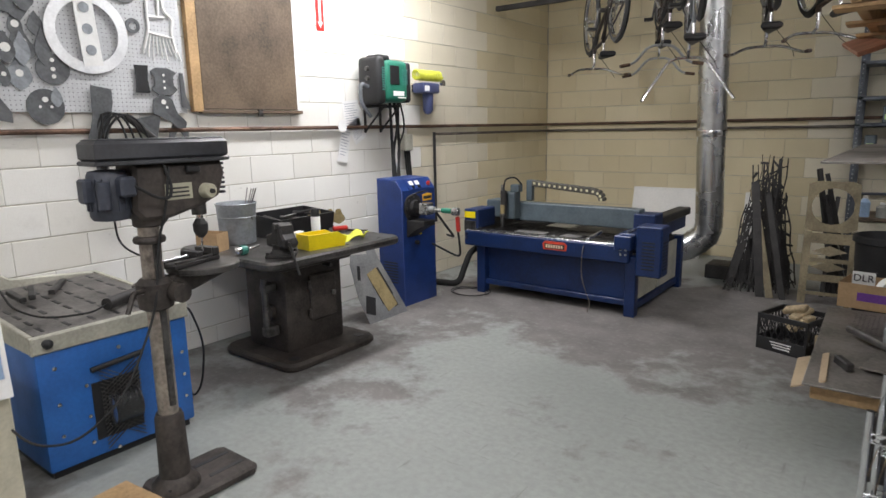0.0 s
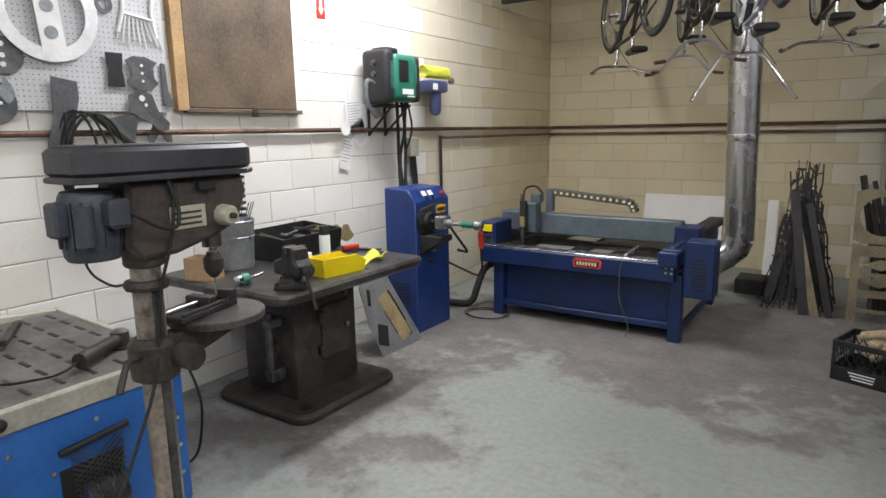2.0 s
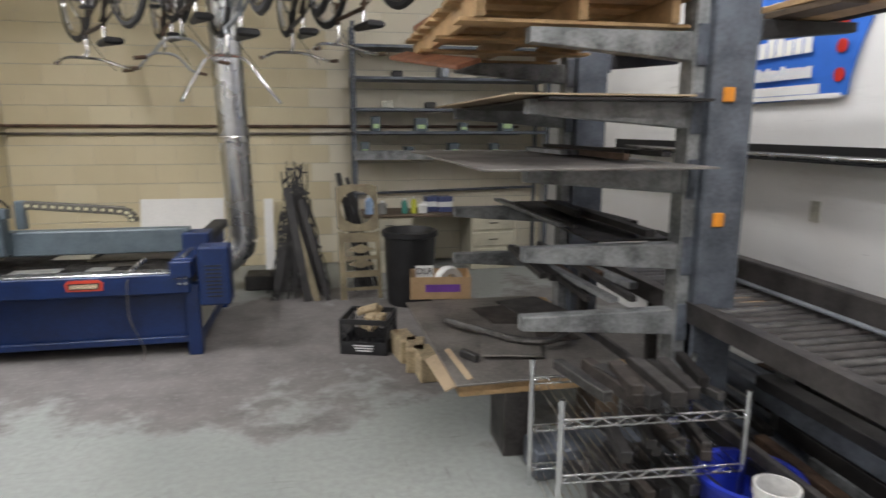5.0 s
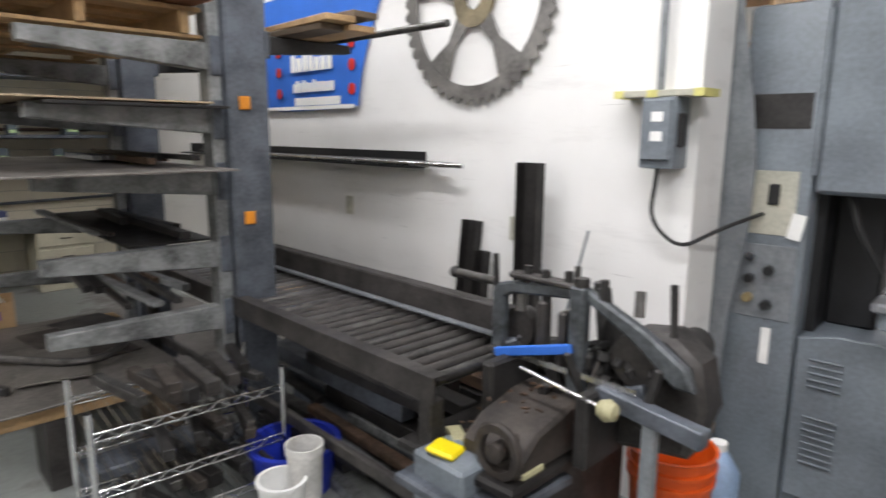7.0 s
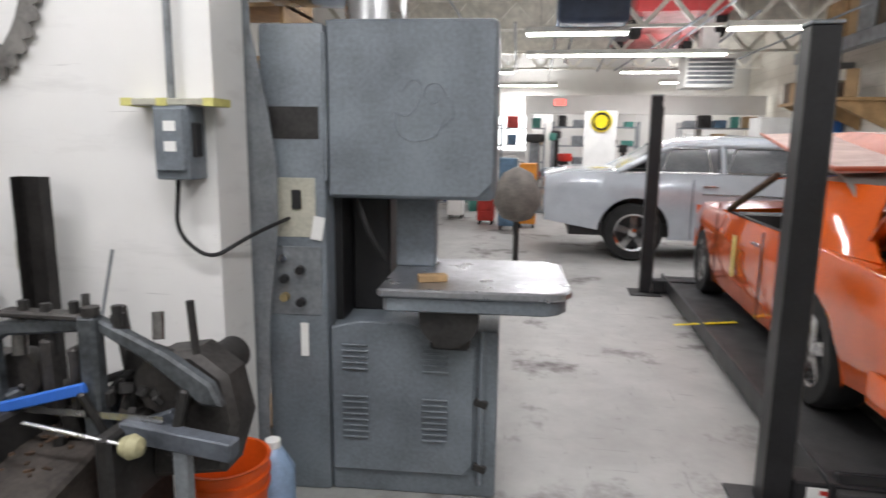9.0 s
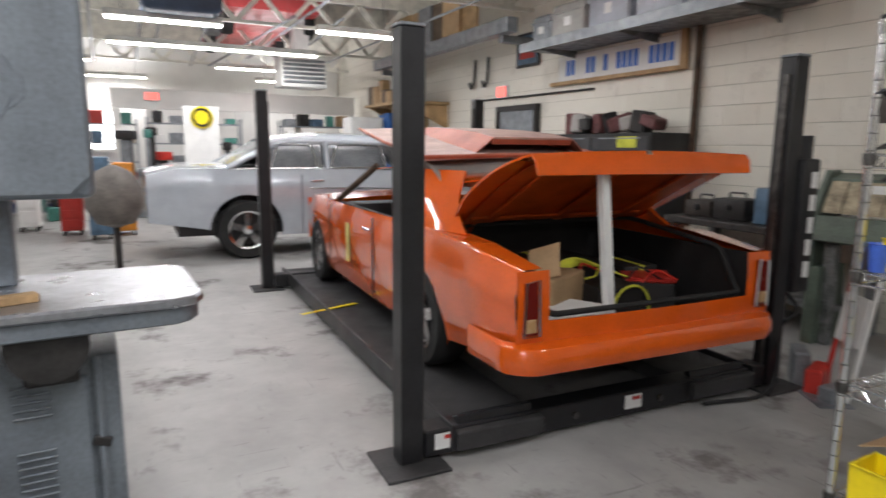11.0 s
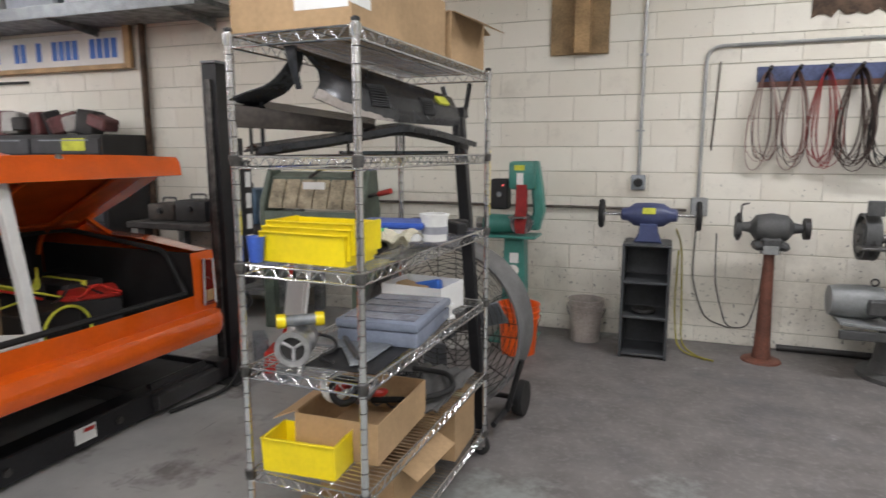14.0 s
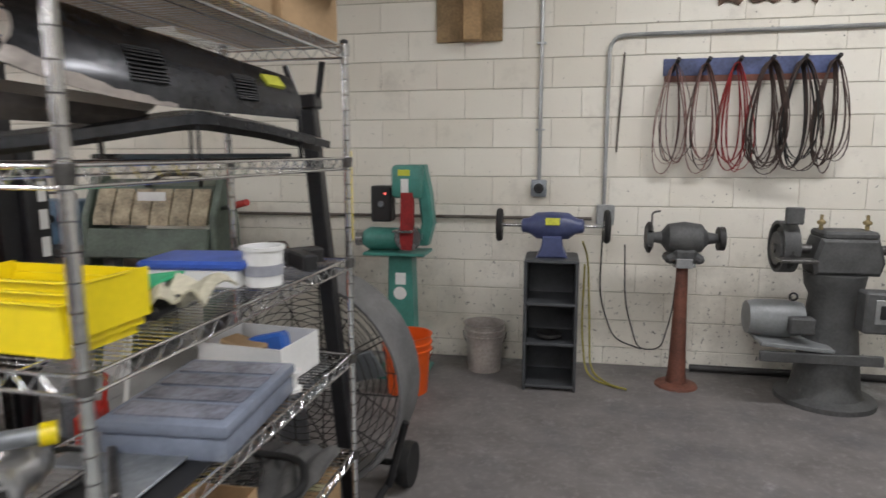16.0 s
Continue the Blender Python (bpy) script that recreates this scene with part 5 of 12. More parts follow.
    tube(b, [(0.14 + 0.05 * math.cos(a), -0.16 + 0.36 * a / 94, 0.37 + 0.045 * math.sin(a)) for a in [0.45 * k for k in range(210)]], 0.007, 6)
    part("coil_hose", b, M["hiviz"], o, "yellow coiled air hose")
    o = thing("outlet_box", pose(LEFT, 5.42, 1.4), "tan electrical box with three dark leads", "outlet box")
    part("box", span(B(), (0, -0.06, -0.08), (0.07, 0.06, 0.08), 0.008), M["putty"], o)
    for k in range(3):
        part("lead", tube(B(), bent([(0.04, -0.03 + 0.03 * k, -0.08), (0.05, -0.02 + 0.03 * k, -0.3), (0.1, 0.0, -0.6)], 0.1), 0.01), M["rubber"], o)
    # pipes round the two walls
    for z, r, mt, nm in ((1.55, 0.016, "copper", "wall_pipe"), (1.47, 0.014, "galvold", "wall_pipe")):
        y0 = 0.3 if z > 1.5 else 5.86
        tagged(part(nm, tube(B(), bent([(LEFT + 0.03, y0, z), (LEFT + 0.03, BACK - 0.03, z), (RIGHT - 0.3, BACK - 0.03, z)], 0.05), r, 10), M[mt]), "rusty steel pipe strapped along the block walls", "pipe")
    solo("drop_pipe", tube(B(), bent([(0, 0, 0.02), (0, 0, -0.9)], 0.02), 0.015), M["iron"], pose(LEFT + 0.05, 5.84, 1.47), "dark steel drop pipe on the wall", "pipe")


M.update(
    paperplate=mat("plate_tan", (0.42, 0.4, 0.3), 0.5, 0.3),
    drillcover=mat("charcoal_enamel", (0.035, 0.036, 0.04), 0.42, var=0.2, bump=0.15),
    motor=mat("motor_blue_grey", (0.04, 0.045, 0.06), 0.5, var=0.2),
    benchtop=mat("dusty_bench_steel", (0.15, 0.14, 0.13), 0.6, 0.3, var=0.25, scale=5, bump=0.15),
    putty=mat("putty_enamel", (0.42, 0.41, 0.34), 0.55, var=0.15, scale=4),
    tabletop=mat("scuffed_steel_top", (0.11, 0.105, 0.1), 0.4, 0.7, var=0.3, scale=5, bump=0.15),
    galvgrey=mat("dull_grey_steel", (0.27, 0.29, 0.31), 0.45, 0.5, var=0.15, scale=8),
    pegwhite=mat("pegboard_paint", (0.52, 0.53, 0.54), 0.6, var=0.08, scale=3),
    ringsteel=mat("ring_steel", (0.78, 0.79, 0.8), 0.38, 0.5, var=0.08, scale=5),
    columnsteel=mat("bare_column_steel", (0.34, 0.3, 0.26), 0.4, 0.7, var=0.3, scale=7),
    galvsheet=mat("sheet_steel", (0.42, 0.43, 0.43), 0.38, 0.75, var=0.15, scale=6),
    galvold=mat("old_galvanised", (0.16, 0.14, 0.12), 0.5, 0.6, var=0.3),
    copper=mat("rusty_pipe", (0.13, 0.075, 0.05), 0.55, 0.4, var=0.35, scale=7),
    hiviz=mat("yellow_green_cloth", (0.6, 0.62, 0.06), 0.7, var=0.15),
    brassy=mat("tan_sheet", (0.33, 0.26, 0.13), 0.5, 0.3, var=0.2),
    badge_y=mat("amber_badge", (0.75, 0.42, 0.03), 0.4),
    badge_r=mat("red_badge", (0.55, 0.06, 0.03), 0.4),
    badge_t=mat("pale_badge", (0.75, 0.6, 0.4), 0.4),
    gantry=mat("grey_green_enamel", (0.085, 0.11, 0.125), 0.45, var=0.15),
    chain=mat("chain_plastic", (0.075, 0.07, 0.058), 0.55),
    rivet=mat("pale_rivet", (0.6, 0.56, 0.36), 0.5),
    tempsteel=mat("dull_template_steel", (0.12, 0.125, 0.13), 0.5, 0.5, var=0.2),
    greytext=mat("grey_print", (0.35, 0.36, 0.4), 0.7),
)
drill_press()
downdraft_bench()
work_table()
bench_vise()
table_things()
press_cabinet()
plasma_table()
wall_goods()
# back of the bay: duct, bicycles, scrap, shelving, rack ---------------------------
M.update(
    bikedark=mat("dark_bike_paint", (0.03, 0.022, 0.02), 0.4, 0.3, var=0.3),
    rust=mat("rusty_steel", (0.09, 0.055, 0.035), 0.7, 0.3, var=0.35, scale=10),
    scrap=mat("scale_steel", (0.02, 0.018, 0.017), 0.55, 0.3, var=0.35, scale=7),
    olivesheet=mat("dusty_tan_steel", (0.2, 0.165, 0.1), 0.6, 0.2, var=0.25, scale=5),
    fibre=mat("hardboard", (0.33, 0.25, 0.16), 0.7, var=0.12, scale=3),
    dustysheet=mat("dusty_steel_sheet", (0.192, 0.176, 0.160), 0.5, 0.4, var=0.25, scale=3, bump=0.1),
    rackgrey=mat("rack_arm_grey", (0.232, 0.239, 0.239), 0.5, 0.3, var=0.3, scale=9),
    bluebanner=mat("blue_banner", (0.03, 0.14, 0.55), 0.5, var=0.05),
    milkwhite=mat("milky_plastic", (0.62, 0.61, 0.58), 0.45, var=0.15),
    sprocketgrey=mat("dusty_sprocket", (0.18, 0.172, 0.16), 0.55, 0.3, var=0.25),
    bluetub=mat("blue_tub", (0.02, 0.04, 0.4), 0.4),
    purple=mat("purple_print", (0.16, 0.05, 0.3), 0.7),
    concreteblock=mat("stained_firebrick", (0.42, 0.33, 0.2), 0.8, var=0.25, scale=9, bump=0.3),
    deskcream=mat("cream_steel", (0.5, 0.47, 0.36), 0.5, var=0.1),
)


def duct():
    t = thing("exhaust_duct", pose(-0.74, 7.22, 0), "galvanised round exhaust duct rising from an elbow", "duct")
    part("lower_pipe", rod(B(), (0.03, 0, 0.5), (0.0, 0, 1.44), 0.13, n=32), M["galv"], t)
    part("upper_pipe", rod(B(), (0.0, 0, 1.42), (-0.08, 0, CEIL), 0.135, n=32), M["galv"], t)
    part("joint_tape", lathe(B(), [(0.137, 1.4), (0.14, 1.41), (0.14, 1.45), (0.138, 1.46)], (0.0, 0, 0), n=32), M["chrome"], t)
    gore = [(0.03, 0, 0.52), (0.0, 0, 0.43), (-0.075, -0.02, 0.36), (-0.16, -0.04, 0.3), (-0.26, -0.07, 0.275), (-0.5, -0.14, 0.27)]
    part("elbow", tube(B(), gore, 0.134, 28), M["galv"], t, "segmented galvanised elbow")
    for p, q in zip(gore, gore[1:]):
        part("elbow_seam", rod(B(), Vector(q).lerp(Vector(p), 0.04), Vector(q).lerp(Vector(p), -0.04), 0.138, n=28), M["galv"], t)
    solo("steel_stand", span(B(), (-0.2, -0.15, 0), (0.2, 0.15, 0.14), 0.01), M["iron"], pose(-0.52, 7.35, 0), "low dark steel block under the duct", "block")
    for x, w, z, r in ((-1.45, 0.85, 0.8, -5), (-0.55, 0.1, 0.78, 2)):
        solo("white_board", span(B(), (-w / 2, -0.006, 0), (w / 2, 0.006, z), 0.002), M["white"], pose(x, 8.12, 0, -12 if x < -1 else -8, 0, 0), "white sheet panel leaning on the back wall", "panel", "panels on the back wall")


def bicycle(m, col, scale=1.0, bars="swept", label="old bicycle hanging upside down by its wheels"):
    """A bicycle hung upside down: the handlebars lowest. Local y runs along the bicycle."""
    t = thing("bicycle", m, label, "bicycle", "bicycles hung from the ceiling")
    R = 0.31
    for y, nm in ((0.52, "front_wheel"), (-0.52, "rear_wheel")):
        w = part(nm, lathe(B(), [(R - 0.03, -0.015), (R, -0.02), (R + 0.02, 0.0), (R, 0.02), (R - 0.03, 0.015), (R - 0.03, -0.015)], (0, y, 0.78), "x", 40), M["rubber"], t)
        part("rim", lathe(B(), [(R - 0.045, -0.014), (R - 0.03, -0.016), (R - 0.03, 0.016), (R - 0.045, 0.014), (R - 0.045, -0.014)], (0, y, 0.78), "x", 40), M["chrome"], w)
        part("hub", rod(B(), (-0.05, y, 0.78), (0.05, y, 0.78), 0.02), M["bright"], w)
        b = B()
        for k in range(18):
            a = 2 * math.pi * k / 18
            rod(b, (0.025 if k % 2 else -0.025, y, 0.78), (0, y + (R - 0.04) * math.cos(a), 0.78 + (R - 0.04) * math.sin(a)), 0.0015, n=4)
        tagged(part("spoke", b, M["bright"], w), kind="stuff")
    part("seat_tube", rod(B(), (0, -0.12, 0.78), (0, -0.02, 0.52), 0.016), M[col], t)
    part("down_tube", rod(B(), (0, -0.12, 0.78), (0, 0.36, 0.58), 0.018), M[col], t)
    part("top_tube", rod(B(), (0, -0.02, 0.53), (0, 0.36, 0.5), 0.016), M[col], t)
    part("head_tube", rod(B(), (0, 0.36, 0.46), (0, 0.38, 0.62), 0.02), M[col], t)
    for s in (-0.05, 0.05):
        part("chain_stay", rod(B(), (s, -0.52, 0.78), (s * 0.5, -0.12, 0.78), 0.009), M[col], t)
        part("seat_stay", rod(B(), (s, -0.52, 0.78), (s * 0.4, -0.02, 0.55), 0.008), M[col], t)
    b = B()
    for s in (-0.05, 0.05):
        tube(b, bent([(s * 0.6, 0.38, 0.62), (s, 0.43, 0.68), (s, 0.52, 0.78)], 0.08), 0.011)
    part("fork", b, M["chrome"], t)
    part("stem", tube(B(), bent([(0, 0.36, 0.5), (0, 0.355, 0.36), (0, 0.42, 0.33)], 0.03), 0.013), M["chrome"], t)
    if bars == "high":
        pts = [(0.32, 0.3, 0.02), (0.27, 0.36, 0.1), (0.12, 0.42, 0.33), (-0.12, 0.42, 0.33), (-0.27, 0.36, 0.1), (-0.32, 0.3, 0.02)]
    elif bars == "bmx":
        pts = [(0.34, 0.36, 0.16), (0.22, 0.4, 0.18), (0.1, 0.42, 0.33), (-0.1, 0.42, 0.33), (-0.22, 0.4, 0.18), (-0.34, 0.36, 0.16)]
    else:
        pts = [(0.28, 0.12, 0.25), (0.25, 0.3, 0.26), (0.12, 0.44, 0.33), (-0.12, 0.44, 0.33), (-0.25, 0.3, 0.26), (-0.28, 0.12, 0.25)]
    h = part("handlebar", tube(B(), bent(pts, 0.07), 0.0115, 10), M[{"high": "chrome", "bmx": "galvsheet"}.get(bars, "bright")], t)
    for s in (() if bars == "high" else (0, -1)):
        p, q = Vector(pts[s]), Vector(pts[1 if s == 0 else -2])
        part("grip", rod(B(), p, p.lerp(q, min(1, 0.09 / (q - p).length)), 0.0145), M["rust"], h)
    part("saddle", slab(B(), [(-0.07, -0.2), (0.07, -0.2), (0.03, 0.0), (0.02, 0.09), (-0.02, 0.09), (-0.03, 0.0)], 0.38, 0.43, "z", 0.015), M["black"], t)
    part("seat_post", rod(B(), (0, -0.03, 0.42), (0, -0.02, 0.53), 0.012), M["chrome"], t)
    part("crank", rod(B(), (-0.07, -0.12, 0.78), (0.07, -0.12, 0.78), 0.02), M["steel"], t)
    part("chainring", lathe(B(), [(0.07, 0.05), (0.09, 0.05), (0.09, 0.054), (0.07, 0.054), (0.07, 0.05)], (0, -0.12, 0.78), "x", 28), M["steel"], t)
    for s in (-1, 1):
        part("pedal", span(B(), (min(s * 0.09, s * 0.17), -0.16, 0.768 + s * 0.16), (max(s * 0.09, s * 0.17), -0.08, 0.792 + s * 0.16), 0.006), M["black"], t)
        part("crank_arm", rod(B(), (s * 0.075, -0.12, 0.78), (s * 0.1, -0.12, 0.78 + s * 0.16), 0.01), M["steel"], t)
    part("brake_cable", tube(B(), bent([(0.2, 0.36, 0.24), (0.2, 0.5, 0.3), (0.05, 0.52, 0.5), (0.02, 0.5, 0.66)], 0.1), 0.003, 5), M["rubber"], t)
    for y in (-0.52, 0.52):
        part("hook", tube(B(), bent([(0, y, 1.07), (0, y, 1.16), (0, y, CEIL - m.translation.z)], 0.05), 0.007), M["steel"], t)
    return t


def bicycles():
    # z: the handlebars' height; the wheels hang above
    bicycle(pose(-1.5, 6.35, 1.74, 0, 0, 36), "bikedark", bars="swept")
    bicycle(pose(-1.12, 6.8, 1.84, 0, 0, 22), "rust", bars="bmx", label="rusty old bicycle hanging upside down by its wheels")
    bicycle(pose(-0.78, 5.95, 1.86, 0, 0, 26), "bikedark", bars="bmx")
    bicycle(pose(-0.42, 5.35, 1.68, 0, 0, 20), "galvgrey", bars="high", label="silver bicycle with tall handlebars hanging upside down")
    bicycle(pose(-0.06, 5.95, 1.78, 0, 0, 14), "bikedark", bars="swept")
    bicycle(pose(0.36, 5.9, 1.84, 0, 0, 26), "rust", bars="swept", label="rusty old bicycle hanging upside down by its wheels")
    solo("hanging_rail", span(B(), (-1.9, -0.03, 0), (1.9, 0.03, 0.05)), M["iron"], pose(-1.15, 7.0, 2.8), "dark steel rail under the ceiling", "rail")


def scrap():
    random.seed(11)
    for k in range(44):
        u = (k % 11) / 10
        w, h = random.uniform(0.035, 0.085), 1.29 - 0.75 * abs(u - 0.46) + random.uniform(-0.3, 0.03)
        x = -0.44 + 0.5 * u + random.uniform(-0.03, 0.03)
        t = thing("scrap_skeleton", pose(x, 6.8 + 0.012 * k, 0, -14 - 0.3 * (k % 5), math.degrees(math.atan2(-0.2 - x, 1.15)) + random.uniform(-3, 3), random.uniform(-14, 14)), "dark plasma cut steel skeleton leaning upright", "scrap steel", "scrap steel skeletons")
        b = B()
        # one plate with ragged edges and slanting windows cut out between uneven bars
        n = random.randint(5, 9)
        for s in (-1, 1):
            e = [(s * w / 2 + random.uniform(-0.014, 0.014), h * j / n) for j in range(n + 1)]
            d = random.uniform(0.006, 0.014)
            slab(b, e + [(y0 - s * d, z0) for y0, z0 in e[::-1]], 0, 0.003, "y")
        for j in range(n):
            box(b, (0, 0.0015, h * (j + 0.5) / n), (w * 1.25, 0.003, random.uniform(0.008, 0.024)), (0, random.uniform(-62, 62), 0))
        if k % 4 == 0:
            slab(b, [(-w / 2, h * 0.1), (w / 2, h * 0.15), (w / 2, h * 0.5), (0, h * 0.62), (-w / 2, h * 0.4)], 0.003, 0.006, "y")
        part("lattice", b, M["scrap"], t)
    for x, w, h, r, mt in ((0.06, 0.05, 0.95, -14, "scrap"), (-0.04, 0.06, 1.0, -15, "olivesheet"), (-0.12, 0.07, 1.05, -9, "scrap")):
        solo("steel_strip", span(B(), (-w / 2, 0, 0), (w / 2, 0.004, h)), M[mt], pose(x, 6.72, 0, -16, r, 0), "long steel strip leaning on the scrap", "steel strip", "strips on the scrap pile")
    # tan cut plate with a round window
    t = thing("cut_plate", pose(0.36, 6.72, 0, -14, 0, 3), "tan dusty plasma cut plate with a round window", "cut plate")
    n, R, c = 24, 0.155, (0.0, 0.84)
    b = B()
    outer = [(-0.19, 0.62), (0.19, 0.62), (0.19, 1.05), (-0.19, 1.05)]
    ring = [(c[0] + R * math.cos(2 * math.pi * k / n), c[1] + R * math.sin(2 * math.pi * k / n)) for k in range(n)]

    def edge(p):
        d = Vector((p[0] - c[0], p[1] - c[1]))
        s = min((0.19 / abs(d.x)) if abs(d.x) > 1e-6 else 9, ((0.215 if d.y > 0 else 0.22) / abs(d.y)) if abs(d.y) > 1e-6 else 9)
        return (c[0] + d.x * s, c[1] + d.y * s)
    for k in range(n):
        p, q = ring[k], ring[(k + 1) % n]
        slab(b, [p, q, edge(q), edge(p)], 0, 0.004, "y")
    span(b, (-0.19, 0, 0), (-0.13, 0.004, 0.62))
    span(b, (0.15, 0, 0.0), (0.19, 0.004, 0.62))
    for z, h in ((0.52, 0.09), (0.36, 0.035), (0.2, 0.06), (0.08, 0.03)):
        span(b, (-0.13, 0, z), (0.15, 0.004, z + h))
    for z in (0.455, 0.32):
        slab(b, [(-0.12, z), (0.01, z + 0.05), (0.14, z), (0.01, z - 0.04)], 0, 0.004, "y")
    part("plate", b, M["olivesheet"], t)
    for k in range(6):
        solo("angle_iron", slab(B(), [(0, 0), (0.035, 0), (0.035, 0.004), (0.004, 0.004), (0.004, 0.035), (0, 0.035)], 0, random.uniform(0.8, 1.2), "z"), M["iron"], pose(0.3 + 0.05 * k, 7.0 + 0.03 * k, 0, -14, random.uniform(-4, 4), 20 * k), "dark angle iron leaning against the shelving", "angle iron", "leaning angle irons")


def crate_and_blocks():
    t = thing("milk_crate", pose(0.33, 5.44, 0, 0, 0, -18), "black plastic milk crate with tan scraps", "crate")
    w, h = 0.165, 0.25
    part("bottom", span(B(), (-w, -w, 0), (w, w, 0.01)), M["black"], t)
    for k in range(4):
        q = Matrix.Rotation(math.pi / 2 * k, 4, "Z")
        part("skirt", span(B(), (-w, -w, 0), (w, -w + 0.008, 0.09), 0.002), M["black"], t, m=q)
        part("rim", span(B(), (-w, -w - 0.004, h - 0.035), (w, -w + 0.01, h), 0.002), M["black"], t, m=q)
        part("corner_post", span(B(), (-w - 0.002, -w - 0.002, 0.08), (-w + 0.016, -w + 0.016, h - 0.034), 0.002), M["black"], t, m=q)
        for j in range(7):
            for sg in (-1, 1):
                part("lattice_bar", box(B(), (-0.13 + 0.043 * j, -w + 0.004, 0.152), (0.005, 0.006, 0.14), (0, 28 * sg, 0)), M["black"], t, m=q)
    b = B()
    for j in range(3):
        span(b, (-0.07 + 0.01 * j, -w - 0.002, 0.062 - 0.018 * j), (0.07 - 0.004 * j, -w - 0.0005, 0.07 - 0.018 * j))
    part("print_bar", b, M["paper"], t)
    random.seed(3)
    for k in range(6):
        solo("foam_scrap", box(B(), (0, 0, 0.02), (0.16, 0.07, 0.035), (random.uniform(-20, 20), random.uniform(-25, 25), 0), 0.008), M["concreteblock"], pose(0.33 + random.uniform(-0.07, 0.07), 5.44 + random.uniform(-0.07, 0.07), 0.14 + 0.022 * k, 0, 0, random.uniform(0, 180)), "pale tan offcut lying in the crate", "offcut", "offcuts in the crate")
    for k, (x, y, r) in enumerate(((0.55, 5.2, 10), (0.6, 5.02, -8), (0.64, 4.86, 4))):
        solo("fire_brick", box(B(), (0, 0, 0.08), (0.12, 0.26, 0.16), None, 0.008), M["concreteblock"], pose(x, y, 0, 0, 0, r), "stained tan wooden block on the floor", "block", "blocks on the floor")


def back_shelving():
    # long steel shelving and cream desk against the back wall
    t = thing("wall_shelving", pose(1.45, 8.08, 0), "dark slotted steel shelving against the back wall", "shelving")
    for x in (-1.08, 1.08):
        for y in (-0.22, 0.2):
            p = part("upright", slab(B(), [(0, 0), (0.04, 0), (0.04, 0.004), (0.004, 0.004), (0.004, 0.04), (0, 0.04)], 0, 2.6, "z"), M["rack"], t, m=pose(x, y, 0, 0, 0, 0 if x < 0 else 90))
            if y < 0:
                b = B()
                for k in range(60):
                    lathe(b, [(0, -0.001), (0.006, -0.001)], (0.022, 0, 0.06 + 0.042 * k), "y", 6)
                tagged(part("hole", b, M["paper"], p), kind="stuff")
    for z in (1.24, 1.5, 1.74, 2.06, 2.38):
        part("shelf", span(B(), (-1.08, -0.22, z - 0.03), (1.08, 0.22, z), 0.003), M["rack"], t)
    part("front_lip", span(B(), (-1.08, -0.245, 1.2), (1.08, -0.22, 1.3), 0.003), M["rackgrey"], t)
    part("brace", rod(B(), (-1.05, 0.21, 0.8), (1.05, 0.21, 0.85), 0.015), M["rack"], t)
    random.seed(21)
    for k in range(16):
        z = (1.24, 1.5, 1.74, 2.06)[k % 4]
        x = -0.95 + 0.12 * k
        w, h = random.uniform(0.08, 0.14), random.uniform(0.09, 0.17)
        m = pose(1.45 + x, 7.95 + random.uniform(0, 0.1), z, 0, 0, random.uniform(-8, 8))
        if k % 4 < 2:
            o = thing("parts_box", m, "grey parts box with a pale green label", "parts box", "boxes on the back shelving")
            part("box", span(B(), (-w / 2, -0.1, 0), (w / 2, 0.1, h), 0.006), M["gantry"], o)
            part("label", span(B(), (-w / 3, -0.104, h * 0.2), (w / 3, -0.1, h * 0.5)), M["labelgreen"], o)
        else:
            solo("shelf_part", span(B(), (-w / 2, -0.1, 0), (w / 2, 0.08, h * 0.7), 0.012), M[("iron", "galvgrey", "putty", "steel")[k % 3]], m, "dusty metal part stored on the shelving", "metal part", "goods on the back shelving")
    d = thing("cream_desk", pose(1.3, 8.0, 0), "cream steel desk with drawers and wood top", "desk")
    part("desktop", span(B(), (-0.85, -0.3, 0.6), (0.95, 0.3, 0.63), 0.006), M["oldwood"], d)
    for x in (-0.82, 0.32):
        part("pedestal", span(B(), (x, -0.27, 0), (x + 0.5, 0.27, 0.6), 0.006), M["deskcream"], d)
        for z in (0.08, 0.26, 0.44):
            f = part("drawer", span(B(), (x + 0.015, -0.285, z), (x + 0.485, -0.268, z + 0.15), 0.005), M["deskcream"], d)
            part("pull", span(B(), (x + 0.2, -0.3, z + 0.07), (x + 0.3, -0.285, z + 0.08), 0.003), M["steel"], f)
    for x, mt, r, h, l in ((0.52, "ltblue", 0.045, 0.2, "pale blue plastic bottle"), (0.66, "glassjar", 0.05, 0.14, "clear glass jar of screws"), (0.9, "teal", 0.035, 0.16, "green plastic bottle"), (1.0, "hiviz", 0.03, 0.18, "yellow capped bottle"), (1.1, "paper", 0.05, 0.12, "white paint can")):
        o = thing("bottle", pose(x, 7.82, 0.63), l + " standing on the desk", "bottle", "bottles on the desk")
        part("body", lathe(B(), [(r * 0.95, 0), (r, 0.01), (r, h * 0.7), (r * 0.4, h * 0.88), (r * 0.4, h * 0.9)], n=18), M[mt], o)
        part("cap", lathe(B(), [(r * 0.45, h * 0.88), (r * 0.45, h), (0, h)], n=14), M["paper"], o)
    for x, y in ((1.22, 7.95), (1.35, 7.9)):
        for k in range(3):
            solo("small_carton", span(B(), (-0.08, -0.06, 0), (0.08, 0.06, 0.055), 0.002), M[("navy", "paper", "navy")[k]], pose(x, y, 0.63 + 0.056 * k, 0, 0, 5 * k), "small carton stacked on the desk", "carton", "cartons on the desk")
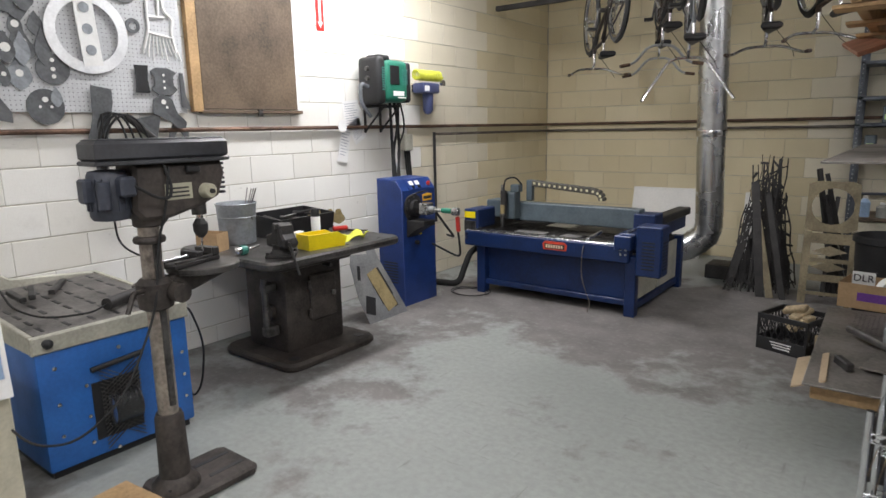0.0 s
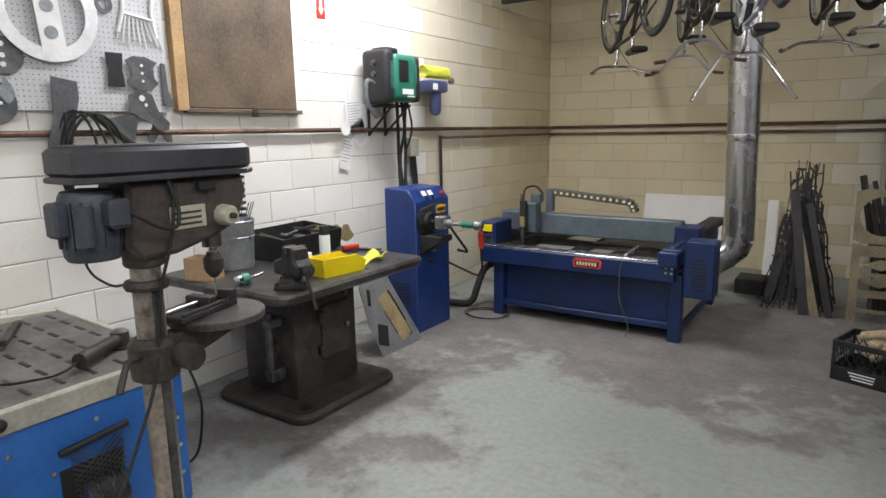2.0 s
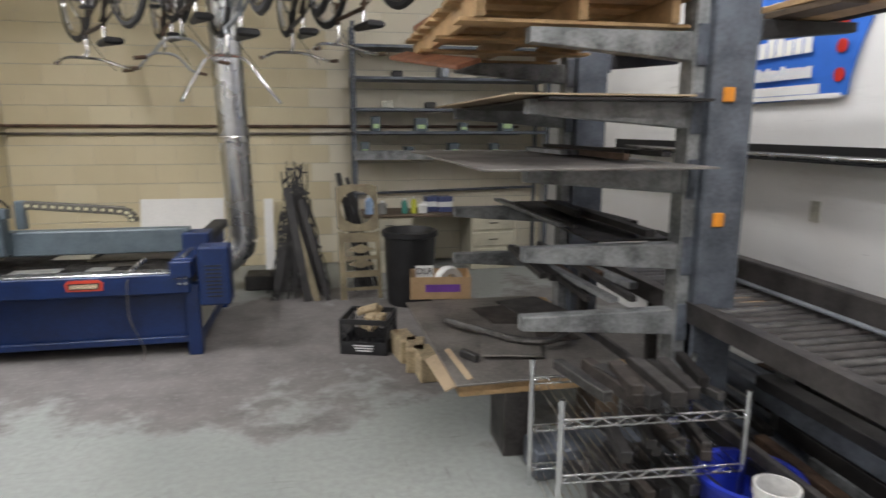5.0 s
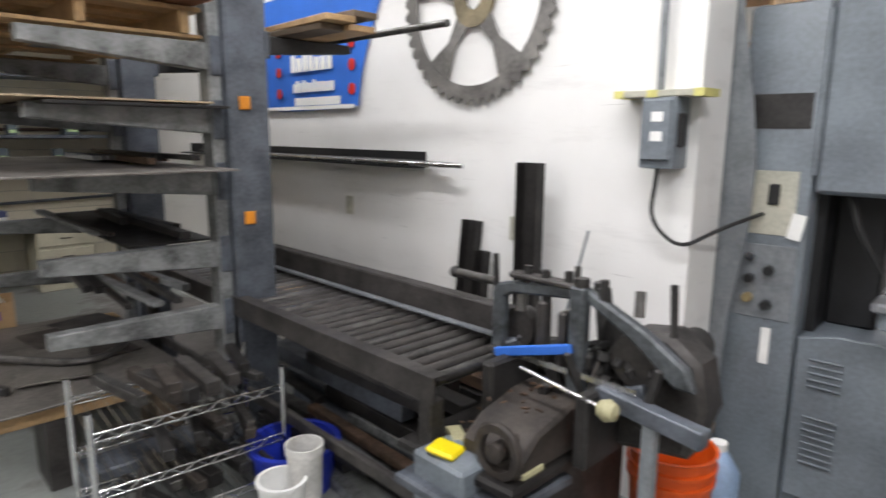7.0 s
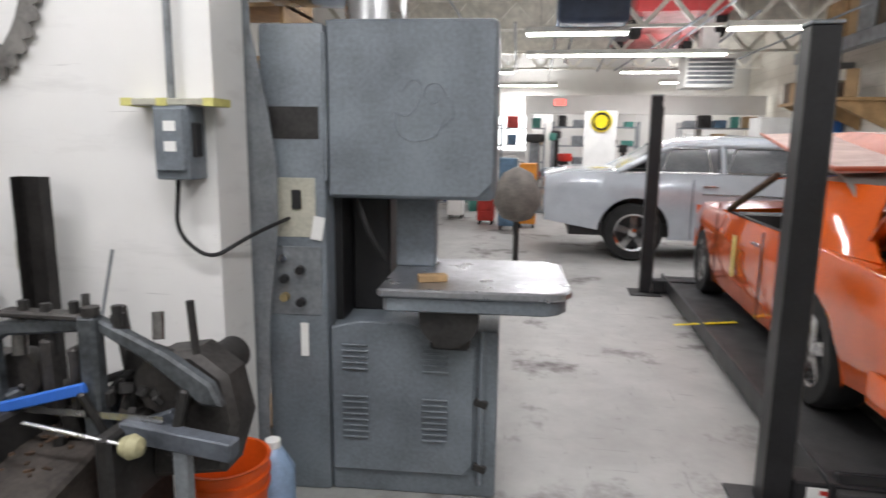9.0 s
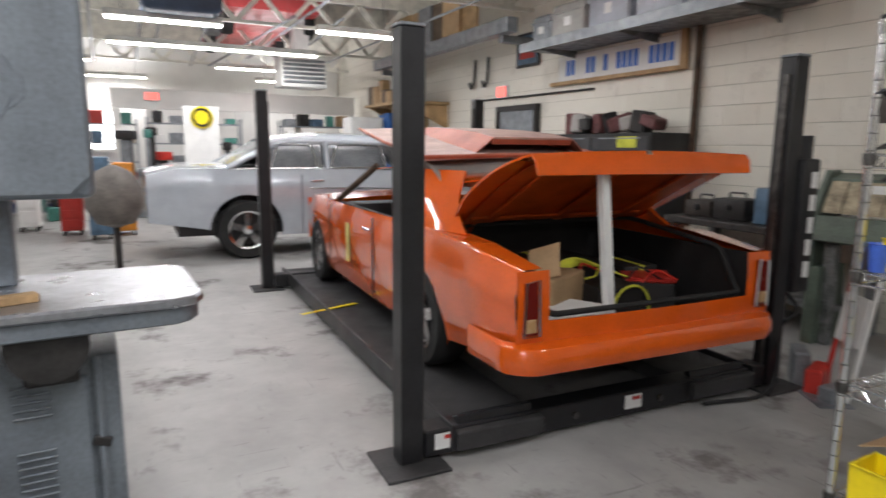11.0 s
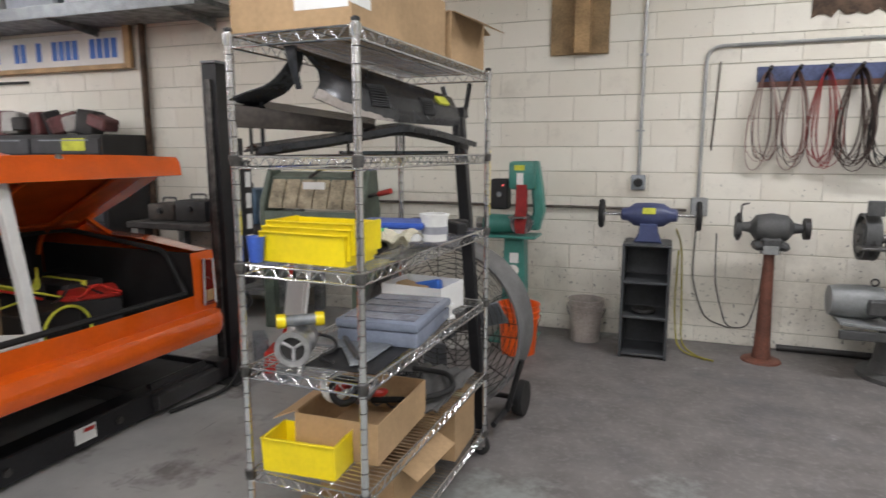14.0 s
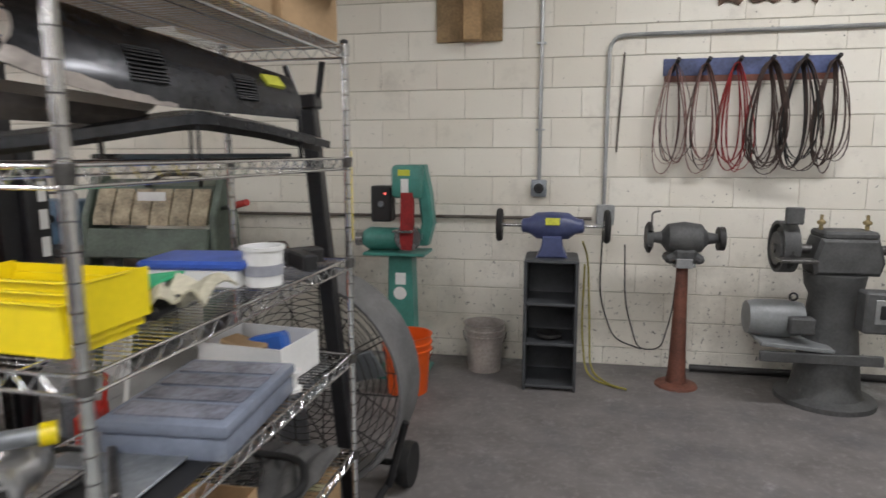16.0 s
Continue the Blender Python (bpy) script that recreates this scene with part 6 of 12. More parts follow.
    o = thing("trash_can", pose(0.78, 6.55, 0), "tall black round rubbish bin with open rim", "bin")
    part("shell", lathe(B(), [(0.19, 0), (0.2, 0.02), (0.225, 0.6), (0.245, 0.61), (0.245, 0.65), (0.225, 0.66), (0.205, 0.6), (0.18, 0.03), (0, 0.03)], n=36), M["black"], o)


def rack():
    # cantilever rack: two posts with arms toward the room
    for y in (3.66, 5.05):
        t = thing("cantilever_rack", pose(1.72, y, 0), "tall grey steel cantilever rack post with arms", "rack", "cantilever rack frames")
        part("post", span(B(), (-0.1, -0.1, 0), (0.1, 0.1, 3.3), 0.008), M["rack"], t)
        part("channel", span(B(), (-0.16, -0.05, 0), (-0.1, 0.05, 3.3), 0.004), M["rackgrey"], t)
        part("foot", span(B(), (-0.8, -0.09, 0), (0.12, 0.09, 0.14), 0.008), M["rack"], t)
        for z in (0.72, 1.02, 1.355, 1.63, 1.905, 2.55):
            a = part("arm", slab(B(), [(-0.86, z + 0.02), (-0.12, z + 0.02), (-0.12, z - 0.1), (-0.86, z - 0.04)], -0.035, 0.035, "y", 0.004), M["rackgrey"], t)
            part("flange", span(B(), (-0.15, -0.06, z - 0.12), (-0.1, 0.06, z + 0.05), 0.004), M["rack"], a)
        a = part("rear_arm", slab(B(), [(0.12, 1.985), (0.62, 1.985), (0.62, 1.945), (0.12, 1.9)], -0.035, 0.035, "y", 0.004), M["iron"], t)
        part("flange", span(B(), (0.1, -0.06, 1.88), (0.14, 0.06, 2.0), 0.004), M["rack"], a)
        if y < 4:
            for z in (1.1, 1.62):
                part("orange_clip", span(B(), (-0.05, -0.115, z + 0.02), (0.0, -0.1, z + 0.08), 0.004), M["amber"], t)
    for k, (z, x0, x1, y0, y1, mt, lab) in enumerate(((1.655, 0.78, 1.55, 3.55, 5.3, "fibre", "tan hardboard sheet lying on rack arms"), (1.64, 0.9, 1.6, 3.5, 5.25, "scrap", "dark steel sheet lying on rack arms"), (1.377, 0.62, 1.58, 3.4, 5.35, "dustysheet", "thin steel sheet lying on rack arms"), (1.042, 1.2, 1.58, 3.7, 5.2, "scrap", "dusty steel sheet lying on rack arms"))):
        solo("sheet_stock", span(B(), ((x0 - x1) / 2, (y0 - y1) / 2, 0), ((x1 - x0) / 2, (y1 - y0) / 2, 0.008 if k != 1 else 0.012), 0.001), M[mt], pose((x0 + x1) / 2, (y0 + y1) / 2, z + (0.006 if k == 0 else 0)), lab, "sheet stock", "sheets on the rack")
    random.seed(5)
    for k in range(22):
        z = (0.75, 1.05, 1.385)[k % 3]
        L = random.uniform(0.5, 1.4)
        solo("bar_stock", box(B(), (0, 0, 0.02), (random.uniform(0.02, 0.05), L, random.uniform(0.015, 0.04)), None, 0.002), M[("rackgrey", "iron", "rust", "scrap")[k % 4]], pose(random.uniform(1.15, 1.5), 4.35 + random.uniform(-0.2, 0.2), z + 0.008 + 0.012 * (k % 2), 0, 0, random.uniform(-5, 5)), "dusty steel bar stock stored on the rack", "bar stock", "bars on the rack")
    # pallet of boards on the top arms
    t = thing("wooden_pallet", pose(1.08, 4.35, 1.94), "wooden pallet lying on the upper rack arms", "pallet")
    for x in (-0.42, 0.0, 0.4):
        part("runner", span(B(), (x - 0.02, -0.72, 0.015), (x + 0.02, 0.95, 0.11), 0.003), M["wood"], t)
    for k in range(7):
        part("deck_board", span(B(), (-0.5, -0.7 + 0.24 * k, 0.11), (0.48, -0.56 + 0.24 * k, 0.13), 0.002), M["wood"], t)
    for k in range(4):
        part("bottom_board", span(B(), (-0.5, -0.7 + 0.5 * k, 0.0), (0.48, -0.58 + 0.5 * k, 0.015), 0.002), M["wood"], t)
    for k in range(6):
        solo("plank", span(B(), (-0.07, -0.9, 0), (0.07, 0.9, 0.03), 0.003), M["redwood" if k % 2 else "wood"], pose(0.7 + 0.15 * k, 4.4, 2.072 + 0.001 * k, 0, 0, 2 * (k % 3) - 2), "reddish brown plank stored on the pallet", "plank", "planks on the pallet")
    for k in range(4):
        solo("plank", span(B(), (-0.1, -0.8, 0), (0.1, 0.8, 0.03), 0.003), M["wood" if k % 2 else "redwood"], pose(0.78 + 0.2 * k, 4.3, 2.105 + 0.003 * k, 0, 0, 5 - 3 * k), "brown board stored on the pallet", "plank", "planks on the pallet")
    solo("stray_board", span(B(), (-0.06, -0.6, 0), (0.06, 0.6, 0.02), 0.003), M["redwood"], pose(0.62, 4.6, 1.885, 8, -18, 6), "loose brown board sticking out of the pallet", "plank")
    for x, y, z, w, L, mt, r in ((1.97, 4.32, 1.987, 0.13, 2.1, "oldwood", 1), (2.13, 4.22, 1.987, 0.14, 2.0, "wood", -1), (2.02, 4.3, 2.016, 0.15, 2.2, "wood", -2), (2.16, 4.42, 2.016, 0.11, 2.1, "card", 1), (2.08, 4.2, 2.045, 0.14, 2.0, "oldwood", 2)):
        solo("plank", span(B(), (-w / 2, -L / 2, 0), (w / 2, L / 2, 0.028), 0.003), M[mt], pose(x, y, z, 0, 0, r), "rough brown board stored behind the rack post", "plank", "boards behind the rack post")
    solo("steel_tube", rod(B(), (0, -1.35, 0), (0, 1.35, 0), 0.016, n=14), M["steel"], pose(2.26, 4.2, 2.005, 0, 0, 1), "long grey steel tube stored behind the rack post", "tube")
    # low stack with the big sheet and what lies on it
    t = thing("sheet_stack", pose(1.0, 4.4, 0), "low stack of dusty plates on wooden blocks", "plate stack")
    for x, y in ((-0.1, -0.48), (0.35, -0.5), (-0.1, 0.6), (0.35, 0.6)):
        part("block", span(B(), (x - 0.06, y - 0.12, 0), (x + 0.06, y + 0.12, 0.33), 0.006), M["grimy" if x < 0 else "oldwood"], t)
    part("timber", span(B(), (-0.38, -0.62, 0.33), (0.5, -0.5, 0.41), 0.006), M["wood"], t)
    part("timber", span(B(), (-0.38, 0.55, 0.33), (0.5, 0.67, 0.41), 0.006), M["wood"], t)
    part("plate", box(B(), (0.0, 0.0, 0.418), (0.86, 1.36, 0.01), (0, 0, 2), 0.002), M["dustysheet"], t)
    part("bent_corner", box(B(), (-0.4, -0.45, 0.405), (0.14, 0.4, 0.006), (0, -22, 4)), M["fibre"], t)
    b = B()
    for i in range(22):
        for j in range(12):
            lathe(b, [(0, 0.4235), (0.006, 0.4235)], (-0.3 + 0.022 * i, 0.2 + 0.035 * j, 0), "z", 6)
    tagged(part("perforation", b, M["black"], t), kind="stuff")
    for x, y, z, w, d, r, mt in ((1.15, 4.5, 0.425, 0.35, 0.7, 8, "castbrown"), (0.98, 4.2, 0.436, 0.3, 0.5, -12, "dustysheet"), (1.3, 4.75, 0.436, 0.3, 0.4, 15, "grimy")):
        solo("plate_piece", box(B(), (0, 0, 0.005), (w, d, 0.01), None, 0.002), M[mt], pose(x, y, z, 0, 0, r), "dusty steel plate piece on the stack", "steel plate", "plates on the stack")
    solo("rubber_hose", tube(B(), bent([(-0.25, 0.25, 0.0), (-0.1, 0.05, 0.0), (0.05, -0.15, 0.0), (0.2, -0.2, 0.0), (0.35, -0.05, 0.0)], 0.15), 0.02, 10), M["steel"], pose(0.95, 4.25, 0.467), "bent steel tube lying on the plates", "tube")
    solo("hammer_head", box(B(), (0, 0, 0.02), (0.035, 0.12, 0.04), None, 0.006), M["iron"], pose(0.72, 4.0, 0.424, 0, 0, 30), "dark steel hammer head on the plate", "hammer head")
    t = thing("open_carton", pose(0.8, 5.22, 0.424, 0, 0, -8), "open brown carton with purple print, full", "carton")
    for a, c in (((-0.2, -0.13, 0), (0.2, -0.127, 0.15)), ((-0.2, 0.127, 0), (0.2, 0.13, 0.15)), ((-0.2, -0.13, 0), (-0.197, 0.13, 0.15)), ((0.197, -0.13, 0), (0.2, 0.13, 0.15)), ((-0.2, -0.13, 0), (0.2, 0.13, 0.003))):
        part("panel", span(B(), a, c), M["card"], t)
    part("print", span(B(), (-0.1, -0.1325, 0.05), (0.13, -0.13, 0.1)), M["purple"], t)
    solo("cable_reel", lathe(B(), [(0.05, -0.04), (0.09, -0.04), (0.1, 0.0), (0.09, 0.04), (0.05, 0.04), (0.05, -0.04)], (0, 0, 0), "y", 24), M["paper"], pose(0.86, 5.22, 0.52, 0, 0, 20), "white cable coil in the carton", "cable coil")
    o = thing("cut_letters", pose(0.7, 5.25, 0.5, 0, 0, -8), "white card sign standing in the carton", "sign")
    part("card", span(B(), (-0.06, 0, 0), (0.06, 0.003, 0.12)), M["paper"], o)
    words("DLR", 0.06, pose(0, -0.002, 0.08), M["black"], o)
    # wire rack full of bar ends, in front of the low stack
    t = thing("low_wire_rack", pose(1.273, 3.33, 0, 0, 0, -4), "low chrome wire rack loaded with steel offcuts", "wire rack")
    for x in (-0.4, 0.32):
        for y in (-0.2, 0.2):
            p = part("post", rod(B(), (x, y, 0), (x, y, 0.58), 0.0125), M["chrome"], t)
    for z in (0.1, 0.28, 0.5):
        b = B()
        for y in (-0.2, 0.2):
            rod(b, (-0.4, y, z), (0.32, y, z), 0.004, n=6)
            rod(b, (-0.4, y, z - 0.03), (0.32, y, z - 0.03), 0.004, n=6)
            for k in range(14):
                rod(b, (-0.4 + 0.05 * k, y, z if k % 2 else z - 0.03), (-0.35 + 0.05 * k, y, z - 0.03 if k % 2 else z), 0.003, n=5)
        for k in range(21):
            rod(b, (-0.4 + 0.035 * k, -0.2, z), (-0.4 + 0.035 * k, 0.2, z), 0.002, n=5)
        part("wire_shelf", b, M["chrome"], t)
    for k in range(34):
        z = (0.11, 0.29, 0.51)[k % 3]
        w = random.uniform(0.02, 0.06)
        solo("bar_end", box(B(), (0, 0, w / 2), (w, random.uniform(0.25, 0.42), w), None, 0.003), M[("grimy", "iron", "castbrown", "steel", "scrap")[k % 5]], pose(1.273 + random.uniform(-0.34, 0.28), 3.33 + random.uniform(-0.05, 0.08), z + 0.03 * (k % 2), 0, 0, random.uniform(-18, 18) - 4), "rough steel bar end on the wire rack", "bar end", "bar ends on the wire rack")


M.update(
    labelgreen=mat("pale_green_label", (0.45, 0.6, 0.3), 0.6),
    ltblue=mat("pale_blue_plastic", (0.3, 0.42, 0.6), 0.35),
    glassjar=mat("cloudy_glass", (0.3, 0.3, 0.28), 0.15),
    amber=mat("amber_plastic", (0.65, 0.24, 0.02), 0.45),
    redwood=mat("red_brown_wood", (0.25, 0.1, 0.05), 0.6, var=0.25, scale=5, bump=0.2),
)
duct()
bicycles()
scrap()
crate_and_blocks()
back_shelving()
rack()


def east_wall():
    # banner, sprocket, electrical gear and the rail on the white wall
    b = B()
    sheet(b, [[(RIGHT - 0.012 - 0.005 * math.sin(5 * u + 3 * v) * v, 5.2 - (1.28 + 0.3 * (1 - v) ** 1.6) * u, 2.42 - 0.72 * v - 0.02 * math.sin(math.pi * u) * v) for u in steps(0, 1, 16)] for v in steps(0, 1, 8)])
    t = thing("vinyl_banner", pose(0, 0, 0), "blue and white vinyl banner hanging on the wall", "banner")
    part("cloth", solid(b, 0.002), M["bluebanner"], t)
    part("hem", span(B(), (RIGHT - 0.022, 3.96, 1.688), (RIGHT - 0.019, 5.15, 1.712)), M["paper"], t)
    part("white_band", span(B(), (RIGHT - 0.0235, 4.1, 1.715), (RIGHT - 0.0225, 4.62, 1.765)), M["paper"], t)
    random.seed(9)
    for z, h, y0, y1, w in ((1.93, 0.11, 4.66, 4.14, 0.07), (1.8, 0.075, 4.64, 4.14, 0.04), (2.13, 0.1, 4.8, 4.0, 0.06)):
        y = y0
        while y - w > y1:
            q = h * random.choice((0.75, 1.0, 0.8))
            part("text_bar", span(B(), (RIGHT - 0.0235, y - w * 0.85, z), (RIGHT - 0.0225, y, z + q)), M["paper"], t)
            y -= w
    for y in (4.82, 3.98):
        for z in (1.8, 1.94, 2.07, 2.2):
            part("red_dot", lathe(B(), [(0, -0.0235), (0.035, -0.0235), (0.035, -0.022)], (RIGHT, y, z), "x", 16), M["red"], t)
    t = thing("giant_sprocket", pose(RIGHT - 0.02, 3.0, 2.17), "very large dark steel bicycle chainring on the wall", "sprocket")
    n, R = 44, 0.46
    b = B()
    for k in range(n):
        a0, a1 = 2 * math.pi * k / n, 2 * math.pi * (k + 1) / n
        am = (a0 + a1) / 2
        f = lambda r, a: (r * math.cos(a), r * math.sin(a))
        slab(b, [f(0.4, a0), f(R, a0), f(R + 0.03, am - 0.02), f(R + 0.03, am + 0.02), f(R, a1), f(0.4, a1)], -0.004, 0.004, "x")
    part("toothed_ring", b, M["sprocketgrey"], t)
    for k in range(5):
        a = 2 * math.pi * k / 5 + math.pi / 2
        p = part("arm", slab(B(), [(0.07 * math.cos(a - 0.9), 0.07 * math.sin(a - 0.9)), (0.25 * math.cos(a - 0.1), 0.25 * math.sin(a - 0.1)), (0.405 * math.cos(a - 0.2), 0.405 * math.sin(a - 0.2)), (0.405 * math.cos(a + 0.2), 0.405 * math.sin(a + 0.2)), (0.25 * math.cos(a + 0.1), 0.25 * math.sin(a + 0.1)), (0.07 * math.cos(a + 0.9), 0.07 * math.sin(a + 0.9))], -0.004, 0.004, "x"), M["sprocketgrey"], t)
    part("hub", lathe(B(), [(0.05, -0.006), (0.13, -0.006), (0.13, 0.006), (0.05, 0.006), (0.05, -0.006)], (0, 0, 0), "x", 32), M["olivesheet"], t)
    bm = slab(B(), [(1.93, 0.0), (1.85, 0.0), (1.82, 0.8), (1.77, 1.2), (1.765, 1.45), (1.8, 1.7), (1.86, 2.0), (1.88, 2.6), (1.93, 2.6)], 0, 0.008, "x")
    solo("bent_sheet", bm, M["galvgrey"], pose(2.89, 0, 0), "grey bent sheet standing against the wall end", "metal sheet")
    t = thing("switch_shelf", pose(RIGHT, 2.02, 1.69), "narrow yellow edged shelf above a switch", "shelf")
    part("board", span(B(), (-0.12, -0.2, -0.012), (0, 0.14, 0.012), 0.003), M["putty"], t)
    for y in (-0.205, -0.03, 0.105):
        part("edge_tape", span(B(), (-0.123, y, -0.0135), (-0.001, y + 0.04, 0.0135)), M["paleyellow"], t)
    t = thing("safety_switch", pose(RIGHT, 2.0, 1.42), "grey disconnect switch box with a conduit", "switch box")
    part("case", span(B(), (-0.12, -0.085, 0), (0, 0.05, 0.26), 0.01, 2), M["sawgrey"], t)
    part("cover", span(B(), (-0.135, -0.075, 0.03), (-0.12, 0.04, 0.25), 0.006), M["sawgrey"], t)
    b = B()
    for z in (0.1, 0.17):
        span(b, (-0.137, -0.045, z), (-0.135, 0.0, z + 0.035))
    part("label", b, M["paper"], t)
    part("lever", span(B(), (-0.1, -0.1, 0.08), (-0.05, -0.075, 0.2), 0.006), M["black"], t)
    part("conduit", tube(B(), bent([(-0.04, 0.02, 0.26), (-0.04, 0.02, 2.0), (-0.04, 0.02, CEIL - 1.42)], 0.05), 0.014), M["galvgrey"], t)
    part("flex_cable", tube(B(), bent([(-0.06, 0.0, 0.0), (-0.06, 0.02, -0.2), (-0.05, -0.1, -0.3), (0.1, -0.2, -0.22), (0.32, -0.26, -0.18)], 0.1), 0.008), M["rubber"], t)
    for y in (4.05, 2.72):
        t = thing("wall_socket", pose(RIGHT, y, 1.1 - (4.05 - y) * 0.0), "ivory wall socket plate", "socket", "wall sockets")
        part("plate", span(B(), (-0.008, -0.035, -0.057), (0, 0.035, 0.057), 0.003), M["putty"], t)
        for z in (-0.02, 0.02):
            part("outlet", span(B(), (-0.011, -0.016, z - 0.013), (-0.008, 0.016, z + 0.013), 0.004), M["putty"], t)
    t = thing("wall_angle", pose(RIGHT - 0.045, 4.9, 1.36), "black angle rail on the wall holding bars", "rail")
    part("angle", slab(B(), [(-0.06, 0.0), (0.045, 0.0), (0.045, 0.085), (0.035, 0.085), (0.035, 0.01), (-0.06, 0.01)], -1.55, 1.5, "y"), M["black"], t)
    for k in range(4):
        solo("round_bar", rod(B(), (0, -1.4, 0), (0, 1.4, 0), 0.012 + 0.003 * (k % 2)), M["steel" if k else "bright"], pose(RIGHT - 0.09 + 0.024 * k, 4.4 + 0.12 * k, 1.385, 0, 0, 0.3), "long steel bar lying on the wall rail", "steel bar", "bars on the wall rail")


def conveyor():
    # roller table running into the cut-off saw
    t = thing("roller_conveyor", pose(1.9, 3.2, 0.06), "dark steel roller table feeding the cut-off saw", "roller table")
    for x in (-0.26, 0.26):
        part("rail", slab(B(), [(x - 0.03, 0.63), (x + 0.02, 0.63), (x + 0.02, 0.64), (x - 0.018, 0.64), (x - 0.018, 0.708), (x + 0.03, 0.708), (x + 0.03, 0.72), (x - 0.03, 0.72)], -0.98, 1.7, "y"), M["grimy"], t)
    part("stock_beam", span(B(), (0.2, -0.88, 0.72), (0.27, 1.65, 0.83), 0.006), M["grimy"], t)
    part("bright_strip", span(B(), (0.155, -0.88, 0.722), (0.185, 1.65, 0.735), 0.003), M["galvgrey"], t)
    for k in range(38):
        part("roller", rod(B(), (-0.24, -0.93 + 0.069 * k, 0.685), (0.24, -0.93 + 0.069 * k, 0.685), 0.023, n=12), M["grimy" if k % 3 else "steel"], t)
    for x in (-0.25, 0.25):
        for y in (-0.93, 0.4, 1.6):
            part("leg", span(B(), (x - 0.03, y - 0.03, -0.07), (x + 0.03, y + 0.03, 0.63), 0.004), M["grimy" if y != 0.4 else "rackgrey"], t)
    part("lower_rail", span(B(), (-0.27, -0.93, 0.22), (-0.24, 1.6, 0.27), 0.003), M["grimy"], t)
    random.seed(9)
    for k in range(14):
        solo("stored_bar", box(B(), (0, 0, 0.03), (random.uniform(0.03, 0.07), random.uniform(0.5, 1.1), random.uniform(0.03, 0.06)), None, 0.003), M[("rust", "iron", "rackgrey", "scrap")[k % 4]], pose(1.8 + random.uniform(-0.08, 0.25), 3.3 + random.uniform(-0.4, 0.5), 0.0 + 0.065 * (k // 5), 0, 0, random.uniform(-8, 8)), "rough steel bar stored under the roller table", "steel bar", "bars under the roller table")
    o = thing("white_pail", pose(1.42, 2.86, 0), "small white splashed plastic pail on the floor", "pail")
    part("shell", lathe(B(), [(0.075, 0), (0.09, 0.22), (0.098, 0.225), (0.098, 0.24), (0.085, 0.24), (0.07, 0.01), (0, 0.01)], n=26), M["paper"], o)
    o = thing("white_pail", pose(1.53, 2.87, 0), "small white plastic pail beside the blue tub", "pail")
    part("shell", lathe(B(), [(0.06, 0), (0.07, 0.3), (0.076, 0.305), (0.076, 0.34), (0.069, 0.34), (0.056, 0.01), (0, 0.01)], n=28), M["milkwhite"], o)
    o = thing("blue_tub", pose(1.64, 3.14, 0), "blue plastic tub with cut open side", "tub")
    part("shell", lathe(B(), [(0.16, 0), (0.19, 0.2), (0.205, 0.2), (0.205, 0.215), (0.18, 0.215), (0.15, 0.01), (0, 0.01)], n=30), M["bluetub"], o)
    for x, y, w, l, r in ((2.35, 3.2, 0.1, 0.3, 80), (2.3, 3.9, 0.09, 0.25, 60), (1.95, 3.65, 0.12, 0.16, 20)):
        solo("wood_block", box(B(), (0, 0, 0.02), (w, l, 0.04), None, 0.004), M["wood"], pose(x, y, 0.83 if x > 2.1 and x < 2.2 else 0.716, 0, 0, r), "small bare wooden block by the rollers", "wood block", "wood blocks by the rollers")
    solo("paper_scrap", box(B(), (0, 0, 0.004), (0.06, 0.04, 0.008), (6, 4, 0)), M["paper"], pose(1.78, 2.52, 0.718), "crumpled white paper scrap on the rollers", "paper scrap")
    for y, z, w, x, lean in ((2.55, 1.42, 0.12, 2.52, 0), (2.98, 1.12, 0.1, 2.5, 6), (2.88, 0.98, 0.07, 2.5, 5)):
        solo("standing_channel", slab(B(), [(0, 0), (w, 0), (w, 0.05), (w - 0.008, 0.05), (w - 0.008, 0.008), (0.008, 0.008), (0.008, 0.05), (0, 0.05)], 0, z, "z"), M["scrap"], pose(x, y - w / 2, 0, lean, 0, 90), "dark steel channel standing against the wall", "steel channel", "channels against the wall")
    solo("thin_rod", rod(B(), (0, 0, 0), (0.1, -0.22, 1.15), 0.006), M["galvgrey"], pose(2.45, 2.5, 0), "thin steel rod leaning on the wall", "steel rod")


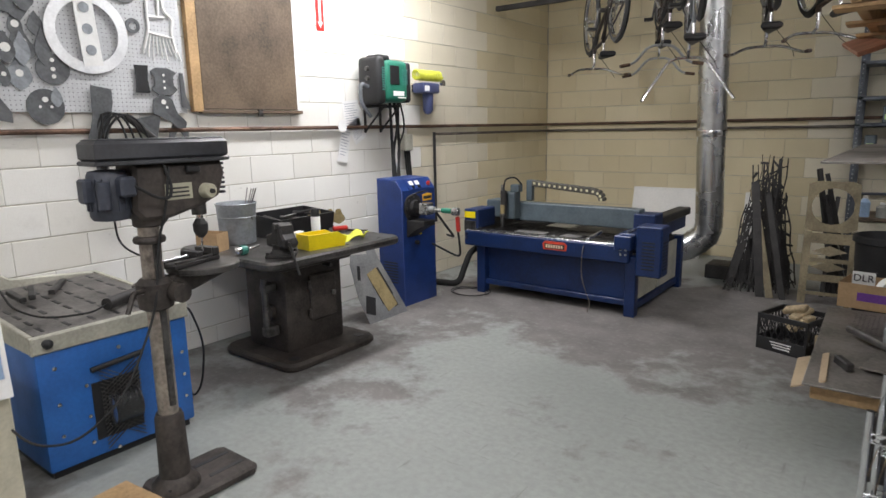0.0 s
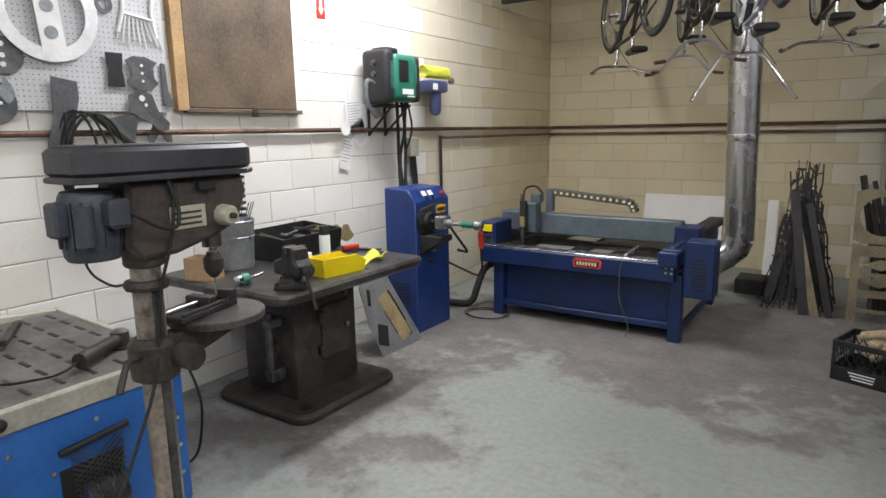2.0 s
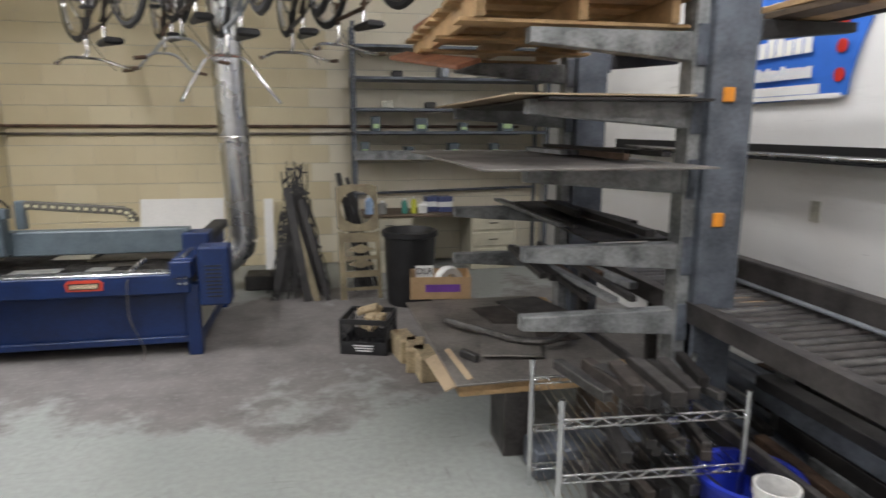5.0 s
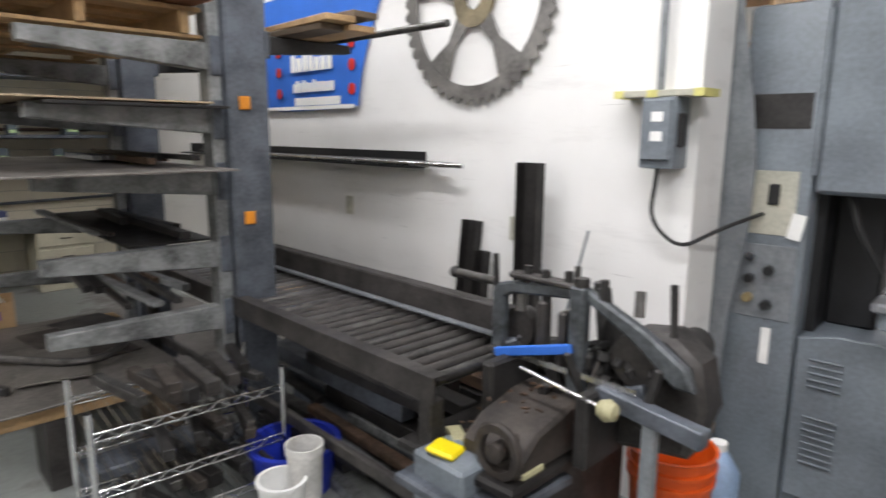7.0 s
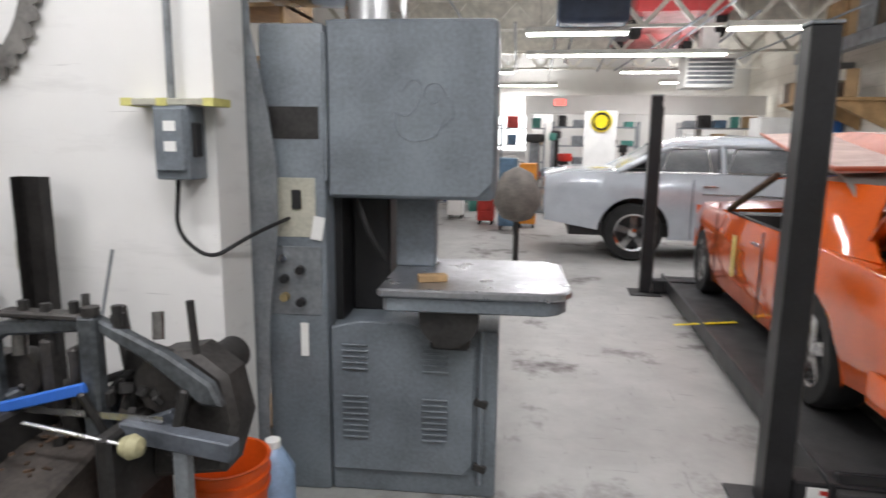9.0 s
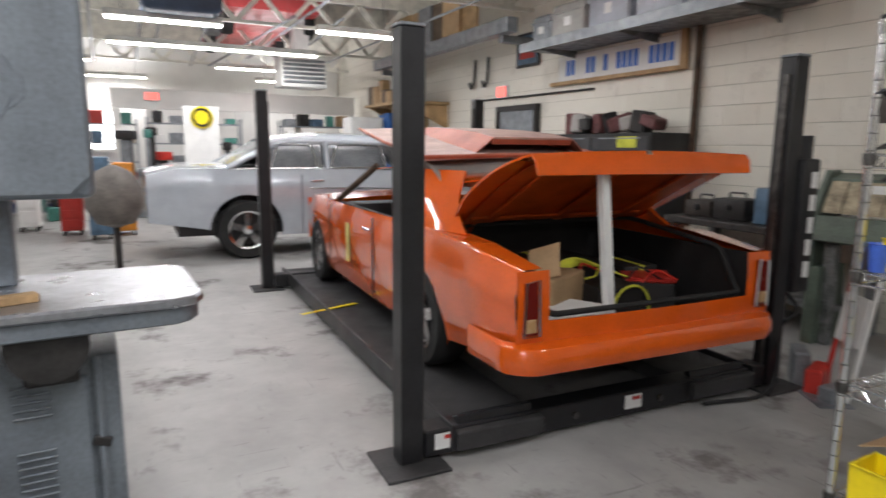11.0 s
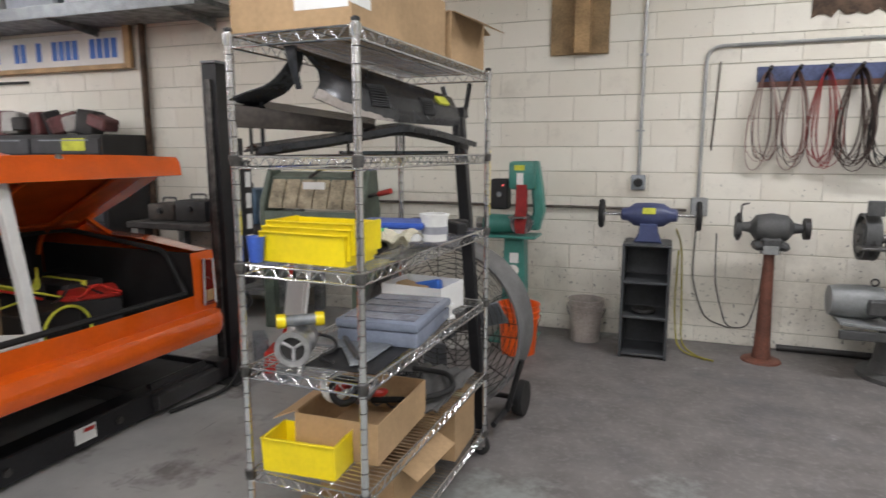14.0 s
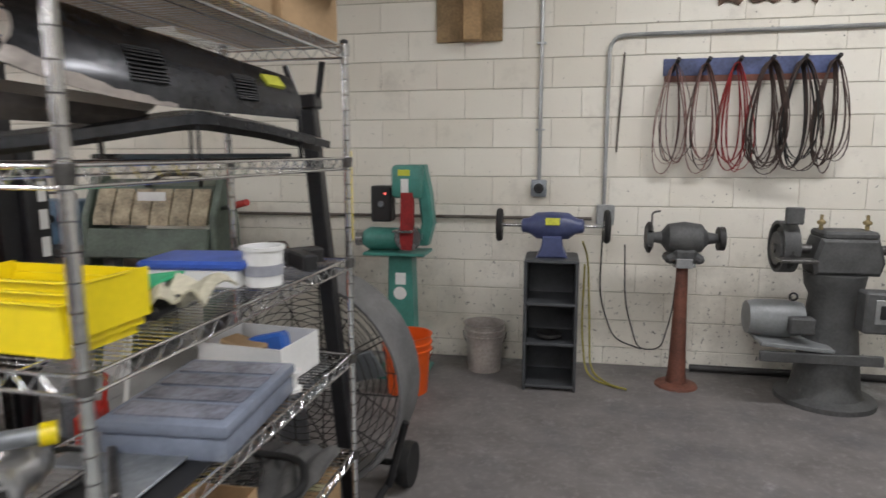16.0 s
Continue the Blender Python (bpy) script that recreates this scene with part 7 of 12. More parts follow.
def cutoff_saw():
    # horizontal band saw at the end of the roller table
    t = thing("cutoff_band_saw", pose(2.0, 2.0, 0), "grimy dark horizontal band saw with coolant tray", "band saw")
    part("base", span(B(), (-0.24, -0.08, 0), (0.3, 0.3, 0.5), 0.015, 2), M["grimy"], t)
    part("coolant_tray", slab(B(), [(-0.4, -0.12), (0.3, -0.12), (0.34, 0.36), (-0.42, 0.36)], 0.5, 0.54, "z", 0.01), M["scrap"], t)
    part("vise_bed", slab(B(), [(-0.34, 0.54), (-0.34, 0.6), (-0.26, 0.66), (-0.1, 0.7), (0.28, 0.72), (0.28, 0.54)], -0.1, 0.14, "y", 0.012), M["castbrown"], t)
    part("vise_jaw", span(B(), (-0.2, 0.14, 0.54), (0.2, 0.19, 0.8), 0.01), M["iron"], t)
    part("vise_jaw", span(B(), (-0.16, -0.2, 0.54), (0.1, -0.15, 0.78), 0.01), M["iron"], t)
    # square bow of the saw head: two uprights, a top bar and a sloping tail
    f = part("bow_frame", slab(B(), [(0.28, 0.74), (0.28, 1.0), (0.255, 1.03), (0.2, 1.045), (-0.04, 1.075), (-0.1, 1.075), (-0.3, 0.985), (-0.43, 0.905), (-0.46, 0.84), (-0.4, 0.84), (-0.29, 0.925), (-0.23, 0.965), (-0.1, 1.035), (0.19, 1.005), (0.225, 0.985), (0.225, 0.74)], -0.05, -0.01, "x", 0.008), M["bowgrey"], t, "grimy blue grey square saw bow")
    part("wheel_cover", slab(B(), [(-0.3, 0.74), (-0.27, 0.96), (-0.13, 1.0), (-0.1, 0.86), (-0.12, 0.74)], 0.04, 0.06, "x", 0.006), M["iron"], f)
    part("top_spine", span(B(), (-0.06, -0.09, 1.062), (-0.005, 0.2, 1.082), 0.006), M["grimy"], f)
    for y, h in ((-0.16, 0.03), (-0.03, 0.035), (0.06, 0.025), (0.13, 0.03)):
        part("bow_nut", rod(B(), (-0.035, y, 1.05), (-0.035, y, 1.08 + h), 0.014, n=8), M["iron"], f)
    part("upright", span(B(), (-0.07, -0.11, 0.72), (-0.02, -0.055, 1.08), 0.008), M["bowgrey"], t)
    part("upright_cap", rod(B(), (-0.045, -0.087, 1.08), (-0.045, -0.087, 1.105), 0.024, n=16), M["grimy"], t)
    part("blade_wheel", lathe(B(), [(0.0, -0.03), (0.085, -0.03), (0.09, 0.0), (0.085, 0.03), (0.0, 0.03)], (0.03, -0.26, 0.87), "x", 30), M["grimy"], t)
    part("blade_wheel", lathe(B(), [(0.0, -0.03), (0.07, -0.03), (0.075, 0.0), (0.07, 0.03), (0.0, 0.03)], (0.03, 0.2, 0.87), "x", 30), M["grimy"], t)
    part("tail_casting", slab(B(), [(-0.18, 0.56), (-0.22, 0.95), (-0.34, 0.97), (-0.44, 0.9), (-0.47, 0.76), (-0.42, 0.6)], 0.02, 0.16, "x", 0.02), M["grimy"], t)
    part("guide_arm", span(B(), (-0.05, 0.05, 0.78), (0.0, 0.085, 1.0), 0.008), M["grimy"], t)
    part("guide_arm", span(B(), (-0.05, -0.03, 0.78), (0.0, 0.0, 0.98), 0.008), M["grimy"], t)
    part("top_handle", rod(B(), (-0.03, 0.28, 1.03), (-0.03, 0.47, 1.03), 0.016, n=14), M["steel"], t)
    part("handle_ball", lathe(B(), [(0, -0.022), (0.018, -0.014), (0.022, 0), (0.018, 0.014), (0, 0.022)], (-0.03, 0.48, 1.03), "y", 14), M["iron"], t)
    part("blade", span(B(), (-0.07, -0.3, 0.79), (-0.068, 0.26, 0.81)), M["bright"], t)
    part("blue_guard", box(B(), (-0.085, 0.07, 0.84), (0.02, 0.32, 0.032), (-16, 0, 0), 0.004), M["bluebanner"], t, "bright blue blade guard strip")
    part("motor", lathe(B(), [(0.0, -0.12), (0.055, -0.11), (0.06, 0.1), (0.0, 0.12)], (0.28, -0.28, 0.84), "x", 24), M["iron"], t)
    part("hydraulic", rod(B(), (0.15, -0.1, 0.54), (0.12, -0.05, 1.06), 0.022), M["steel"], t)
    part("arm_bar", box(B(), (-0.08, -0.35, 0.755), (0.05, 0.34, 0.055), (4, 0, -4), 0.004), M["rack"], t)
    part("bar_post", span(B(), (-0.1, -0.38, 0.0), (-0.06, -0.34, 0.73), 0.004), M["galvgrey"], t)
    part("stop_rod", rod(B(), (-0.15, 0.06, 0.8), (-0.15, -0.24, 0.762), 0.007), M["bright"], t)
    part("stop_ball", lathe(B(), [(0, -0.035), (0.025, -0.025), (0.035, 0), (0.025, 0.025), (0, 0.035)], (-0.15, -0.26, 0.76), "y", 14), M["tanball"], t)
    part("control_box", span(B(), (-0.46, 0.02, 0.1), (-0.3, 0.24, 0.56), 0.01), M["sawgrey"], t)
    part("yellow_rag", box(B(), (-0.4, 0.15, 0.572), (0.1, 0.1, 0.02), (8, 6, 20), 0.008), M["yellow"], t)
    part("hand_wheel", lathe(B(), [(0.06, -0.012), (0.085, -0.012), (0.09, 0.0), (0.085, 0.012), (0.06, 0.012), (0.06, -0.012)], (-0.36, -0.03, 0.62), "x", 28), M["castbrown"], t)
    part("wheel_hub", lathe(B(), [(0.0, -0.03), (0.03, -0.025), (0.03, 0.14)], (-0.36, -0.03, 0.62), "x", 16), M["castbrown"], t)
    for k in range(3):
        part("hose", tube(B(), bent([(0.1, 0.1 - 0.1 * k, 0.62), (0.0, 0.0 - 0.08 * k, 0.85), (0.1, -0.2, 0.9 + 0.03 * k), (0.25, -0.32, 0.8)], 0.1), 0.012), M["rubber"], t)
    random.seed(23)
    for k in range(16):
        y = 0.28 - 0.04 * k
        z = random.uniform(0.54, 0.72)
        part("bracket", box(B(), (random.uniform(-0.1, 0.16), y if k < 11 else random.uniform(-0.36, -0.1), z + 0.08), (random.uniform(0.03, 0.07), random.uniform(0.02, 0.06), random.uniform(0.12, 0.26)), (random.uniform(-22, 22), 0, random.uniform(0, 60)), 0.006), M[("iron", "scrap", "rack")[k % 3]], t)
    for k in range(7):
        y = -0.38 + 0.11 * k
        part("adjuster", rod(B(), (-0.02, y, 0.98 + 0.04 * math.sin(k)), (-0.02 + 0.02 * (k % 2), y + 0.01, 1.1 + 0.03 * math.cos(2 * k)), 0.011 + 0.005 * (k % 3), n=10), M["steel" if k % 2 else "iron"], t)
    b = B()
    for k in range(90):
        x, y = random.uniform(-0.34, 0.26), random.uniform(-0.1, 0.3)
        box(b, (x, y, random.uniform(0.545, 0.56) + (0.175 if abs(y) < 0.1 and abs(x) < 0.28 else 0.0)), (random.uniform(0.006, 0.025), random.uniform(0.004, 0.014), random.uniform(0.004, 0.009)), (random.uniform(-20, 20), random.uniform(-20, 20), random.uniform(0, 180)))
    tagged(part("swarf", b, M["rust"], t, "rusty swarf and grit"), kind="stuff")
    b = B()
    for k in range(46):
        x, y = random.uniform(-0.3, 0.2), random.uniform(-0.36, 0.3)
        box(b, (0.06 + x * 0.3, y, random.uniform(0.7, 0.86)), (random.uniform(0.015, 0.04), random.uniform(0.01, 0.03), random.uniform(0.012, 0.05)), (random.uniform(-40, 40), random.uniform(-40, 40), random.uniform(0, 180)), 0.003)
    tagged(part("grease_lump", b, M["iron"], t, "greasy fittings and bolt heads"), kind="stuff")
    part("cross_rail", box(B(), (0.0, -0.02, 0.66), (0.05, 0.62, 0.05), (-24, 0, 0), 0.006), M["rack"], t)
    part("swarf_pan", slab(B(), [(-0.5, -0.1), (-0.1, -0.12), (-0.1, 0.3), (-0.5, 0.28)], 0.44, 0.48, "z", 0.008), M["rack"], t)
    part("yellow_rag", box(B(), (-0.2, 0.1, 0.56), (0.14, 0.16, 0.03), (8, 10, 30), 0.012), M["paleyellow"], t)
    random.seed(2)
    for k in range(7):
        solo("saw_offcut", box(B(), (0, 0, 0.012), (0.1, 0.05, 0.022), None, 0.003), M[("tanball", "iron", "steel")[k % 3]], pose(1.72 + 0.04 * (k % 3), 1.92 + 0.05 * k, 0.54, 0, 0, 40 * k), "small offcut lying in the saw tray", "offcut", "offcuts in the saw tray")
    bucket("orange_bucket", pose(2.43, 1.8, 0), "obucket", "bright orange plastic bucket by the saw", 0.15, 0.42)
    o = thing("clear_jug", pose(2.66, 1.72, 0), "translucent blue fluid jug with white cap", "jug")
    part("body", lathe(B(), [(0.08, 0), (0.085, 0.02), (0.085, 0.26), (0.04, 0.34), (0.03, 0.35)], n=24), M["ltblue"], o)
    part("cap", lathe(B(), [(0.032, 0.35), (0.032, 0.38), (0, 0.38)], n=16), M["paper"], o)


M.update(
    bowgrey=mat("grimed_blue_grey", (0.075, 0.083, 0.09), 0.5, 0.2, var=0.35, scale=9, bump=0.2),
    bluegrey=mat("grey_blue_plastic", (0.36, 0.39, 0.45), 0.35, var=0.1),
    paleyellow=mat("pale_yellow_paint", (0.62, 0.58, 0.2), 0.6),
    tanball=mat("tan_rubber", (0.45, 0.42, 0.25), 0.6),
)
east_wall()
conveyor()
cutoff_saw()


def under_conveyor():
    """Dark bar ends and plates stacked on the floor below the roller table."""
    random.seed(37)
    for layer in range(5):
        for i in range(5):
            w, h, l = random.uniform(0.05, 0.1), random.uniform(0.05, 0.085), random.uniform(0.7, 1.5)
            y = random.uniform(3.0, 3.5)
            solo("bar_stock", span(B(), (-w / 2, -l / 2, 0), (w / 2, l / 2, h), 0.004), M[random.choice(("iron", "scrap", "rack", "rust", "steel"))], pose(2.06 + 0.115 * i + random.uniform(-0.01, 0.01), y, 0.088 * layer, 0, 0, random.uniform(-2, 2)), "dark steel bar stacked below the roller table", "steel bar", "bar stock below the roller table")
    for k in range(9):
        l = random.uniform(0.25, 0.5)
        solo("short_offcut", box(B(), (0, 0, 0.05), (0.09, l, 0.1), None, 0.006), M[("iron", "rack", "scrap")[k % 3]], pose(2.1 + 0.05 * k, 2.55 - 0.02 * (k % 3), 0.0, 0, 0, random.uniform(-8, 8)) if k < 5 else pose(2.12 + 0.1 * (k - 5), 2.55, 0.1, 0, 0, random.uniform(-8, 8)), "short dark offcut on the floor below the table", "offcut", "offcuts below the roller table")


under_conveyor()
# the garage: band saw, lift, cars ------------------------------------------------
M.update(
    liftblack=mat("lift_enamel", (0.014, 0.014, 0.016), 0.4, var=0.25, scale=5),
    runway=mat("runway_steel", (0.045, 0.044, 0.045), 0.6, 0.2, var=0.2, scale=4, bump=0.2),
    tail=mat("tail_lens", (0.12, 0.008, 0.006), 0.25),
    lamp_amber=mat("amber_lens", (0.4, 0.25, 0.12), 0.3),
    trunk=mat("trunk_black", (0.012, 0.011, 0.011), 0.6, var=0.2),
    hoodred=mat("primer_hood", (0.46, 0.3, 0.255), 0.55, var=0.12),
    hoodedge=mat("primer_edge", (0.42, 0.1, 0.05), 0.45, var=0.12),
    dustgrey=mat("dust_grey", (0.36, 0.35, 0.33), 0.7, var=0.1),
    bluecar=mat("navy_underside", (0.035, 0.055, 0.1), 0.5),
    redcar=mat("red_underside", (0.35, 0.03, 0.03), 0.4),
    daylight=mat("window_glow", (0.95, 0.98, 1.0), 0.5, emit=3.0, bump=0),
    exitred=mat("exit_sign_red", (0.95, 0.12, 0.1), 0.5, emit=1.5, bump=0),
    joist=mat("joist_paint", (0.8, 0.78, 0.7), 0.6),
    maroon=mat("faded_maroon", (0.13, 0.045, 0.045), 0.6, var=0.3),
    olivebrake=mat("olive_enamel", (0.1, 0.13, 0.1), 0.5, var=0.2),
    tanjaw=mat("tan_jaw", (0.36, 0.3, 0.2), 0.6, var=0.3, scale=9),
    machineblue=mat("machine_blue", (0.09, 0.16, 0.24), 0.5, var=0.2),
)


def band_saw():
    t = thing("band_saw", pose(2.965, 1.345, 0, 0, 0, 3.0), "tall grey vertical band saw with louvred doors", "band saw")
    g = "sawgrey"
    part("column", span(B(), (0.0, 0.235, 0), (0.75, 0.51, 2.03), 0.02, 2), M[g], t)
    u = part("upper_case", span(B(), (0.02, -0.47, 1.325), (0.6, 0.235, 2.05), 0.03, 3), M[g], t)
    part("upper_door", slab(B(), [(-0.465, 1.4), (-0.4, 1.335), (0.225, 1.335), (0.225, 2.04), (-0.44, 2.04), (-0.465, 2.01)], 0.0, 0.025, "x", 0.01), M[g], u)
    part("hinge", rod(B(), (-0.004, 0.232, 1.4), (-0.004, 0.232, 1.99), 0.01), M[g], u)
    for pts in ([(-0.27, 1.74), (-0.24, 1.8), (-0.18, 1.79), (-0.17, 1.74), (-0.21, 1.71), (-0.24, 1.73)], [(-0.09, 1.76), (-0.12, 1.81), (-0.16, 1.8), (-0.155, 1.72), (-0.11, 1.66), (-0.05, 1.68)],
                [(-0.26, 1.66), (-0.22, 1.58), (-0.12, 1.56), (-0.05, 1.61), (-0.06, 1.68)], [(-0.25, 1.62), (-0.3, 1.66), (-0.29, 1.72)]):
        part("emblem_scroll", tube(B(), bent([(0.001, y, z) for y, z in pts], 0.03), 0.0045, 6), M[g], u)
    l = part("lower_case", span(B(), (0.02, -0.5, 0), (0.62, 0.235, 0.77), 0.015, 2), M[g], t)
    part("lower_door", slab(B(), [(-0.4, 0.16), (-0.36, 0.11), (0.225, 0.11), (0.225, 0.77), (0.1, 0.8), (-0.1, 0.8), (-0.3, 0.74), (-0.4, 0.7)], 0.0, 0.022, "x", 0.006), M[g], l)
    part("door_post", rod(B(), (-0.008, -0.43, 0.08), (-0.008, -0.43, 0.78), 0.012), M[g], l)
    for z in (0.16, 0.46):
        part("door_latch", box(B(), (-0.012, -0.43, z), (0.02, 0.06, 0.035), (20, 0, 0), 0.004), M["iron"], l)
    for y in (0.12, -0.23):
        for k in range(13):
            z = 0.27 + 0.027 * k + (0.1 if k > 7 else 0)
            part("louvre", box(B(), (-0.004, y, z), (0.016, 0.11, 0.008), (0, 30, 0), 0.002), M[g], l)
    part("throat_liner", span(B(), (0.12, 0.2, 0.77), (0.6, 0.236, 1.33)), M["black"], t)
    part("guide_housing", span(B(), (0.3, 0.02, 0.77), (0.6, 0.2, 1.33), 0.01), M["black"], t)
    part("blade_guard", span(B(), (0.24, -0.2, 1.0), (0.34, -0.02, 1.36), 0.006), M["sawgrey"], t)
    part("air_hose", tube(B(), bent([(0.08, 0.12, 1.33), (0.06, 0.08, 1.2), (0.1, 0.0, 1.05)], 0.06), 0.012), M["rubber"], t)
    part("blade", span(B(), (0.27, -0.13, 0.8), (0.29, -0.128, 1.33)), M["bright"], t)
    part("name_plate", span(B(), (-0.003, 0.26, 1.57), (0.0, 0.49, 1.7)), M["iron"], t)
    part("control_plate", span(B(), (-0.004, 0.28, 1.16), (0.0, 0.45, 1.41), 0.002), M["putty"], t, "pale control plate with a switch")
    part("switch", span(B(), (-0.016, 0.34, 1.28), (-0.004, 0.38, 1.36), 0.004), M["black"], t)
    part("lower_panel", span(B(), (-0.005, 0.26, 0.82), (0.0, 0.48, 1.12), 0.002), M["galvgrey"], t)
    for y, z, mt in ((0.42, 1.07, "chrome"), (0.35, 1.02, "black"), (0.42, 0.9, "brassy"), (0.35, 0.88, "black"), (0.42, 0.98, "black")):
        part("knob", lathe(B(), [(0.018, -0.03), (0.02, 0.0)], (-0.005, y, z), "x", 14), M[mt], t)
    part("tag", box(B(), (-0.012, 0.27, 1.2), (0.002, 0.05, 0.1), (10, 0, 0)), M["paper"], t)
    part("tag", box(B(), (-0.006, 0.34, 0.71), (0.002, 0.035, 0.15)), M["paper"], t)
    part("side_sheet", box(B(), (0.02, 0.525, 1.04), (0.08, 0.003, 0.27)), M["paper"], t)
    tb = part("table", slab(B(), [(-0.22, -0.68), (-0.19, -0.75), (-0.13, -0.78), (0.4, -0.78), (0.46, -0.72), (0.46, -0.02), (-0.2, -0.02), (-0.22, -0.04)], 0.965, 1.0, "z", 0.008), M["sawtable"], t, "smooth bright cast table")
    part("table_skirt", slab(B(), [(-0.2, -0.68), (-0.17, -0.73), (-0.12, -0.76), (0.38, -0.76), (0.44, -0.7), (0.44, -0.04), (-0.18, -0.04), (-0.2, -0.06)], 0.905, 0.966, "z", 0.006), M["sawgrey"], tb)
    part("trunnion", lathe(B(), [(0.0, -0.1), (0.12, -0.1), (0.12, 0.1), (0.0, 0.1)], (-0.06, -0.3, 0.87), "x", 24), M["iron"], tb)
    part("trunnion_post", span(B(), (-0.1, -0.38, 0.72), (0.15, -0.22, 0.86), 0.01), M["iron"], tb)
    solo("wood_push_block", box(B(), (0, 0, 0.015), (0.05, 0.12, 0.03), None, 0.004), M["wood"], pose(2.92, 1.12, 1.0, 0, 0, 20), "small wooden push block on the saw table", "push block")
    solo("saw_duct", tube(B(), bent([(0, 0, 0), (0, 0, 0.25), (0.1, 0.5, 0.3)], 0.2), 0.14, 18), M["galv"], pose(3.3, 1.45, 2.03), "pale grey bin resting on the saw", "duct")
    t2 = thing("wooden_cubby", pose(3.65, 2.4, 0), "brown wooden cubby shelving behind the saw", "shelving")
    for z in (0.02, 0.9, 1.75, 1.95, 2.2, 2.45):
        part("shelf", span(B(), (-0.2, -0.45, z), (0.2, 0.45, z + 0.02)), M["wood"], t2)
    for y in (-0.45, 0.0, 0.43):
        part("side", span(B(), (-0.2, y, 0), (0.2, y + 0.02, 2.6)), M["wood"], t2)


def lift():
    t = thing("four_post_lift", pose(3.12, -1.6, 0, 0, 0, -1.5), "black four post car lift lowered to the floor", "car lift")
    for x, y, h in ((0.0, 1.25, 2.02), (0.0, -1.25, 2.06), (4.05, 1.25, 2.05), (4.05, -1.25, 2.05)):
        s = 1 if y > 0 else -1
        p = part("post", slab(B(), [(-0.055, -0.055), (0.055, -0.055), (0.055, 0.055), (-0.055, 0.055)], 0.015, h, "z", 0.006), M["liftblack"], t, m=pose(x, y, 0))
        part("base_plate", span(B(), (-0.17, -0.16, 0), (0.15, 0.16, 0.015), 0.003), M["runway"], p)
        part("lock_ladder", span(B(), (-0.02, -s * 0.075, 0.1), (0.02, -s * 0.055, h - 0.1), 0.002), M["steel"], p)
        part("cap", span(B(), (-0.06, -0.06, h), (0.06, 0.06, h + 0.015), 0.003), M["galvgrey"], p)
    for x in (0.02, 4.02):
        part("cross_beam", span(B(), (x - 0.07, -1.18, 0.025), (x + 0.07, 1.18, 0.16), 0.008), M["liftblack"], t)
    for y in (0.78, -0.78):
        part("runway", span(B(), (-0.1, y - 0.25, 0.05), (4.3, y + 0.25, 0.145), 0.006), M["runway"], t)
        part("runway_edge", span(B(), (-0.08, y + (0.25 if y > 0 else -0.27), 0.05), (4.28, y + (0.27 if y > 0 else -0.25), 0.18), 0.004), M["liftblack"], t)
        part("wheel_stop", box(B(), (0.0, y, 0.165), (0.05, 0.44, 0.05), (0, 20, 0), 0.006), M["liftblack"], t)
    for k in range(4):
        part("bolt", lathe(B(), [(0.0, -0.012), (0.02, -0.012), (0.02, 0.0)], (-0.052, -0.9 + 0.6 * k, 0.09), "x", 10), M["steel"], t)
    for y in (1.07, -0.1):
        g = part("warning_label", span(B(), (-0.054, y - 0.06, 0.06), (-0.05, y + 0.06, 0.14)), M["paper"], t)
        part("red_mark", span(B(), (-0.056, y - 0.05, 0.11), (-0.0545, y + 0.01, 0.13)), M["red"], g)
    part("yellow_strap", box(B(), (2.4, 1.0, 0.155), (0.04, 0.55, 0.004), (0, 0, 20)), M["yellow"], t)
    u = part("power_unit", span(B(), (-0.09, -1.46, 0.62), (0.1, -1.31, 1.46), 0.02, 2), M["liftblack"], t)
    part("motor_can", rod(B(), (0.0, -1.39, 1.46), (0.0, -1.39, 1.6), 0.06, n=18), M["liftblack"], u)
    for k in range(5):
        part("sticker", span(B(), (-0.094, -1.43, 0.72 + 0.14 * k), (-0.09, -1.38, 0.82 + 0.14 * k)), M["paper"], u)
    b = B()
    tube(b, bent([(0, -1.36, 0.62), (-0.1, -1.4, 0.5), (0.0, -1.35, 0.4), (-0.2, -1.1, 0.02), (-0.1, -0.6, 0.02)], 0.2), 0.012)
    part("hydraulic_hose", b, M["rubber"], t)
    for k in range(3):
        solo("floor_jack_part", span(B(), (-0.05, -0.12, 0), (0.05, 0.12, 0.1 + 0.06 * k), 0.01), M["red" if k == 1 else "galvgrey"], pose(2.72 + 0.16 * k, -3.02 - 0.05 * k, 0, 0, 0, 20 * k), "small jack part standing by the lift post", "jack", "parts by the lift post")
    o = thing("hand_truck", pose(2.75, -3.05, 0, 0, 0, -30), "grey and red hand truck leaning on the post", "hand truck")
    part("toe_plate", span(B(), (-0.18, -0.02, 0), (0.18, 0.18, 0.01)), M["galvgrey"], o)
    for s in (-0.13, 0.13):
        part("rail", tube(B(), bent([(s, 0, 0.02), (s, -0.12, 0.85)], 0.02), 0.014), M["red" if s > 0 else "paper"], o)
    part("plate", box(B(), (0, -0.05, 0.5), (0.24, 0.012, 0.3), (8, 0, 0)), M["paper"], o)


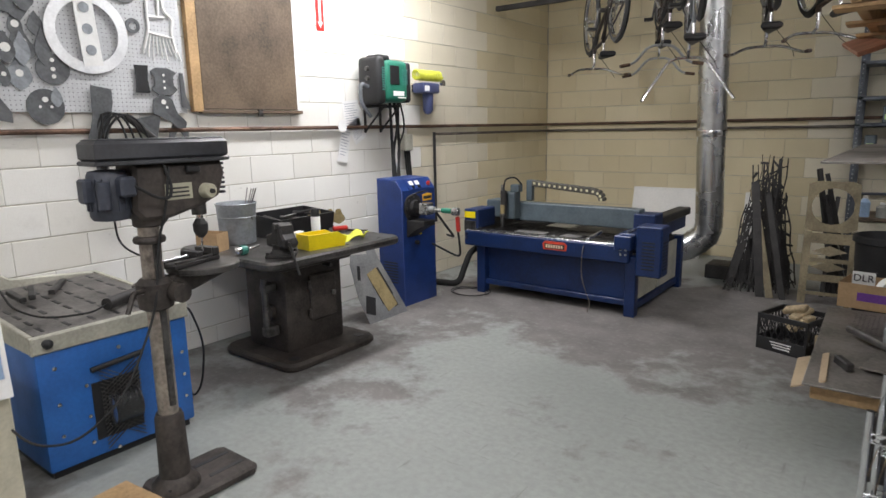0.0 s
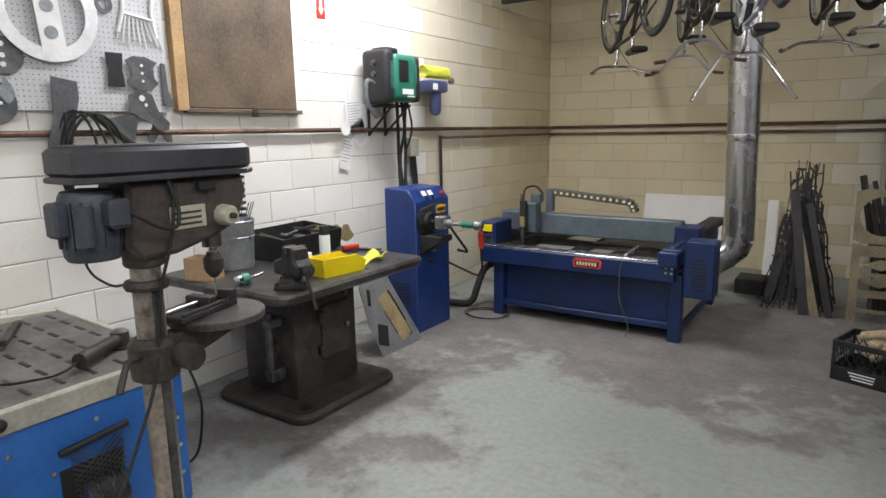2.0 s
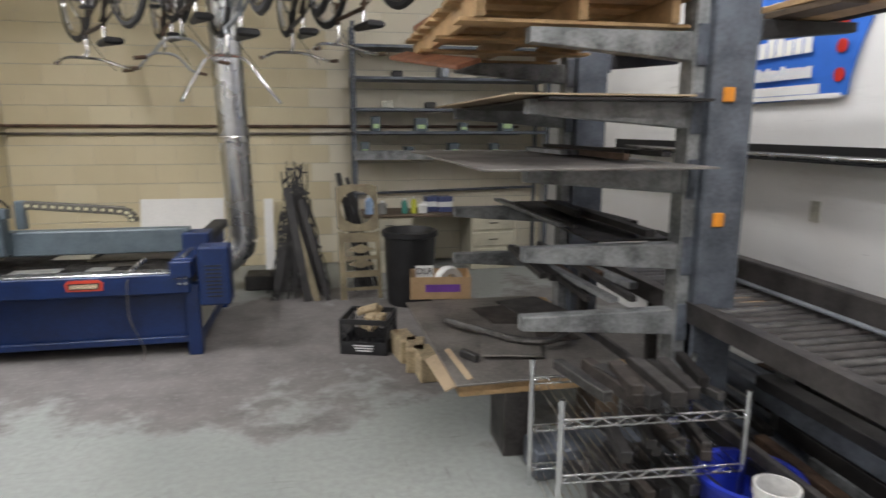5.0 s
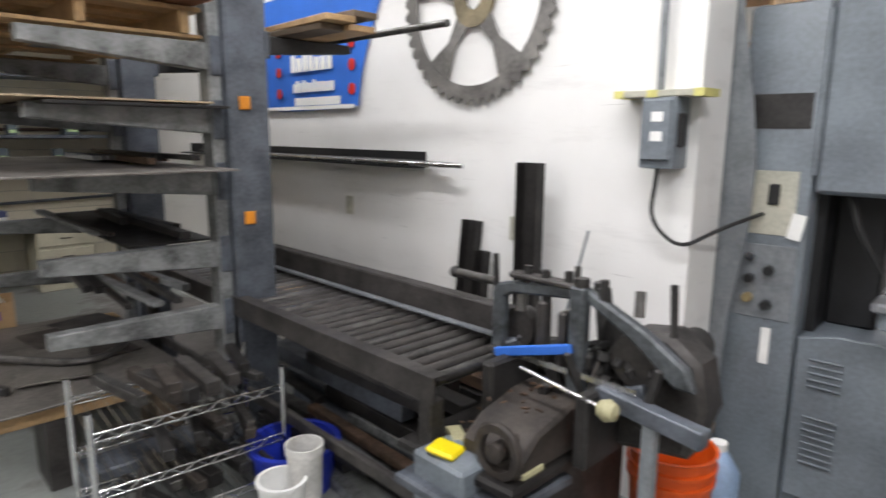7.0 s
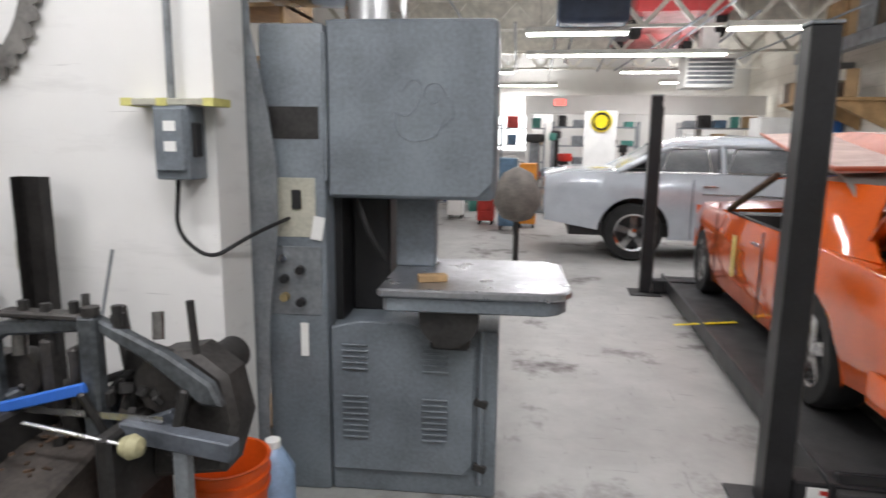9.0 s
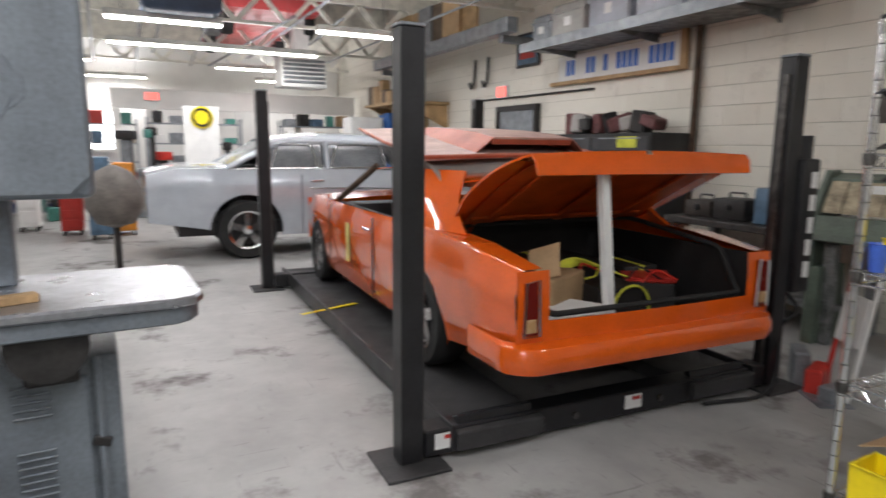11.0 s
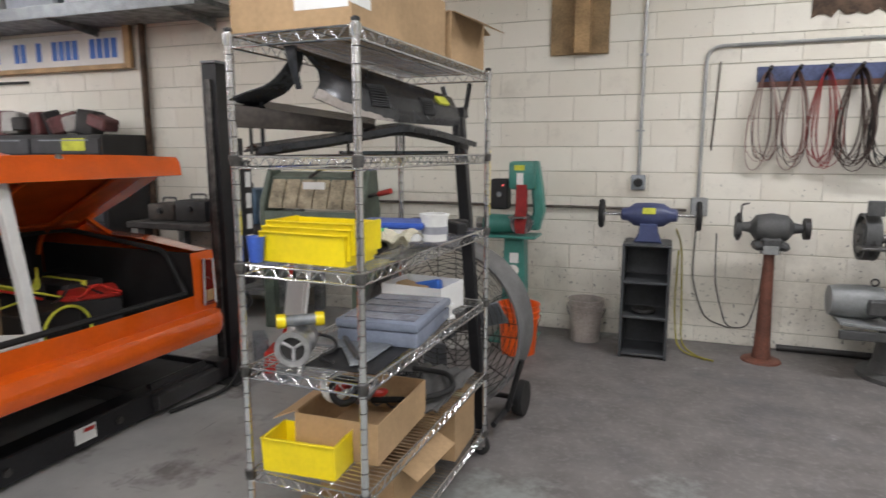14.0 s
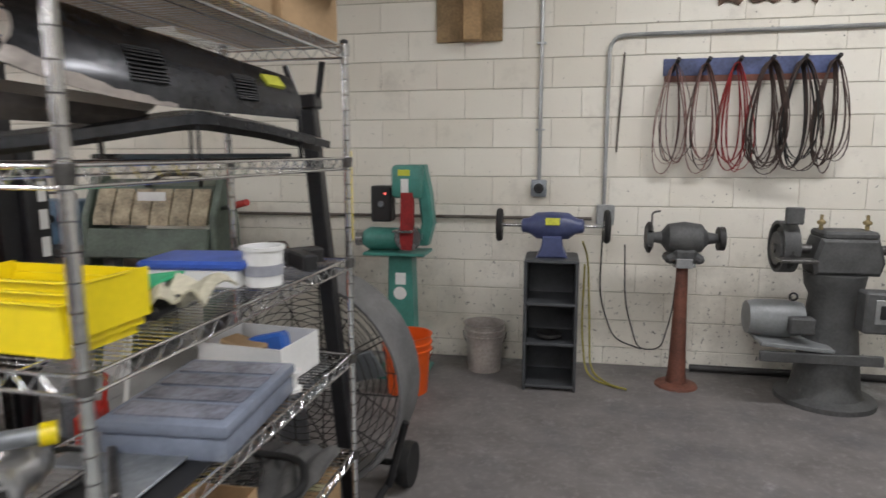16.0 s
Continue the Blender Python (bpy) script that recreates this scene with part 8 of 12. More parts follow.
def wheel(parent, X, y, z, r, w, mt="chrome", name="wheel"):
    s = 1 if y > 0 else -1
    o = part(name, lathe(B(), [(r * 0.66, -w / 2), (r * 0.93, -w / 2), (r, -w / 3), (r, w / 3), (r * 0.93, w / 2), (r * 0.66, w / 2), (r * 0.66, -w / 2)], (X, y, z), "y", 40), M["rubber"], parent)
    part("rim", lathe(B(), [(r * 0.6, -w * 0.4), (r * 0.67, -w * 0.45), (r * 0.67, w * 0.45), (r * 0.6, w * 0.4), (r * 0.58, -w * 0.4)], (X, y, z), "y", 32), M[mt], o)
    for k in range(5):
        a = 2 * math.pi * k / 5 + 0.3
        part("wheel_spoke", slab(B(), [(X + r * 0.12 * math.cos(a - 1.2), z + r * 0.12 * math.sin(a - 1.2)), (X + r * 0.62 * math.cos(a - 0.2), z + r * 0.62 * math.sin(a - 0.2)), (X + r * 0.62 * math.cos(a + 0.2), z + r * 0.62 * math.sin(a + 0.2)), (X + r * 0.12 * math.cos(a + 1.2), z + r * 0.12 * math.sin(a + 1.2))], y + s * w * 0.28, y + s * w * 0.4, "y"), M[mt], o)
    part("hub_cap", lathe(B(), [(0.0, s * w * 0.46), (r * 0.15, s * w * 0.42), (r * 0.16, 0)], (X, y, z), "y", 16), M[mt], o)
    part("drum", lathe(B(), [(0.0, -w * 0.1), (r * 0.55, -w * 0.1), (r * 0.55, w * 0.1), (0.0, w * 0.1)], (X, y, z), "y", 20), M["black"], o)
    return o


def along(table, x):
    for (a, u), (b, v) in zip(table, table[1:]):
        if x <= b:
            k = (x - a) / (b - a)
            k = k * k * (3 - 2 * k) if abs(u - v) > 0.2 else k
            return u + (v - u) * max(0, k)
    return table[-1][1]


def body_side(s, xs, top, bot, half, arches, nz=12):
    """One flank of a car: crowned skin between bot(x) and top(x), with round wheel openings."""
    b = B()
    grid = []
    for x in xs:
        col = []
        z0, z1 = bot(x), top(x)
        for j in range(nz + 1):
            v = j / nz
            z = z0 + (z1 - z0) * v
            crown = 1 - 0.085 * (1 - v) ** 2.5 - 0.055 * v ** 4
            crease = 0.008 * math.exp(-((v - 0.72) / 0.05) ** 2)
            p = Vector((x, s * (half(x) * crown + crease), z))
            for ax, az, ar in arches:
                d = Vector((p.x - ax, 0, p.z - az))
                if ar * 0.72 < d.length < ar:
                    d.normalize()
                    p.x, p.z = ax + d.x * ar, az + d.z * ar
            col.append(b.verts.new(p))
        grid.append(col)
    for a, c in zip(grid, grid[1:]):
        for j in range(nz):
            q = (a[j], c[j], c[j + 1], a[j + 1])
            m = sum((v.co for v in q), Vector()) / 4
            if all((m.x - ax) ** 2 + (m.z - az) ** 2 > (ar * 0.97) ** 2 for ax, az, ar in arches):
                b.faces.new(q)
    bmesh.ops.delete(b, geom=[v for v in b.verts if not v.link_faces], context="VERTS")
    return b


def orange_car():
    t = thing("orange_coupe", pose(2.86, -1.63, 0.145, 0, 0, -1.9), "glossy orange vintage coupe with its trunk open", "car")
    L = 4.62
    arches = ((1.14, 0.3, 0.36), (3.86, 0.3, 0.36))
    half = lambda x: along([(0, 0.85), (0.35, 0.9), (2.3, 0.915), (3.9, 0.9), (4.62, 0.8)], x)
    top = lambda x: along([(0, 0.79), (0.5, 0.85), (1.4, 0.885), (2.4, 0.875), (4.2, 0.86), (4.62, 0.79)], x)
    bot = lambda x: along([(0, 0.36), (0.7, 0.27), (1.2, 0.2), (3.8, 0.2), (4.3, 0.27), (4.62, 0.34)], x)
    O = M["orange"]
    for s in (1, -1):
        part("body_side", body_side(s, steps(0.03, L, 92), top, bot, half, arches, 14), O, t)
        b = B()
        sheet(b, [[(x, s * half(x) * (0.945 - 0.005 * k), top(x) + 0.012 * math.sin(k * 0.55)) for k in range(4)] + [(x, s * 0.7, top(x) + 0.015)] for x in steps(0.03, 1.5, 20)])
        part("fender_top", b, O, t)
        # tail lamp in the fender end
        b = B()
        sheet(b, [[(0.03 - 0.012 * math.sin(math.pi * v), s * (0.66 + (half(0.03) * 0.98 - 0.66) * u), 0.4 + 0.4 * v) for u in (0, 0.33, 0.66, 1)] for v in steps(0, 1, 8)])
        part("fender_end", b, O, t)
        l = part("tail_lamp", slab(B(), [(s * 0.725, 0.495), (s * 0.805, 0.495), (s * 0.796, 0.745), (s * 0.735, 0.755)], 0.0, 0.03, "x", 0.006), M["tail"], t)
        part("reverse_lens", slab(B(), [(s * 0.737, 0.51), (s * 0.797, 0.51), (s * 0.794, 0.575), (s * 0.742, 0.575)], -0.004, 0.01, "x", 0.004), M["lamp_amber"], l)
        part("lamp_bezel", tube(B(), [(0.0, s * 0.72, 0.49), (0.0, s * 0.81, 0.49), (0.0, s * 0.8, 0.752), (0.0, s * 0.73, 0.762)], 0.006, 6, True), M["chrome"], l)
    b = B()
    sheet(b, [[(0.02 - 0.015 * math.cos(u * 2), u * 0.67, z) for u in steps(-1, 1, 16)] for z in (0.4, 0.48, 0.53, 0.555)])
    part("tail_panel", b, O, t)
    b = B()
    prof = [(0.04, 0.3), (-0.03, 0.302), (-0.085, 0.315), (-0.115, 0.355), (-0.115, 0.4), (-0.08, 0.44), (0.0, 0.455), (0.05, 0.455)]
    way = [(0.0, 0.74 * u, -1.0, 0.0, 1.0) for u in steps(-1, 1, 20)]
    for k in range(1, 8):
        a = math.pi / 14 * k
        way.append((0.13 - 0.13 * math.cos(a), 0.74 + 0.13 * math.sin(a), -math.cos(a), math.sin(a), 1.0 - 0.09 * k))
    way += [(0.2, 0.872, 0.0, 1.0, 0.3), (0.3, 0.876, 0.0, 1.0, 0.22), (0.42, 0.88, 0.0, 1.0, 0.12)]
    way = [(x, -y, nx, -ny, q) for x, y, nx, ny, q in reversed(way[21:])] + way
    sheet(b, [[(x - nx * px * q * 0.62, y - ny * px * q * 0.62, pz) for px, pz in prof] for x, y, nx, ny, q in way])
    part("rear_bumper", solid(b, 0.004), O, t)
    # trunk: lip, floor, walls
    b = B()
    tube(b, bent([(0.06, -0.64, 0.57), (0.06, 0.64, 0.57), (0.25, 0.69, 0.8), (0.95, 0.69, 0.88), (1.04, 0.66, 0.89), (1.04, -0.66, 0.89), (0.95, -0.69, 0.88), (0.25, -0.69, 0.8), (0.06, -0.64, 0.57)], 0.06), 0.016, 8)
    part("trunk_seal", b, M["rubber"], t)
    part("trunk_floor", span(B(), (0.05, -0.72, 0.3), (1.4, 0.72, 0.33)), M["trunk"], t)
    for s in (1, -1):
        part("trunk_wall", span(B(), (0.06, s * 0.72 - 0.01, 0.33), (1.3, s * 0.72 + 0.01, 0.79)), M["trunk"], t)
    part("trunk_bulkhead", span(B(), (1.3, -0.7, 0.33), (1.33, 0.7, 0.84)), M["trunk"], t)
    b = B()
    sheet(b, [[(x, u * 0.72, 0.895 + 0.02 * (1 - u * u)) for u in steps(-1, 1, 12)] for x in (1.04, 1.15, 1.3, 1.42)])
    part("rear_deck", b, O, t)
    part("window_channel", box(B(), (1.3, 0, 0.925), (0.03, 1.3, 0.01)), M["galvsheet"], t)
    # raised lid
    b = B()
    lid = [[(-w, u * (0.73 + 0.09 * min(1.0, w / 0.4) - 0.08 * max(0.0, (w - 0.62) / 0.31) ** 2.5), 0.028 * (1 - u * u) + 0.02 * math.sin(w * 3)) for u in steps(-1, 1, 16)] for w in steps(0.0, 0.93, 10)]
    lid.append([(-0.965, u * 0.715, 0.0 + 0.02 * (1 - u * u)) for u in steps(-1, 1, 16)])
    lid.append([(-0.978, u * 0.71, -0.04 + 0.02 * (1 - u * u)) for u in steps(-1, 1, 16)])
    lid.append([(-0.96, u * 0.705, -0.11) for u in steps(-1, 1, 16)])
    sheet(b, lid)
    o = part("trunk_lid", solid(b, 0.012), O, t, "raised orange trunk lid", m=pose(1.02, -0.02, 0.9, 0, 27, 0))
    b = B()
    for y in (-0.5, 0.0, 0.5):
        box(b, (-0.46, y, -0.008), (0.82, 0.07, 0.02), None, 0.008)
    box(b, (-0.1, 0, -0.008), (0.06, 1.3, 0.02), None, 0.008)
    part("inner_brace", b, M["orangeshade"], o)
    b = B()
    sheet(b, [[(-w, u * (0.68 - 0.05 * max(0.0, (w - 0.62) / 0.31) ** 2), -0.016 + 0.022 * (1 - u * u) + 0.02 * math.sin(w * 3)) for u in steps(-1, 1, 12)] for w in steps(0.04, 0.9, 8)])
    part("inner_skin", solid(b, 0.003), M["orangeshade"], o, "dull orange underside, darkened for shade")
    part("lid_emblem", lathe(B(), [(0, -0.975), (0.02, -0.972)], (0, 0, 0.0), "x", 12), M["chrome"], o)
    for y in (-0.55, 0.55):
        part("hinge_arm", tube(B(), bent([(1.12, y, 0.75), (1.08, y, 0.86), (0.95, y, 0.96)], 0.05), 0.014), M["orangeshade"], t)
    part("prop_stick", box(B(), (0.22, 0.17, 0.79), (0.05, 0.05, 0.92), (-8, -2, 0), 0.003), M["paper"], t, "white wooden prop stick")
    # cabin
    b = B()
    sheet(b, [[(x, u * (0.6 - 0.02 * abs(x - 2.1)), 1.24 - 0.03 * u * u - 0.03 * ((x - 2.05) / 0.7) ** 2) for u in steps(-1, 1, 12)] for x in steps(1.1, 2.85, 12)])
    part("roof", solid(b, 0.01), O, t)
    for s in (1, -1):
        b = B()
        sheet(b, [[((0.72 + 0.42 * v ** 0.8) * (1 - w) + (1.62 + 0.1 * v) * w, s * (0.8 + 0.07 * math.sin(2.2 * w) - 0.2 * v - 0.05 * (1 - w) ** 3 + 0.035 * math.sin(math.pi * v)), 0.88 + 0.34 * v) for w in steps(0, 1, 8)] for v in steps(0, 1, 8)])
        part("rear_pillar", solid(b, 0.02), O, t)
        part("front_pillar", rod(B(), (3.25, s * 0.8, 0.88), (2.8, s * 0.58, 1.2), 0.028, n=8), M["rust"], t)
        part("door_gap", box(B(), (1.95, s * 0.905, 0.55), (0.006, 0.012, 0.6)), M["black"], t)
        part("door_gap", box(B(), (3.2, s * 0.905, 0.55), (0.006, 0.012, 0.6)), M["black"], t)
        part("door_handle", span(B(), (2.02, s * 0.905 - 0.012, 0.74), (2.16, s * 0.905 + 0.012, 0.76), 0.004), M["chrome"], t)
        part("inner_door", span(B(), (1.5, s * 0.78 - 0.02, 0.25), (3.25, s * 0.78 + 0.02, 0.86)), M["trunk"], t)
    part("cabin_floor", span(B(), (1.35, -0.78, 0.22), (3.4, 0.78, 0.26)), M["trunk"], t)
    part("dash", span(B(), (3.05, -0.75, 0.6), (3.3, 0.75, 0.86), 0.04, 2), M["trunk"], t)
    for y in (-0.4, 0.4):
        sx = part("seat", span(B(), (2.0, y - 0.24, 0.3), (2.5, y + 0.24, 0.5), 0.05, 2), M["trunk"], t)
        part("backrest", box(B(), (1.98, y, 0.72), (0.14, 0.48, 0.6), (0, -14, 0), 0.05), M["trunk"], sx)
    part("roll_bar", tube(B(), bent([(1.7, -0.6, 0.3), (1.7, -0.55, 1.2), (1.7, 0.55, 1.2), (1.7, 0.6, 0.3)], 0.15), 0.022), M["black"], t)
    # front end
    b = B()
    sheet(b, [[(x, u * half(x) * 0.945, top(x) + 0.035 * (1 - u * u)) for u in steps(-1, 1, 14)] for x in steps(3.3, 4.6, 12)])
    part("hood_pan", b, O, t)
    b = B()
    sheet(b, [[(4.62 + 0.02 * math.cos(1.5 * u), u * half(4.62) * 0.98, z) for u in steps(-1, 1, 12)] for z in steps(0.34, 0.79, 5)])
    part("grille_panel", b, O, t)
    part("yellow_tape", span(B(), (2.55, 0.908, 0.42), (2.62, 0.918, 0.74)), M["paleyellow"], t)
    for X in (1.14, 3.86):
        for s in (1, -1):
            wheel(t, X, s * 0.76, 0.315, 0.315, 0.22, "bright")
    part("axle", rod(B(), (1.14, -0.7, 0.31), (1.14, 0.7, 0.31), 0.05), M["black"], t)
    part("underbody", span(B(), (0.3, -0.7, 0.2), (4.4, 0.7, 0.29)), M["trunk"], t)
    # what lies in the trunk, and the loose hood on the roof
    W = pose(2.86, -1.63, 0.145, 0, 0, -1.9)
    for x, y, w, d, h, mt, lab in ((0.6, 0.36, 0.42, 0.4, 0.34, "card", "brown carton leaning in the trunk"), (0.25, 0.36, 0.3, 0.4, 0.2, "paper", "white box with its flaps open"), (0.5, -0.05, 0.34, 0.3, 0.26, "trunk", "black speaker case in the trunk"), (0.55, -0.42, 0.3, 0.3, 0.24, "trunk", "black tool case with red lid")):
        o = thing("trunk_box", W @ pose(x, y, 0.33, 0, 0, 8 * y * 10), lab, "box", "boxes in the trunk")
        part("box", span(B(), (-w / 2, -d / 2, 0), (w / 2, d / 2, h), 0.01), M[mt], o)
        if mt == "card":
            part("flap", box(B(), (-0.1, 0.1, h + 0.07), (0.2, 0.004, 0.2), (30, 20, 0)), M["card"], o)
        if y < -0.3:
            part("lid", span(B(), (-w / 2, -d / 2, h), (w / 2, d / 2, h + 0.03), 0.01), M["red"], o)
    for x, y, w, d, h, mt, lab in ((0.9, 0.1, 0.5, 0.7, 0.34, "trunk", "black carpeted speaker box deep in the trunk"), (0.82, -0.48, 0.34, 0.26, 0.3, "trunk", "black battery box in the trunk corner"), (0.2, -0.45, 0.14, 0.3, 0.07, "iron", "dark greasy part on the trunk floor"), (0.95, 0.55, 0.2, 0.18, 0.38, "card", "tall brown carton standing in the trunk")):
        o = thing("trunk_box", W @ pose(x, y, 0.33, 0, 0, 6 * y), lab, "box", "boxes in the trunk")
        part("box", span(B(), (-w / 2, -d / 2, 0), (w / 2, d / 2, h), 0.015, 2), M[mt], o)
        part("strap_band", span(B(), (-w / 2 - 0.003, -0.015, 0.0), (w / 2 + 0.003, 0.015, h + 0.003)), M["hiviz" if mt == "trunk" else "tanball"], o)
    for k in range(9):
        solo("wiring_loom", tube(B(), bent([(0, 0, 0), (0.05, 0.1 + 0.02 * k, 0.05 + 0.02 * (k % 3)), (0.02, 0.22, 0.02), (-0.06, 0.3 + 0.015 * k, 0.03)], 0.06), 0.006 + 0.002 * (k % 2), 6), M[("hiviz", "red", "black", "galvgrey")[k % 4]], W @ pose(0.25 + 0.06 * k, -0.5 + 0.07 * k, 0.345 + 0.26 * (k % 3 > 0) * (0.3 < 0.25 + 0.06 * k < 0.75)), "loose wire and strap end in the trunk", "cable", "cables in the trunk")
    o = thing("cargo_net", W @ pose(0.62, 0.0, 0.62), "yellow green straps lying over the trunk load", "straps")
    random.seed(31)
    for k in range(7):
        b = B()
        tube(b, bent([(-0.1 + 0.03 * k, 0.25, 0.0), (0.0, 0.1, 0.06 + 0.01 * k), (0.05 - 0.03 * k, -0.1, 0.03), (0.1, -0.25, 0.02 * k)], 0.1), 0.006, 5)
        part("strap", b, M["hiviz"], o)
    solo("speaker_ring", tube(B(), [(0, 0.13 * math.cos(a), 0.13 * math.sin(a)) for a in [2 * math.pi * k / 24 for k in range(24)]], 0.008, 6, True), M["hiviz"], W @ pose(0.31, -0.1, 0.47), "yellow edged round speaker ring", "speaker ring")
    o = thing("loose_hood", W @ pose(2.15, -0.02, 1.35, 0, -6.5, 0), "primer red hood lying upside down on the roof", "hood")
    b = B()
    sheet(b, [[(x, u * (0.76 - 0.08 * max(0, x)), 0.05 + 0.02 * (1 - u * u) + 0.02 * x) for u in steps(-1, 1, 20)] for x in steps(-0.8, 0.85, 14)])
    part("skin", solid(b, 0.02), M["hoodred"], o)
    part("edge_roll", tube(B(), bent([(-0.8, 0.78, 0.04), (-0.81, 0.0, 0.06), (-0.8, -0.78, 0.04)], 0.1), 0.014), M["hoodedge"], o)
    for s in (1, -1):
        part("side_roll", tube(B(), [(-0.8, s * 0.77, 0.04), (0.0, s * 0.77, 0.05), (0.85, s * 0.7, 0.07)], 0.012), M["hoodedge"], o)
    scoop = [[(x, -0.14 + w * (0.33 - 0.05 * max(0.0, x)), z) for w in (-1.0, -0.93, -0.5, 0.0, 0.5, 0.93, 1.0)] for x, z in ((-0.66, 0.16), (-0.4, 0.17), (0.0, 0.155), (0.5, 0.125), (0.8, 0.09))]
    b = B()
    sheet(b, scoop)
    part("scoop_top", solid(b, 0.012), M["hoodred"], o)
    for k in (0, -1):
        b = B()
        sheet(b, [[row[k], (row[k][0], row[k][1] + (-0.13 if k == 0 else 0.13), 0.055)] for row in scoop])
        part("scoop_side", solid(b, 0.006), M["hoodedge"], o, "red painted scoop flank")
    b = B()
    sheet(b, [[p, (p[0] + 0.02, p[1], p[2] - 0.05)] for p in scoop[0]])
    part("scoop_lip", solid(b, 0.006), M["hoodedge"], o)
    b = B()
    sheet(b, [[(-0.55 - 0.4 * v, u * 0.7, 0.02 - 0.14 * v * v + 0.02 * math.sin(5 * u + 2 * v)) for u in steps(-1, 1, 20)] for v in steps(0, 1, 8)])
    part("dust_cloth", solid(b, 0.006), M["dustgrey"], o)
    part("support", span(B(), (-0.3, -0.4, -0.14), (0.4, 0.4, 0.05), 0.01), M["dustgrey"], o)


def classic_car(name, m, paint, label, gasser=True):
    t = thing(name, m, label, "car")
    L = 4.95
    za = 0.37
    arches = ((1.15, za, 0.42), (3.75, za + 0.02, 0.47))
    half = lambda x: along([(0, 0.8), (0.5, 0.9), (2.4, 0.93), (4.2, 0.92), (4.95, 0.82)], x)
    top = lambda x: along([(0, 1.02), (0.8, 1.12), (2.2, 1.18), (3.3, 1.2), (4.6, 1.2), (4.95, 1.12)], x)
    bot = lambda x: along([(0, 0.5), (0.8, 0.36), (1.2, 0.28), (3.6, 0.3), (4.3, 0.42), (4.95, 0.52)], x)
    p = M[paint]
    for s in (1, -1):
        part("body_side", body_side(s, steps(0, L, 80), top, bot, half, arches, 12), p, t)
        part("belt_trim", tube(B(), [(x, s * (half(x) * 0.99 + 0.005), top(x) - 0.26) for x in steps(0.4, 2.9, 20)], 0.01, 6), M["chrome"], t)
        part("door_gap", box(B(), (3.02, s * 0.925, 0.72), (0.008, 0.01, 0.8)), M["black"], t)
        for a, c in ((1.75, 2.58), (2.7, 3.42)):
            b = B()
            sheet(b, [[(a + (c - a) * u + (0.0 if u < 0.5 else (0.2 if c > 3 else 0.05) * (1 - v)), s * (0.855 - 0.13 * v), 1.2 + 0.33 * v) for u in (0, 1)] for v in (0, 1)])
            part("side_window", b, M["carglass"], t)
        b = B()
        tube(b, bent([(0.95, s * 0.85, 1.16), (1.45, s * 0.7, 1.55), (3.3, s * 0.7, 1.56), (3.98, s * 0.85, 1.2)], 0.25), 0.045)
        part("roof_rail", b, p, t)
        part("door_post", rod(B(), (2.64, s * 0.86, 1.18), (2.64, s * 0.72, 1.56), 0.038, n=8), p, t)
        for a, c in ((1.68, 2.6), (2.69, 3.62)):
            part("window_surround", tube(B(), bent([(a + 0.1, s * 0.868, 1.205), (a + 0.14, s * 0.745, 1.52), (c - 0.12, s * 0.745, 1.53), (c, s * 0.868, 1.205), (a + 0.1, s * 0.868, 1.205)], 0.06), 0.011, 6), M["chrome"], t)
        part("door_handle", span(B(), (2.72, s * 0.925 - 0.02, 1.02), (2.9, s * 0.925 + 0.02, 1.045), 0.006), M["chrome"], t)
        part("vent_post", rod(B(), (3.42, s * 0.862, 1.2), (3.3, s * 0.745, 1.53), 0.01, n=6), M["chrome"], t)
        part("window_trim", tube(B(), [(x, s * 0.87, 1.2) for x in steps(1.1, 3.9, 8)], 0.012, 6), M["chrome"], t)
        part("head_lamp", lathe(B(), [(0.0, 0.03), (0.085, 0.02), (0.1, 0.0), (0.1, -0.1)], (4.93, s * 0.66, 0.95), "x", 24), M["chrome"], t)
    b = B()
    sheet(b, [[(x, u * (0.74 - 0.02 * abs(x - 2.4)), 1.7 - 0.12 * u ** 4 - 0.1 * abs((x - 2.4) / 1.05) ** 3) for u in steps(-1, 1, 16)] for x in steps(1.35, 3.45, 14)])
    part("roof", b, p, t)
    for x0, z0, x1, z1, nm in ((4.02, 1.2, 3.42, 1.57, "windscreen"), (0.95, 1.14, 1.4, 1.57, "rear_window")):
        b = B()
        sheet(b, [[(x0 + (x1 - x0) * v, u * (0.8 - 0.13 * v), z0 + (z1 - z0) * v + 0.02 * (1 - u * u)) for u in steps(-1, 1, 8)] for v in steps(0, 1, 3)])
        part(nm, b, M["screen" if nm == "windscreen" else "carglass"], t)
    b = B()
    sheet(b, [[(x, u * half(x) * 0.945, top(x) + 0.06 * (1 - abs(u) ** 3)) for u in steps(-1, 1, 14)] for x in steps(3.98, L, 12)])
    part("hood", b, p, t)
    b = B()
    sheet(b, [[(x, u * half(x) * 0.945, top(x) + 0.03 * (1 - abs(u) ** 3)) for u in steps(-1, 1, 12)] for x in steps(0, 1.0, 8)])
    part("deck", b, p, t)
    for X in (0.0, L):
        b = B()
        sheet(b, [[(X, u * half(X) * 0.98, z) for u in steps(-1, 1, 10)] for z in steps(bot(X), top(X), 4)])
        part("end_panel", b, p, t)
    part("grille", span(B(), (L, -0.6, 0.62), (L + 0.03, 0.6, 0.86), 0.01), M["bright"], t)
    part("underbody", span(B(), (0.3, -0.75, 0.32), (4.6, 0.75, 0.5)), M["black"], t)
    part("cabin_block", span(B(), (1.0, -0.72, 0.5), (3.8, 0.72, 1.1)), M["trunk"], t)
